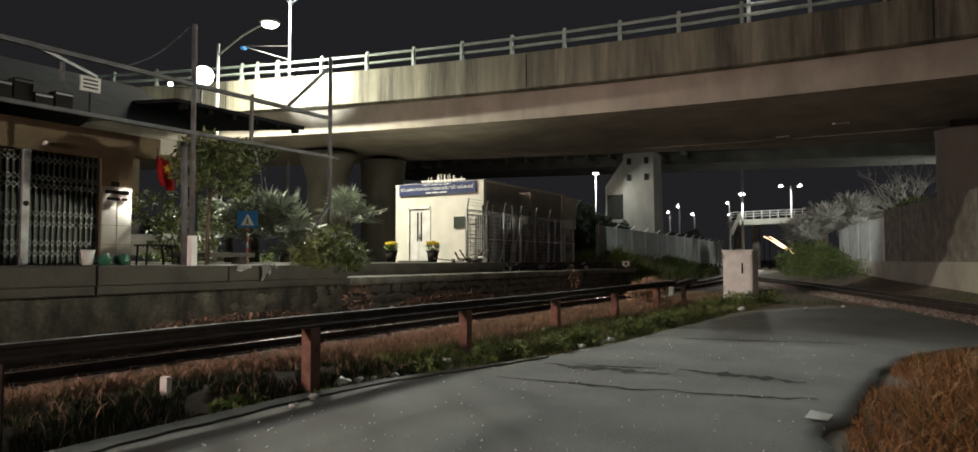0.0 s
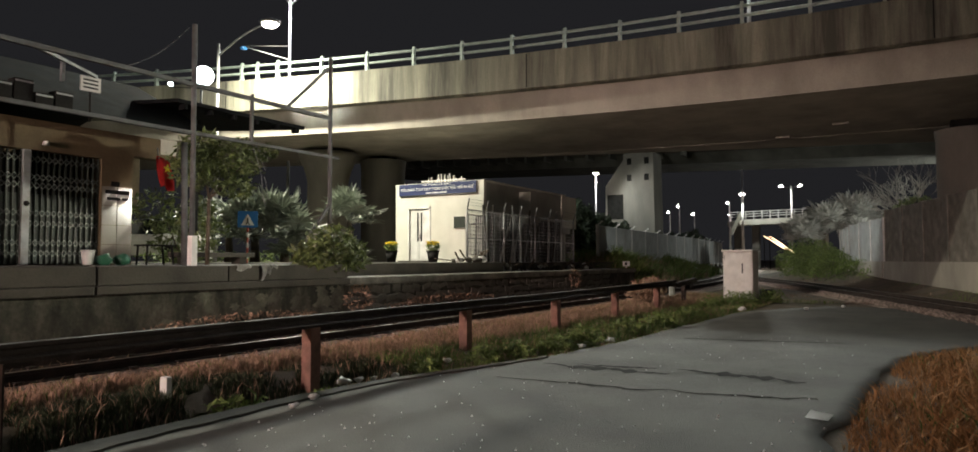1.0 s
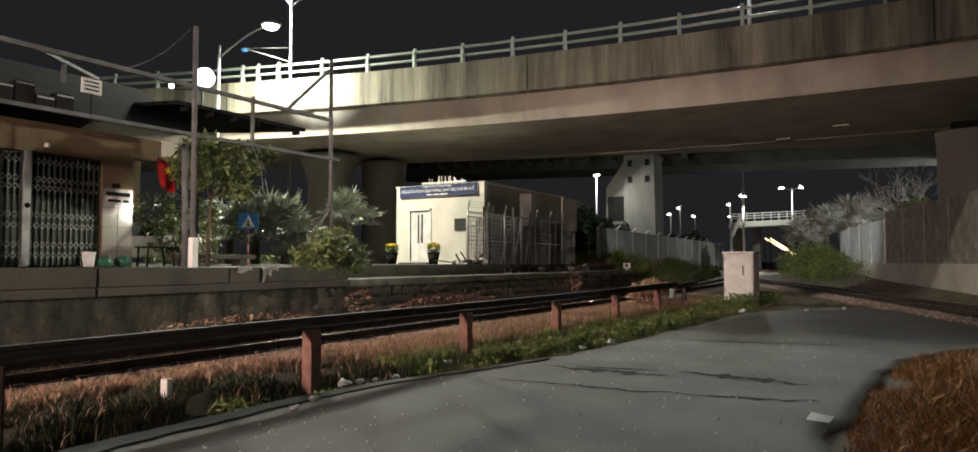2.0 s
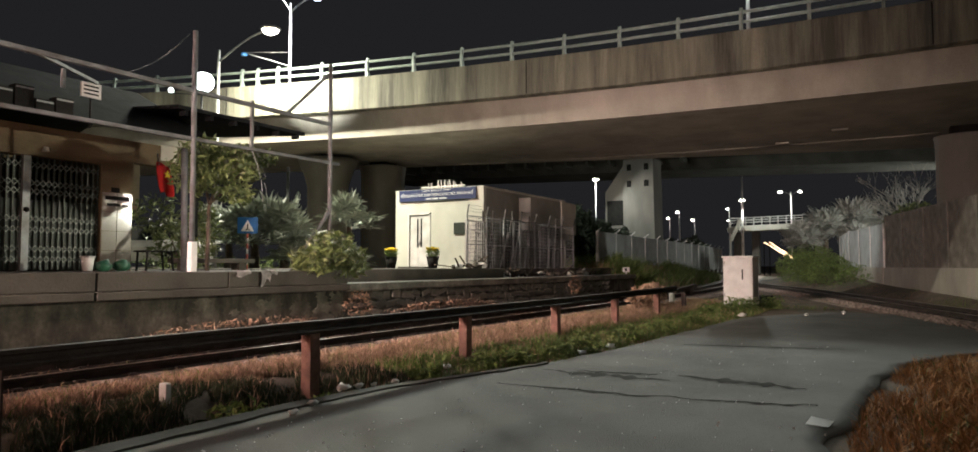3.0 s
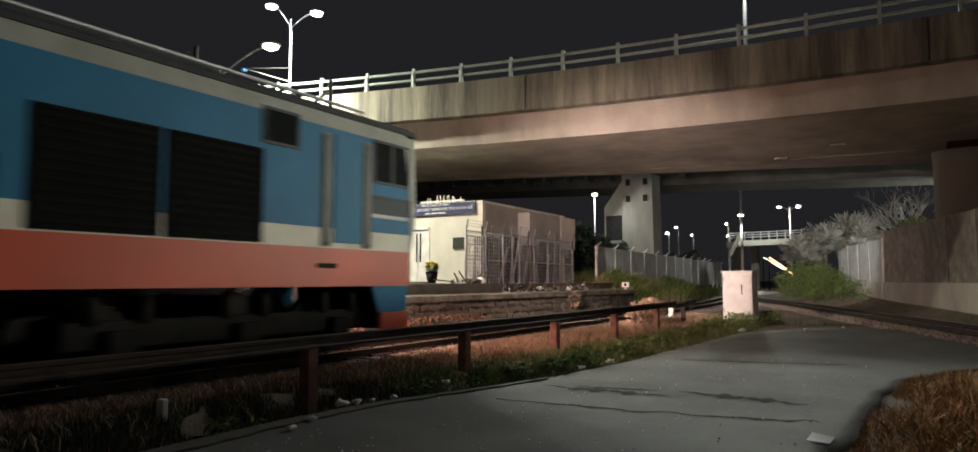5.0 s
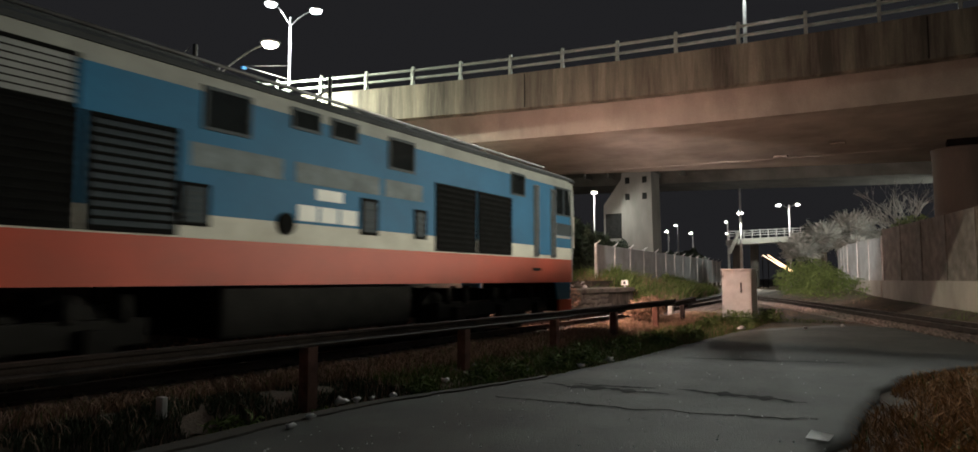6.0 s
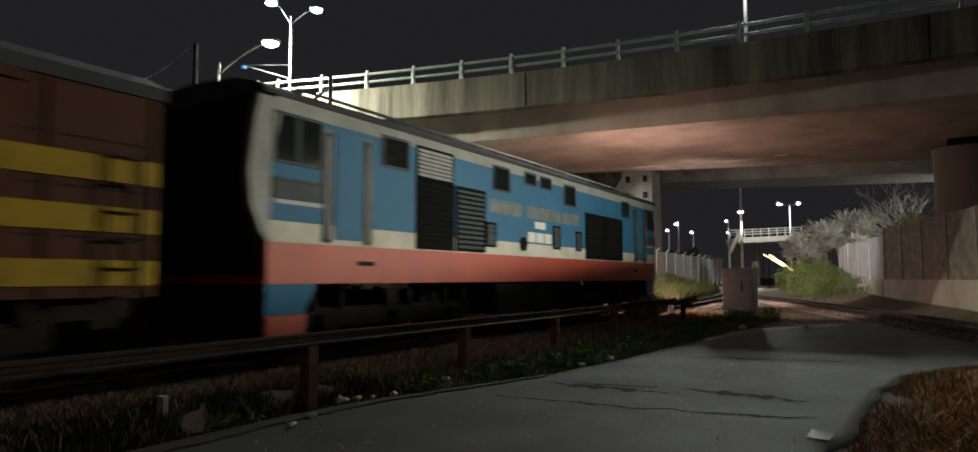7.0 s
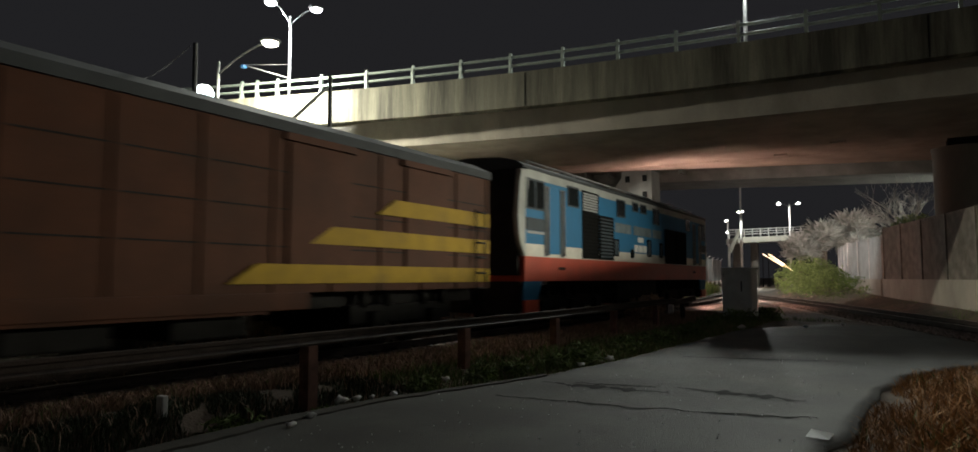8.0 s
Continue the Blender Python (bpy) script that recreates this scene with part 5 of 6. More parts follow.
    ball(bm, (6.81, -0.02, 1.15), 0.05, 0.04, 0.05, 2)
    part("padlock", bm, M["dark"], p)
    bm = bm_new()
    rod(bm, (7.1, -0.06, 2.28), (7.1, -0.06, 2.36), 0.06, 0.04, n=12)
    part("wall_lamp", bm, M["whitepaint"], t, "unlit white bulb fitting")
    # painted notices on the pillar
    bm = bm_new()
    for a, b, c, d in ((8.42, 8.60, 1.62, 1.72),):
        box(bm, a, b, -0.016, -0.013, c, d)
    box(bm, 8.30, 8.82, -0.016, -0.013, 1.46, 1.54)
    box(bm, 8.34, 8.62, -0.016, -0.013, 1.33, 1.39)
    box(bm, 8.66, 8.80, -0.016, -0.013, 1.33, 1.39)
    part("notice_bar", bm, M["dark"], t, "dark painted notice bars")


station()


def canopy_frame():
    t = thing("canopy_frame", (0, 10.6, 1.25), "bare galvanised steel canopy frame along the platform edge", "steel frame")
    for x, h, r in ((7.85, 4.24, 0.045), (11.25, 4.5, 0.045), (4.5, 4.24, 0.05), (1.2, 4.24, 0.05)):
        bm = bm_new()
        rod(bm, (x, 0, 0), (x - 0.03, 0, h), r, n=12)
        part("pole", bm, M["frame_steel"], t, "galvanised steel pole")
    bm = bm_new()
    box(bm, 7.80, 7.92, -0.06, 0.06, 0.0, 0.52, 0.01)
    part("pole_sleeve", bm, M["whitepaint"], t, "white painted pole foot")
    bm = bm_new()
    rod(bm, (8.36, 0.9, 0), (8.31, 0.9, 2.3), 0.06, n=12)
    part("pole", bm, M["frame_steel"], t)
    for a, b, w in (((-4, 0, 2.28), (11.5, 0, 2.33), 0.06), ((-4, 0, 3.17), (11.25, 0, 3.17), 0.07)):
        bm = bm_new()
        bar(bm, a, b, w, w)
        part("beam", bm, M["frame_steel"], t, "long square steel beam")
    for a, b in (((9.1, 0, 2.3), (9.1, 0, 3.26)), ((10.0, 0, 3.2), (11.15, 0, 4.25)), ((5.2, 0.05, 3.19), (7.2, 1.9, 3.42)), ((6.05, 0.85, 2.95), (6.05, 0.85, 3.27)), ((10.15, 0, 0.0), (11.2, 0, 1.25))):
        bm = bm_new()
        bar(bm, a, b, 0.055, 0.055)
        part("brace", bm, M["frame_steel"], t, "steel brace")
    bm = bm_new()
    tube(bm, [Vector((6.55 + 1.2 * u, 0.05 * u, 3.18 + 1.0 * u - 0.12 * math.sin(u * math.pi))) for u in (0, 0.2, 0.4, 0.6, 0.8, 1.0)], 0.008)
    part("stay_wire", bm, M["frame_steel"], t, "thin slack stay wire")
    c = thing("loose_cable", (9.15, 10.5, 2.4), "thin cable hanging in a loop from the frame", "cable")
    bm = bm_new()
    pts = [(-0.05, 0.1, 1.17), (0.05, 0.06, 0.9), (0.12, 0, 0.55), (0.16, 0, 0.2), (0.25, 0, -0.05)]
    for a, b in zip(pts, pts[1:]):
        rod(bm, a, b, 0.006, n=6)
        rod(bm, (a[0] + 0.07, a[1], a[2]), (b[0] + 0.1, b[1], b[2] + 0.12), 0.005, n=6)
    part("strand", bm, M["galv"], c)
    s = thing("roof_board", (7.15, 12.6, 3.95), "small pale notice board fixed above the eave", "sign")
    bm = bm_new()
    box(bm, -0.18, 0.18, -0.02, 0.02, 0.45, 0.72)
    part("board", bm, M["whitepaint"], s)
    bm = bm_new()
    for k in range(3):
        box(bm, -0.14, 0.13, -0.026, -0.021, 0.50 + k * 0.07, 0.53 + k * 0.07)
    part("lettering_bar", bm, M["dark"], s)
    bm = bm_new()
    rod(bm, (0, 0, -0.1), (0, 0, 0.45), 0.02)
    part("bracket", bm, M["dark"], s)
    for k in range(5):
        q = thing("roof_crate", (5.4 + k * 0.33, 12.75, 3.98), "dark box stored on the roof edge", "crate", "boxes on the station roof")
        bm = bm_new()
        hh = 0.24 + 0.09 * ((k * 7) % 3)
        box(bm, -0.15, 0.15, -0.12, 0.12, 0, hh, 0.01)
        part("body", bm, M["dark"], q)
        bm = bm_new()
        box(bm, -0.14, 0.14, -0.124, -0.12, hh - 0.06, hh - 0.03)
        part("edge_strip", bm, M["loco_grey"], q)
    w = thing("pale_house", (-6, 22, 0), "white plastered house wall beyond the station roof", "building")
    bm = bm_new()
    box(bm, 0, 16.5, 0, 6, 0, 6.9)
    # White plaster drawn in the shade grey to keep it dim.
    part("wall", bm, M["shade_grey"], w)
    bm = bm_new()
    box(bm, -0.3, 16.8, -0.3, 6.3, 6.9, 7.05)
    part("roof", bm, M["slab"], w)
    for x in (12.5, 14.6):
        bm = bm_new()
        box(bm, x, x + 1.0, -0.04, 0.02, 5.2, 6.3)
        part("window", bm, M["glass"], w)


canopy_frame()

# ---- things on the platform ----


def flag():
    t = thing("flag", (9.2, 13.4, 3.75), "red flag with a yellow star hung from the lintel", "flag")
    bm = bm_new()
    rod(bm, (0.05, 0.3, 0.0), (-0.35, -0.35, -0.32), 0.015)
    part("staff", bm, M["galv"], t)
    bm = bm_new()
    rows = []
    for i in range(9):
        u = i / 8
        rows.append([bm.verts.new((-0.42 + 0.30 * u + 0.12 * v, -0.35 + 0.05 * math.sin(u * 9 + v * 3), -0.28 - 0.62 * v - 0.06 * u + 0.03 * math.sin(u * 7))) for v in (0, 0.25, 0.5, 0.75, 1)])
    for a, b in zip(rows, rows[1:]):
        for i in range(4):
            bm.faces.new((a[i], b[i], b[i + 1], a[i + 1])).smooth = True
    got = bmesh.ops.solidify(bm, geom=bm.faces[:], thickness=0.006)
    part("cloth", bm, M["red"], t)
    bm = bm_new()
    vs = [bm.verts.new((-0.20 + (0.095 if i % 2 == 0 else 0.04) * math.sin(i * math.pi / 5), -0.425, -0.52 + (0.095 if i % 2 == 0 else 0.04) * math.cos(i * math.pi / 5))) for i in range(10)]
    ws = [bm.verts.new(v.co + Vector((0, 0.01, 0))) for v in vs]
    bm.faces.new(vs)
    bm.faces.new(ws[::-1])
    for i in range(10):
        bm.faces.new((vs[i], vs[(i + 1) % 10], ws[(i + 1) % 10], ws[i]))
    part("star", bm, M["flower"], t, "yellow five-pointed star")


def road_sign():
    t = thing("road_sign", (12.8, 15.0, 1.25), "blue pedestrian crossing sign on a red and white banded pole", "road sign")
    t.rotation_euler = (0, 0, radians(-40))
    for k in range(7):
        bm = bm_new()
        rod(bm, (0, 0, k * 0.14), (0, 0, k * 0.14 + 0.14), 0.025, n=10)
        part("pole_band", bm, M["rag"] if k % 2 == 0 else M["plastic"], t)
    bm = bm_new()
    box(bm, -0.26, 0.26, -0.045, -0.03, 0.96, 1.40, 0.01)
    b = part("plate", bm, M["roadsign"], t, "blue square plate")
    bm = bm_new()
    a = [bm.verts.new(p) for p in ((-0.17, -0.05, 1.02), (0.17, -0.05, 1.02), (0, -0.05, 1.33))]
    c = [bm.verts.new(v.co + Vector((0, 0.006, 0))) for v in a]
    bm.faces.new(a)
    bm.faces.new(c[::-1])
    for i in range(3):
        bm.faces.new((a[i], a[(i + 1) % 3], c[(i + 1) % 3], c[i]))
    part("triangle", bm, M["plastic"], b, "white triangle")
    bm = bm_new()
    bar(bm, (0.0, -0.055, 1.08), (0.0, -0.055, 1.22), 0.03, 0.03)
    bar(bm, (0.0, -0.055, 1.10), (0.05, -0.055, 1.04), 0.02, 0.02)
    bar(bm, (0.0, -0.055, 1.10), (-0.05, -0.055, 1.04), 0.02, 0.02)
    part("symbol", bm, M["dark"], b, "dark walking symbol")


def platform_clutter():
    b = thing("bucket", (7.42, 13.0, 1.25), "white plastic bucket on the platform", "bucket")
    bm = bm_new()
    rod(bm, (0, 0, 0), (0, 0, 0.26), 0.085, 0.115, n=18)
    rod(bm, (0, 0, 0.26), (0, 0, 0.285), 0.125, 0.125, n=18)
    part("tub", bm, M["plastic"], b)
    for k, x in enumerate((7.72, 8.08, 8.2)):
        b = thing("green_crate", (x, 13.0 + 0.2 * (k == 2), 1.25), "green plastic bottle crate", "crate", "green crates")
        bm = bm_new()
        ball(bm, (0, 0, 0.1), 0.15, 0.13, 0.12, 2, 0.5, k)
        part("sack", bm, M["greenplastic"], b)
    t = thing("low_table", (8.75, 13.1, 1.25), "dark low folding table", "table")
    bm = bm_new()
    box(bm, -0.25, 0.45, -0.2, 0.2, 0.38, 0.41, 0.008)
    part("tabletop", bm, M["dark"], t)
    for x in (-0.2, 0.4):
        for y in (-0.16, 0.16):
            bm = bm_new()
            bar(bm, (x, y, 0), (x * 0.9, y, 0.38), 0.03, 0.03)
            part("leg", bm, M["dark"], t)
    s = thing("stone_bench", (9.55, 13.1, 1.25), "long grey stone bench", "bench")
    bm = bm_new()
    box(bm, -0.3, 1.7, -0.18, 0.18, 0.16, 0.26, 0.01)
    part("seat", bm, M["slab"], s)
    for x in (0, 1.4):
        bm = bm_new()
        box(bm, x - 0.1, x + 0.1, -0.14, 0.14, 0, 0.16)
        part("foot", bm, M["slab"], s)
    for k, (x, w, d) in enumerate(((8.45, 0.30, 0.10), (9.0, 0.22, 0.28), (9.22, 0.16, 0.08), (11.0, 0.25, 0.1))):
        c = thing("rag", (x, 10.17, 1.25), "pale rag hanging over the platform edge", "cloth", "rags on the platform edge")
        bm = bm_new()
        rows = []
        for i in range(9):
            u = i / 8
            rows.append([bm.verts.new((u * w, 0.25, 0.012)), bm.verts.new((u * w, 0.02, 0.02 + 0.01 * math.sin(u * 9 + k)))] +
                        [bm.verts.new((u * w + 0.02 * math.sin(v * 4), -0.005 - 0.02 * abs(math.sin(u * 8 + k)), -d * v * (0.8 + 0.3 * math.sin(u * 5 + k)))) for v in (0.2, 0.6, 1)])
        for a, b2 in zip(rows, rows[1:]):
            for i in range(4):
                bm.faces.new((a[i], b2[i], b2[i + 1], a[i + 1])).smooth = True
        bmesh.ops.solidify(bm, geom=bm.faces[:], thickness=0.006)
        part("cloth", bm, M["cloth"], c)
    m = thing("edge_marker", (30.2, 10.6, 0.97), "small white number plate on a short post", "marker")
    bm = bm_new()
    rod(bm, (0, 0, 0), (0, 0, 0.12), 0.03)
    box(bm, -0.03, 0.03, -0.16, 0.16, 0.10, 0.32, 0.01)
    part("plate", bm, M["plastic"], m)
    bm = bm_new()
    box(bm, -0.036, -0.03, -0.05, 0.05, 0.15, 0.27)
    part("number_bar", bm, M["dark"], m)
    for x, y, h in ((42.5, 7.6, 0.75), (52, 13.0, 0.9), (23.3, 6.6, 0.45)):
        m = thing("track_marker", (x, y, 0.0), "short white painted post beside the track", "marker", "track markers")
        bm = bm_new()
        box(bm, -0.08, 0.08, -0.08, 0.08, -0.1, h, 0.015)
        part("post", bm, M["plastic"], m)
    p = thing("parked_car", (14.6, 22.2, 1.25), "white car parked in the yard behind the station", "car")
    p.rotation_euler = (0, 0, radians(-60))
    bm = bm_new()
    sweep(bm, [(-0.8, 0.25), (-0.82, 0.7), (-0.7, 0.95), (0.7, 0.95), (0.82, 0.7), (0.8, 0.25)], [(-2.0, 0, 0), (-1.9, 0, 0.02), (1.9, 0, 0.02), (2.0, 0, -0.1)])
    part("body", bm, M["plastic"], p)
    bm = bm_new()
    sweep(bm, [(-0.72, 0.95), (-0.55, 1.45), (0.55, 1.45), (0.72, 0.95)], [(-1.6, 0, 0), (1.0, 0, 0)])
    part("cabin", bm, M["glass"], p)
    for x in (-1.3, 1.3):
        for y in (-0.75, 0.75):
            bm = bm_new()
            spin(bm, (x, y, 0.3), 0.3, 0.2)
            part("wheel", bm, M["dark"], p)


flag()
road_sign()
platform_clutter()

# ---- plants ----
shrub("platform_shrub", (11.05, 10.3, 0.95), [(0, 0, 0.55, 0.8, 0.4, 0.38), (-0.65, 0, 0.5, 0.45, 0.35, 0.3), (0.55, 0, 0.5, 0.45, 0.35, 0.35), (0.1, 0, 0.9, 0.42, 0.3, 0.28), (-0.4, 0, 0.85, 0.25, 0.25, 0.25)],
      1250, 0.10, M["leaf"], [(-0.8, 0, 0.7), (0.75, 0.1, 0.7), (0, 0, 1.15), (-0.4, -0.1, 1.0), (0.35, 0.1, 1.05)], 21, "leafy green shrub growing from the platform wall")
shrub("young_tree", (9.4, 12.2, 1.25), [(0.1, -0.4, 2.15, 0.85, 0.6, 0.42), (-0.55, -0.3, 1.95, 0.5, 0.5, 0.45), (0.95, -0.5, 2.4, 0.42, 0.35, 0.2), (0.3, -0.4, 1.6, 0.5, 0.4, 0.25), (-0.3, -0.2, 2.45, 0.4, 0.4, 0.25)],
      2700, 0.075, M["leaf"], [(0.2, -0.5, 2.3), (-0.5, -0.2, 2.1), (1.0, -0.6, 2.45), (0.35, -0.3, 1.7), (-0.3, -0.1, 2.5)], 22, "young broad-leaved tree beside the canopy poles", "tree", 1.35)
shrub("dark_shrub", (10.6, 14.6, 1.25), [(0, 0, 0.7, 0.9, 0.6, 0.7), (0.8, 0.5, 0.9, 0.7, 0.6, 0.8), (-0.5, 0.4, 1.3, 0.6, 0.5, 0.5)], 1500, 0.09, M["leaf"], [(0.2, 0, 1.0), (0.8, 0.5, 1.1), (-0.4, 0.3, 1.3)], 23, "dark shrub behind the platform bench")
for at, h, n, r, s in (((15.3, 17.6, 1.25), 0.8, 17, 1.5, 1), ((15.9, 16.9, 1.25), 0.8, 17, 1.4, 2), ((14.8, 18.2, 1.25), 0.7, 16, 1.3, 3), ((18.7, 16.7, 1.25), 1.4, 18, 1.15, 4), ((15.7, 16.3, 1.25), 0.2, 14, 0.9, 5), ((18.2, 16.3, 1.25), 0.1, 12, 0.8, 6)):
    fan_palm(at, h, n, r, s, "grey-green fan palm in the station garden", group="garden palms")
hedge = thing("clipped_hedge", (16.5, 19.2, 1.25), "low clipped green hedge in the garden", "hedge")
leaf_cloud("foliage", [(-2, 0, 0.15, 2.2, 0.5, 0.28), (1, -0.5, 0.15, 2.0, 0.5, 0.28)], 1600, 0.06, M["green"], hedge, 31)
# Palms beyond the fence carry lamplight in their paler leaf colour.
for at, h, n, r, s in (((68.5, 5.6, 0), 3.6, 26, 2.7, 7), ((70.5, 3.4, 0), 4.2, 28, 2.8, 8), ((73.0, 1.6, 0), 3.4, 24, 2.5, 9), ((66.5, 7.4, 0), 2.8, 22, 2.2, 10), ((60, 2.6, 0), 2.6, 18, 1.8, 14)):
    fan_palm(at, h, n, r, s, "fan palm beyond the fence, paled to look lit", M["lit_palm"], "palms beyond the fence", 0.35)


def bare_tree(at, seed):
    t = thing("bare_tree", at, "leafless branching tree behind the fence", "tree")
    rnd = random.Random(seed)
    bm = bm_new()
    tw = bm_new()

    def grow(p, d, ln, r, k):
        q = p + d * ln
        rod(bm if k < 2 else tw, p, q, r, r * 0.6, n=6 if k < 3 else 4, cap=False)
        if k >= 5:
            return
        for i in range(3 if k < 4 else 2):
            v = (d + Vector((rnd.gauss(0, 0.45), rnd.gauss(0, 0.45), rnd.gauss(0.1, 0.25)))).normalized()
            grow(p + d * ln * rnd.uniform(0.6, 1.0), v, ln * rnd.uniform(0.62, 0.82), max(0.012, r * 0.55), k + 1)

    grow(Vector((0, 0, -0.1)), Vector((0, 0, 1)), 3.3, 0.16, 0)
    part("trunk", bm, M["lit_bark"], t)
    tagged(part("twig_mass", tw, M["lit_bark"], t, "fine bare twigs"), kind="stuff")


bare_tree((57.5, -1.2, 0), 4)
bare_tree((52.0, -1.6, 0), 6)
shrub("fence_bush", (50.5, -1.0, 0), [(0, 0, 4.3, 1.5, 1.5, 1.0), (0.8, 1.0, 3.6, 1.2, 1.2, 0.8)], 1200, 0.16, M["leaf"], [(0, 0, 4.4), (0.8, 1, 3.8)], 41, "green treetop rising behind the fence", "tree")
shrub("track_bush", (43.5, 4.3, 0), [(0, -1.0, 1.0, 1.8, 1.3, 0.95), (2.2, -0.3, 1.2, 2.0, 1.4, 1.2), (-1.5, -2.2, 0.8, 1.4, 1.0, 0.7), (5.0, 0.6, 1.3, 2.2, 1.5, 1.35), (-3.2, -3.3, 0.5, 1.1, 0.9, 0.5), (8.5, 1.6, 1.2, 2.4, 1.5, 1.3)],
      14000, 0.075, M["green"], [(0, -1, 0.9), (2, -0.3, 1.2), (-1.5, -2.2, 0.8)], 42, "dense green bushes beside the side track", "bush")
shrub("fence_shrub", (35.5, -2.2, 0), [(0, 1.0, 0.45, 1.2, 0.6, 0.5), (-4.0, -0.2, 0.3, 1.3, 0.5, 0.4), (-7.0, -1.2, 0.35, 1.2, 0.6, 0.4)], 2500, 0.07, M["hedge"], [(0, 1, 0.6), (-4, 0, 0.5)], 43, "dark weeds at the foot of the fence", "bush")
for k, (x, y, z, l) in enumerate(((36.5, 15.6, 3.1, 3.2), (42.0, 16.5, 2.8, 4.0), (50.0, 18.0, 2.6, 5.0), (84.0, 21.0, 3.2, 7.0), (95.0, 27.0, 3.5, 9.0))):
    h = thing("tree_clump", (x, y, 0.9), "dark clump of trees behind the long fence", "trees", "dark trees behind the fence")
    bm = bm_new()
    limbs(bm, (0, 0, 0), [(-l * 0.4, 0, z * 0.8), (l * 0.3, 0, z * 0.9), (0, 0, z)], 0.12)
    part("trunk", bm, M["bark"], h)
    leaf_cloud("foliage", [(-l * 0.5, 0, z * 0.6, l * 0.5, 1.2, z * 0.45), (l * 0.1, 0.4, z * 0.75, l * 0.5, 1.2, z * 0.45), (l * 0.6, 0, z * 0.55, l * 0.45, 1.1, z * 0.42)], 4200, 0.16 + 0.003 * x, M["hedge"], h, 50 + k)

# ---- street lamps and far lights ----


def street_lamp(at, height, heads, label, glow, size=0.35, r=0.08, group=""):
    """A pole from its foot with lit heads given as (dx, dy, dz from the top)."""
    t = thing("street_lamp", at, label, "street lamp", group)
    bm = bm_new()
    rod(bm, (0, 0, 0), (0, 0, height), r * 1.2, r * 0.7, n=12)
    # Far poles are coloured white to look lamp-lit; the others stay galvanised.
    part("pole", bm, M["whitepaint"] if group else M["galv"], t, "tall pale steel pole")
    for dx, dy, dz in heads:
        bm = bm_new()
        n = 8
        tube(bm, [Vector((dx * i / n, dy * i / n, height - 0.5 + (dz + 0.5) * math.sin(i / n * math.pi / 2))) for i in range(n + 1)], r * 0.45)
        a = part("arm", bm, M["galv"], t)
        bm = bm_new()
        d = Vector((dx, dy, 0)).normalized() if dx or dy else Vector((1, 0, 0))
        ball(bm, (dx, dy, height + dz + 0.03), size * 1.3, size * 1.3, size * 0.3, 2)
        part("head", bm, M["galv"], a)
        bm = bm_new()
        ball(bm, (dx, dy, height + dz - 0.02), size, size, size * 0.55, 2)
        part("lens", bm, glow, a, "glowing white lamp glass")
    return t


# the lamp on the near overpass, the twin lamp behind it, the flood lamp

# Lenses of these two lamps are oversized to stand in for glare.
street_lamp((18.6, 23.7, 1.25), 8.9, [(BRIDGE_LAMP.x - 18.6, BRIDGE_LAMP.y - 23.7, BRIDGE_LAMP.z - 10.15)], "curved-arm street lamp lit warm white beside the overpass", M["lampwarm"], 0.32)
street_lamp((26.7, 28.2, 1.25), 14.4, [(26.1 - 26.7, 29.1 - 28.2, 0.75), (27.35 - 26.7, 26.95 - 28.2, 0.35)], "tall twin street lamp lit cold white", M["lampglow"], 0.32)
f = thing("flood_lamp", (15.5, 20.6, 1.25), "bright cold white flood lamp on a slim pole", "flood lamp")
bm = bm_new()
rod(bm, (0, 0, 0), (0, 0, 6.2), 0.05, 0.04)
part("pole", bm, M["dark"], f, "dark slim pole")
# Globe radius includes the glare around the lamp.
bm = bm_new()
ball(bm, (0.0, -0.1, 6.42), 0.34, 0.34, 0.34, 3)
part("lens", bm, M["floodglow"], f, "glowing lamp globe, enlarged to stand in for glare")
bm = bm_new()
ball(bm, (-0.55, 0.9, 6.15), 0.09, 0.09, 0.09, 2)
part("small_lamp", bm, M["floodglow"], f, "small lit side lamp")
bm = bm_new()
rod(bm, (0, 0, 6.0), (-0.55, 0.9, 6.05), 0.02)
part("bracket", bm, M["dark"], f)
c = thing("camera_bracket", (19.1, 22.86, 8.9), "thin bracket with a small camera on the overpass edge", "bracket")
bm = bm_new()
rod(bm, (0.1, 0, 1.15), (1.0, -1.6, 0.6), 0.02, n=6)
rod(bm, (0.1, 0, 1.17), (1.0, -1.6, 1.17), 0.01, n=6)
rod(bm, (1.0, -1.6, 0.0), (1.0, -1.6, 1.2), 0.03, n=6)
part("arm", bm, M["galv"], c)
bm = bm_new()
box(bm, -0.04, 0.16, -0.08, 0.08, 1.02, 1.14, 0.02)
part("camera_box", bm, M["roadsign"], c)

street_lamp((51.5, 20.5, 0), 8.2, [(0, 0, 0.0)], "lit street lamp beyond the panel fence", M["farlamp"], 0.24, 0.045, "far lamps")
street_lamp((93.9, 17.3, 0), 13.6, [(0.3, 0.1, -3.7)], "tall lit lamp mast by the far road", M["farlamp"], 0.4, 0.16, "far lamps")
street_lamp((118.7, 14.5, 0), 13.0, [(-1.1, 1.4, 0), (0.6, -1.2, 0.1)], "twin far street lamp", M["farlamp"], 0.36, 0.14, "far lamps")
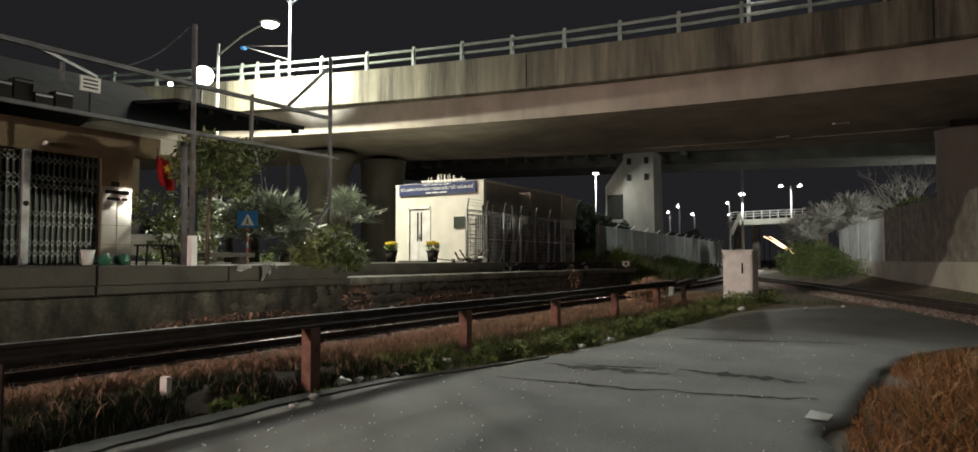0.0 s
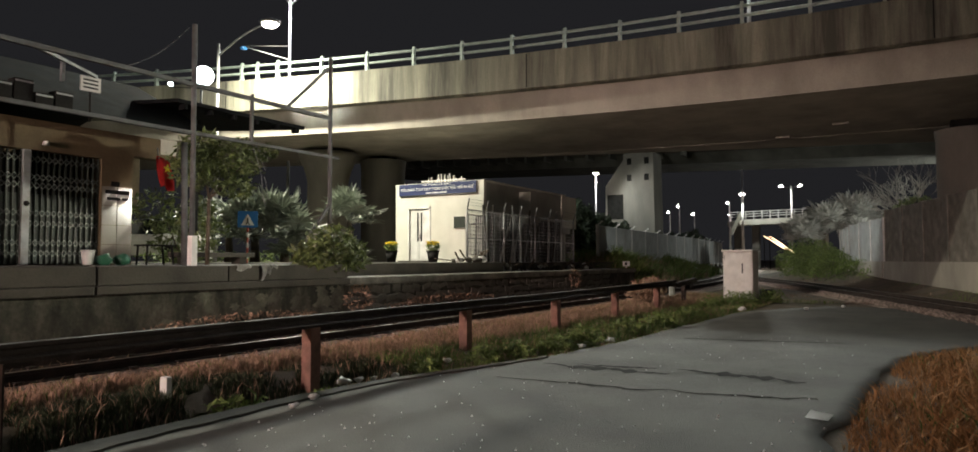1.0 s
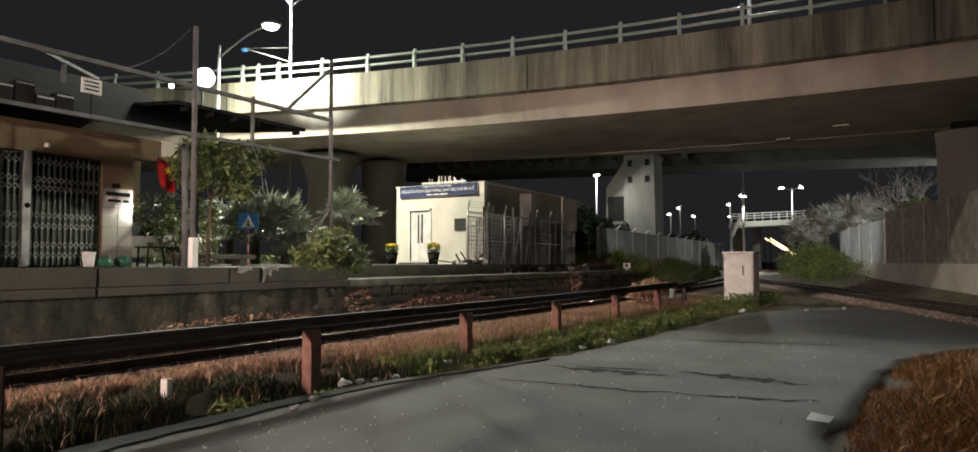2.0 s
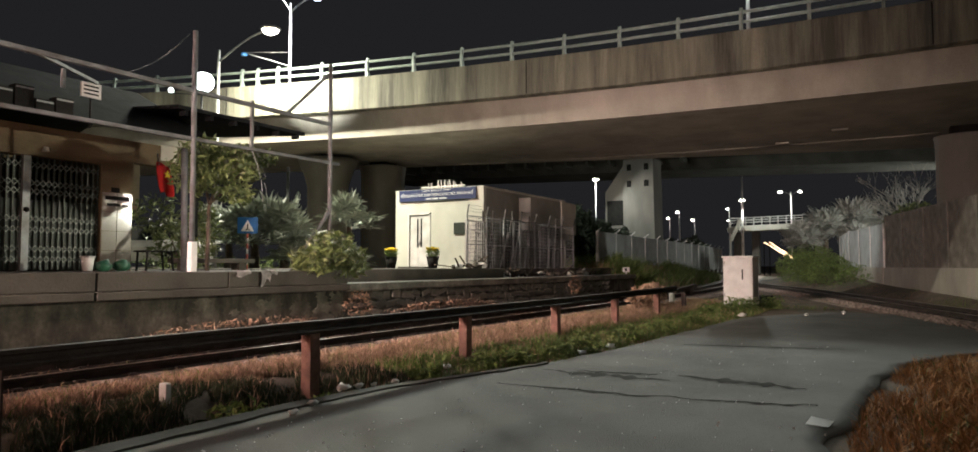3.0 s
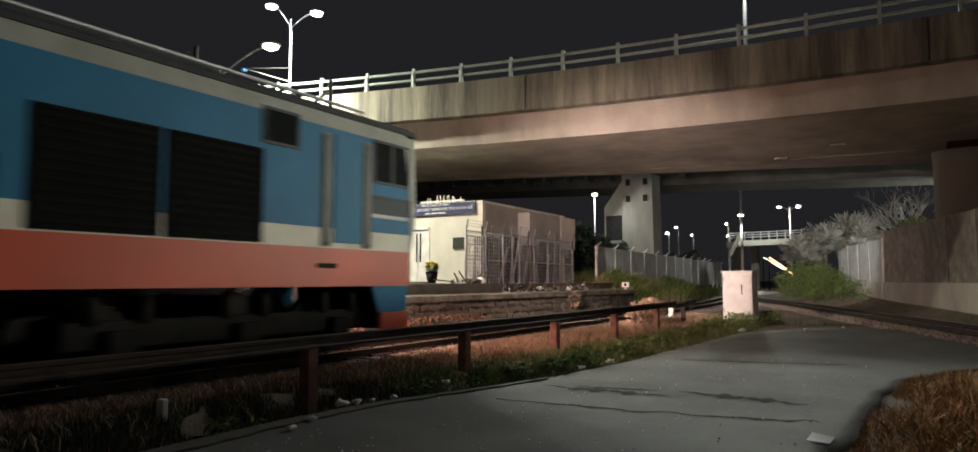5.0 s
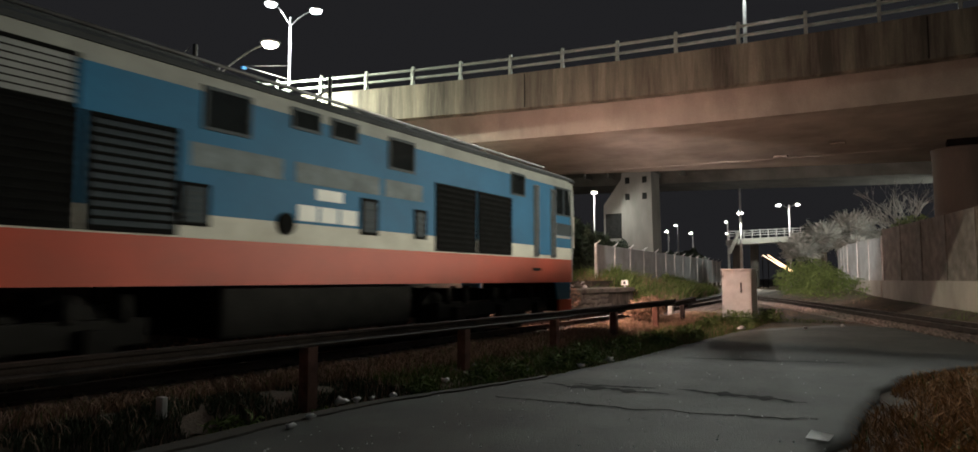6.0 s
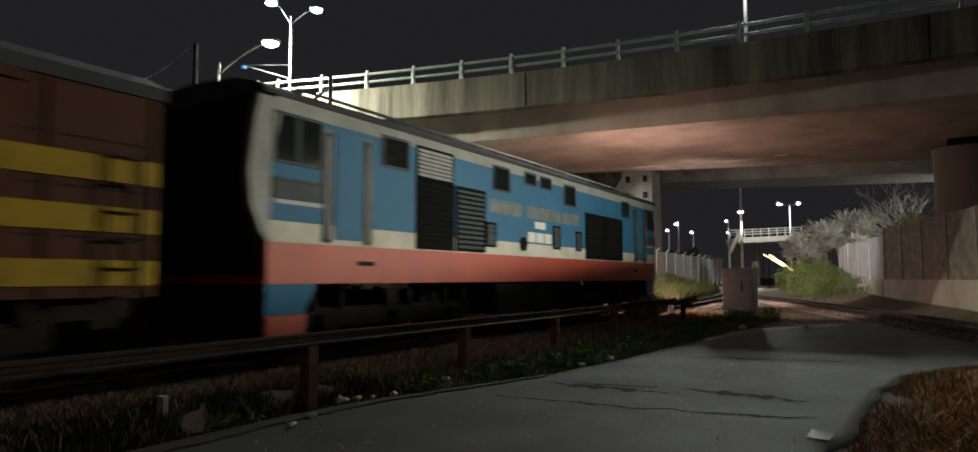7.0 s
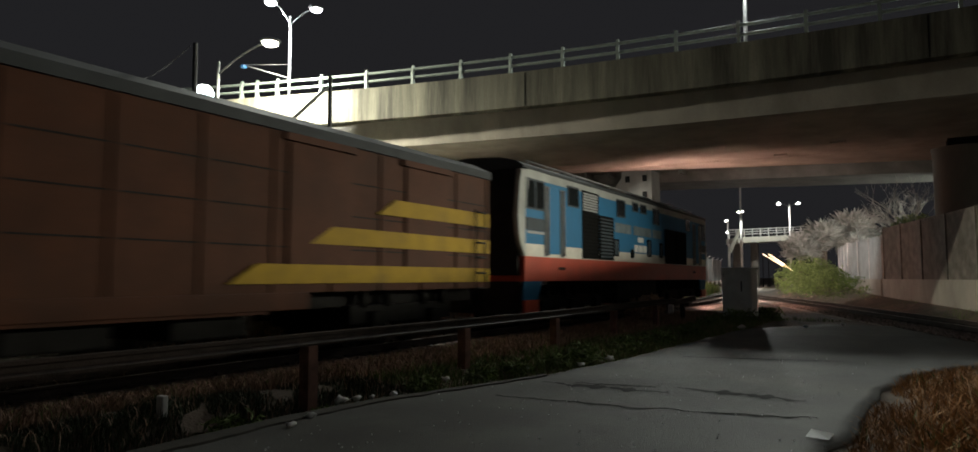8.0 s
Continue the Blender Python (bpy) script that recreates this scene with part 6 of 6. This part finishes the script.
for x, y, z in ((99.8, 27.0, 9.1), (111, 27.7, 8.6), (124, 25, 11.2), (109, 31, 8.9), (126, 25.2, 9.3)):
    street_lamp((x, y, 0), z, [(0.3, 0.3, 0)], "small far street lamp", M["farlamp"], 0.32, 0.11, "far lamps")

# the mast on the overpass
street_lamp(tuple(MAST), 9.2, [(-1.0, 0.0, 0.3)], "tall twin lamp mast standing on the overpass deck", M["lampglow"], 0.3, 0.09)
# Added out of view to hold the light on the palms.
street_lamp((58.0, -7.0, 0), 6.0, [(-0.6, 0.7, 0.2)], "unseen street lamp added behind the fence to light the palms", M["lampglow"], 0.25)
# Unseen mast added to carry that light.
street_lamp(tuple(ADDED_MAST), 9.2, [(-1.0, 0.0, 0.3)], "unseen lamp mast added further along the overpass deck", M["lampglow"], 0.3, 0.09)
# Pole and lens for the added lamp beside the train, out of view.
street_lamp((27.0, -13.0, 0), 5.15, [(0, 0, 0)], "unseen yard lamp added below the overpass to light the train", M["lampglow"], 0.22)

# ---- second overpass, far bridge ----


def second_overpass():
    t = thing("second_overpass", (0, 0, 0), "dark second overpass on tall piers behind the first", "bridge", kind="structure")
    path = [(58.5 - 8 * k / 20, 50 - 75 * k / 20, 11.3 - 3.3 * k / 20) for k in range(21)]
    bm = bm_new()
    sweep(bm, [(0, 0.5), (0, 1.5), (0.3, 1.5), (0.3, 1.0), (9.7, 1.0), (9.7, 1.5), (10, 1.5), (10, 0.5), (8.5, 0.2), (8, -0.6), (2, -0.6), (1.5, 0.2)], path)
    # Deck and ribs have the missing light put into their colour.
    part("deck", bm, M["unlit_concrete"], t, "concrete deck and girder, coloured near-black as if unlit")
    for k in range(15):
        u = 0.08 + k * 0.028
        x, y, z = 58.5 - 8 * u, 50 - 75 * u, 11.3 - 3.3 * u
        bm = bm_new()
        box(bm, x + 0.1, x + 1.6, y - 0.12, y + 0.12, z - 0.15, z + 0.5)
        part("rib", bm, M["unlit_concrete"], t)
    p = thing("tower_pier", (54.3, 17.75, 0), "tall square concrete pier with a lower side wing", "bridge pier", kind="structure")
    bm = bm_new()
    vs = [(-0.95, -1.15), (0.95, -1.15), (0.95, 0.95), (-0.95, 0.95)]
    a = [bm.verts.new((x * 1.2, y * 1.2 - 0.1, -0.3)) for x, y in vs]
    b2 = [bm.verts.new((x * 1.15, y * 1.15, 9.8)) for x, y in vs]
    bm.faces.new(a[::-1])
    bm.faces.new(b2)
    for i in range(4):
        bm.faces.new((a[i], a[(i + 1) % 4], b2[(i + 1) % 4], b2[i]))
    part("shaft", bm, M["pier"], p)
    bm = bm_new()
    a = [bm.verts.new((-0.7, y, z)) for y, z in ((1.0, -0.3), (2.75, -0.3), (2.75, 7.3), (1.0, 9.7))]
    b2 = [bm.verts.new((0.95, v.co.y, v.co.z)) for v in a]
    bm.faces.new(a)
    bm.faces.new(b2[::-1])
    for i in range(4):
        bm.faces.new((a[i], a[(i + 1) % 4], b2[(i + 1) % 4], b2[i]))
    part("wing", bm, M["pier"], p, "lower wing with a sloping top")
    # Near-black panel on the face stands in for the shade of a hollow.
    bm = bm_new()
    box(bm, -0.72, -0.66, 1.25, 2.6, 4.6, 6.6)
    part("recess", bm, M["dark"], p, "dark flat panel standing in for a shaded hollow in the wing")
    # Square notches are drawn the same way, as dark panels for their shade.
    bm = bm_new()
    for y in (-0.8, 0.6):
        for z in (8.9, 7.6):
            box(bm, -1.14, -1.08, y - 0.18, y + 0.18, z, z + 0.5)
    part("recess", bm, M["dark"], p, "dark flat panel standing in for a shaded square recess")
    f = thing("far_bridge", (0, 0, 0), "distant road bridge with white lit railing", "bridge", kind="structure")
    pa, pb = Vector((124.5, 24.5, 0)), Vector((134, 8, 0.9))
    bm = bm_new()
    bar(bm, pa + Vector((0, 0, 7.6)), pb + Vector((0, 0, 7.6)), 6, 0.9)
    part("deck", bm, M["whitewall"], f)
    bm = bm_new()
    for z in (8.5, 8.9, 9.3):
        bar(bm, pa + Vector((-3, 0, z)), pb + Vector((-3, 0, z)), 0.1, 0.12)
    for k in range(15):
        c = pa + (pb - pa) * k / 14 + Vector((-3, 0, 0))
        bar(bm, c + Vector((0, 0, 8)), c + Vector((0, 0, 9.4)), 0.14, 0.14)
    part("railing", bm, M["whitepaint"], f, "white railing")
    bm = bm_new()
    bar(bm, (121.5, 24.3, 5.6), (121.5, 22.6, 9.2), 0.6, 0.5)
    part("stair", bm, M["whitewall"], f, "lit white stair flank")
    for y in (24.5, 21.5, 11.5):
        bm = bm_new()
        box(bm, 128, 129.2, y - 0.6, y + 0.6, -0.2, 7.4)
        part("column", bm, M["pier"], f)
    # Warm glowing streak drawn as tubes; carrier and posts are added.
    for q in (0, 1):
        s = thing("glow_streak", (106.2 + 0.4 * q, 16.5 - 0.7 * q, 0), "sloping warm glowing streak below the far bridge", "light strip", "sloping light strips")
        bm = bm_new()
        a, b2 = Vector((0, 0.2, 4.75)), Vector((2.1 - 0.3 * q, -3.3 + 0.5 * q, 2.35))
        for k in range(12):
            u = (k + 0.15) / 12
            v = (k + 0.8) / 12
            rod(bm, a + (b2 - a) * u, a + (b2 - a) * v, 0.05 + 0.06 * u, n=6)
        part("tube", bm, M["streak"], s)
        bm = bm_new()
        rod(bm, a + Vector((0, 0, -0.15)), b2 + Vector((0, 0, -0.25)), 0.05, n=6)
        rod(bm, a + Vector((0, 0, -0.1)), (a.x, a.y, 0), 0.06, n=6)
        rod(bm, b2, (b2.x, b2.y, 0), 0.06, n=6)
        part("carrier", bm, M["dark"], s)


second_overpass()

# ---- litter, stones and road damage ----


def litter():
    rnd = random.Random(17)
    k = thing("boundary_stone", (4.15, 5.94, 0.0), "white painted boundary stone leaning in the grass", "stone")
    bm = bm_new()
    box(bm, -0.03, 0.03, -0.05, 0.05, -0.1, 0.26, 0.01)
    part("block", bm, M["plastic"], k)
    for x, y, s in ((5.75, 5.2, 0.06), (5.95, 5.15, 0.045), (6.4, 5.0, 0.035), (6.15, 5.1, 0.03), (9.94, 4.2, 0.05), (19.3, 3.6, 0.09), (6.55, 0.62, 0.0), (10.9, 4.1, 0.06), (5.0, 4.9, 0.04), (8.9, 4.6, 0.04), (20.6, 2.2, 0.06), (22.0, 1.4, 0.05), (4.6, 4.75, 0.04), (7.6, 5.1, 0.05)):
        t = thing("litter", (x, y, 0.02), "crumpled white plastic litter on the roadside", "litter", "roadside litter")
        bm = bm_new()
        if s:
            ball(bm, (0, 0, s * 0.5), s * 1.2, s, s * 0.6, 2, 1.1, rnd.random() * 50)
        else:
            vs = [bm.verts.new(p) for p in ((-0.14, -0.08, 0.01), (0.13, -0.1, 0.012), (0.16, 0.08, 0.03), (-0.1, 0.1, 0.012))]
            bm.faces.new(vs)
            bmesh.ops.solidify(bm, geom=bm.faces[:], thickness=0.006)
        part("scrap", bm, M["plastic"], t)
    vs, fs = [], []
    for i in range(900):
        x, y = rnd.uniform(2.5, 13), rnd.uniform(0.3, 4.6)
        if rnd.random() > 0.25 and not (x < 5 and y > 1.5):
            continue
        r = rnd.uniform(0.003, 0.012)
        j = len(vs)
        vs += [(x + r, y, 0.012), (x - r, y + r, 0.012), (x - r, y - r, 0.012), (x, y, 0.012 + r * 1.6)]
        fs += [(j, j + 1, j + 3), (j + 1, j + 2, j + 3), (j + 2, j, j + 3)]
    me = bpy.data.meshes.new("road_grit")
    me.from_pydata(vs, [], fs)
    me.materials.append(M["plastic"])
    tagged(new("road_grit", me), "pale grit scattered on the asphalt", "grit", kind="stuff")
    # cracks: thin dark broken strips lying on the asphalt
    for q, (a, b2, w) in enumerate((((8.2, 4.0), (8.15, 2.35), 0.15), ((8.55, 2.35), (8.35, 0.9), 0.15), ((7.0, 4.0), (7.15, 1.9), 0.05), ((7.15, 1.9), (7.4, 0.7), 0.05), ((8.35, 3.6), (8.5, 2.6), 0.08), ((12.0, 3.2), (12.6, 0.8), 0.06))):
        bm = bm_new()
        n = 40
        rows = []
        for i in range(n + 1):
            u = i / n
            x = a[0] + (b2[0] - a[0]) * u + 0.10 * noise.noise(Vector((u * 6, q * 3, 0))) + 0.03 * noise.noise(Vector((u * 30, q, 1)))
            y = a[1] + (b2[1] - a[1]) * u
            ww = w * 1.5 * max(0.08, 0.5 + noise.noise(Vector((u * 12, q * 5, 2)))) * math.sin(math.pi * min(1, max(0.02, u)))
            z = 0.012 * noise.noise(Vector((x * 0.5, y * 0.5, 3))) + 0.017
            rows.append((bm.verts.new((x - ww, y, z)), bm.verts.new((x, y + 0.01, z + 0.004)), bm.verts.new((x + ww, y, z))))
        for r, s in zip(rows, rows[1:]):
            bm.faces.new((r[0], s[0], s[1], r[1]))
            bm.faces.new((r[1], s[1], s[2], r[2]))
        tagged(link("road_crack", bm, M["dark"]), "dark crumbled crack in the asphalt", "crack", kind="structure")
    d = thing("black_tub", (27.0, 4.2, -0.02), "small black tub beside the track", "tub")
    bm = bm_new()
    rod(bm, (0, 0, 0), (0, 0, 0.3), 0.22, 0.26, n=16)
    part("tub", bm, M["dark"], d)
    e = thing("dry_brush", (19.6, 6.4, 0.0), "heap of pale dry brush and rubbish at the guard rail's end", "brush pile")
    leaf_cloud("brush", [(0, 0, 0.45, 0.8, 0.4, 0.35), (1.2, 0.1, 0.55, 0.7, 0.4, 0.3)], 900, 0.09, M["dry"], e, 61)


litter()

# ---- grass ----


def clear_of_road(x, y):
    return y > road_left(x) + 0.02 or y < road_right(x) - 0.02


rnd = random.Random(99)
spots = []
for i in range(170000):
    x = 1.0 + 24.5 * rnd.random() ** 1.35 if i % 12 else rnd.uniform(-9.0, 1.0)
    y0 = road_left(min(x, 19)) - 0.05
    y = rnd.uniform(y0, 7.2 if x < 22 else 6.6)
    if x > 21 and y < 3.2:
        continue
    n1 = noise.noise(Vector((x * 0.45, y * 0.8, 5)))
    n2 = noise.noise(Vector((x * 1.7, y * 1.9, 8)))
    # dry grass grows on the track side of the guard rail, weeds and bare soil on the road side; the near weeds are
    # darkened in place of shade
    line = float(np.interp(x, (4, 7.5, 9, 20), (6.5, 5.8, 5.75, 5.35))) + 0.25 * n1
    if y > line:
        k = 1 if rnd.random() < 0.06 + 0.2 * max(0, n2) else 0
        h = 0.05 + 0.13 * rnd.random() ** 2
    else:
        if n2 < -0.28:
            continue
        k = (0 if rnd.random() < 0.06 else 2) if x < 7 else (0 if rnd.random() < 0.2 else 1)
        h = (0.05 + 0.15 * rnd.random() ** 2) * (0.8 + 0.7 * max(0, n2)) * (0.6 if k == 2 else 1)
    if y < y0 + 0.2:
        h *= 0.6
    spots.append((x, y, ground_z(x, y), h, k))
blades("verge_grass", [M["dry"], M["green"], M["shaded_weed"]], spots, 71, "dry reddish grass mixed with green weeds along the guard rail", "grass")
spots = []
for i in range(26000):
    x = -2.0 + 26.0 * rnd.random() ** 1.2
    y = rnd.uniform(7.1, 10.25)
    n1 = noise.noise(Vector((x * 0.7, y * 1.1, 21)))
    if abs(abs(y - main_y(x)) - 0.5) < 0.07 or n1 < -0.15:
        continue
    spots.append((x, y, 0.03 if abs(y - main_y(x)) < 1.2 else -0.02, 0.03 + 0.08 * rnd.random() ** 2, 1 if rnd.random() < 0.08 else 0))
blades("track_grass", [M["dry"], M["green"]], spots, 75, "short dry grass between the rails", "grass", 0.6)
spots = []
for i in range(90000):
    x = 3.0 + 22 * rnd.random() ** 1.3 if i % 10 else rnd.uniform(-8.0, 3.0)
    y = road_right(x) - 0.05 - rnd.random() ** 1.2 * 7 + min(0, x - 0.5) * 0.45
    n1 = noise.noise(Vector((x * 0.5, y * 0.5, 9)))
    edge = min(1.0, (road_right(x) - y) / 0.8)
    if n1 < -0.25 and edge < 1:
        continue
    h = (0.08 + 0.22 * rnd.random() ** 2) * (0.35 + 0.65 * edge) * (1 + 0.6 * n1)
    if x > 17:
        h *= 0.5
    spots.append((x, y, ground_z(x, y), h, 1 if n1 + rnd.gauss(0, 0.2) > 0.45 else 0))
blades("roadside_grass", [M["headlit_dry"], M["green"]], spots, 72, "brown dry grass along the road edge, headlight orange in its colour", "grass", 0.7)
spots = []
for i in range(30000):
    x = 28.5 + 40 * rnd.random() ** 1.3
    y = main_y(x) + 1.9 + rnd.random() * 4.2
    if x < 30.6 and y < 12.3:
        continue
    n1 = noise.noise(Vector((x * 0.3, y * 0.5, 12)))
    spots.append((x, y, ground_z(x, y), (0.3 + 0.75 * rnd.random()) * (0.85 + 0.6 * n1), 1 if n1 + rnd.gauss(0, 0.3) > -0.35 else 0))
blades("bank_grass", [M["dry"], M["green"]], spots, 73, "tall green grass on the bank by the panel fence", "grass")
spots = []
for i in range(12000):
    x = 24 + 30 * rnd.random() ** 1.3
    y = rnd.uniform(-4, main_y(x) - 1.8)
    n1 = noise.noise(Vector((x * 0.35, y * 0.35, 15)))
    if n1 < 0.0 or abs(y - side_y(x)) < 1.1:
        continue
    spots.append((x, y, ground_z(x, y), 0.06 + 0.22 * rnd.random() * n1, 1 if n1 > 0.3 else 0))
blades("track_weeds", [M["dry"], M["green"]], spots, 74, "sparse weeds between the tracks", "grass")
# broad-leaved weeds in the verge
for k, (x, y, r) in enumerate(((4.55, 5.45, 0.36), (4.9, 5.35, 0.25), (5.6, 5.25, 0.22), (6.9, 4.95, 0.25), (7.9, 4.75, 0.28), (8.6, 4.6, 0.3), (9.6, 4.45, 0.3), (10.5, 4.4, 0.4), (12.2, 4.3, 0.4), (14.0, 4.2, 0.4), (16.0, 4.1, 0.4), (21.6, 4.3, 0.5), (22.6, 4.1, 0.5), (19.5, 4.5, 0.45), (24.2, 3.6, 0.5))):
    w = thing("weed", (x, y, ground_z(x, y)), "broad-leaved green weed at the road edge", "weed", "verge weeds")
    leaf_cloud("leaves", [(0, 0, r * 0.35, r, r * 0.8, r * 0.55)], int(500 * r + 120), 0.05 + 0.02 * r, M["green"], w, 80 + k, shell=0.3)
# ivy and dark plants on the platform wall
iv = thing("wall_creeper", (11.6, 10.28, 0.2), "pale dry creeper and weeds at the platform wall", "creeper")
leaf_cloud("leaves", [(0.2, -0.05, 0.3, 0.5, 0.12, 0.35), (3.5, -0.1, 0.05, 2.5, 0.2, 0.25), (-3.0, -0.1, 0.0, 2.2, 0.2, 0.2), (12, -0.05, 0.45, 0.6, 0.12, 0.35)], 2200, 0.05, M["dry"], iv, 95)


def motions():
    """The train comes from behind the camera's left and passes under the overpass."""
    rear = [(0.0, -41.0), (1.0, -34.3), (2.0, -27.6), (3.0, -20.8), (4.0, -14.0), (4.5, -10.6), (5.0, -7.2), (6.0, -0.5), (7.0, 6.3), (8.0, 13.5)]
    walk(loco, [(t, pose(x, 8.35, 0.2)) for t, x in rear])
    walk(car, [(t, pose(x - 1.55 - WL, 8.35, 0.2)) for t, x in rear])


motions()
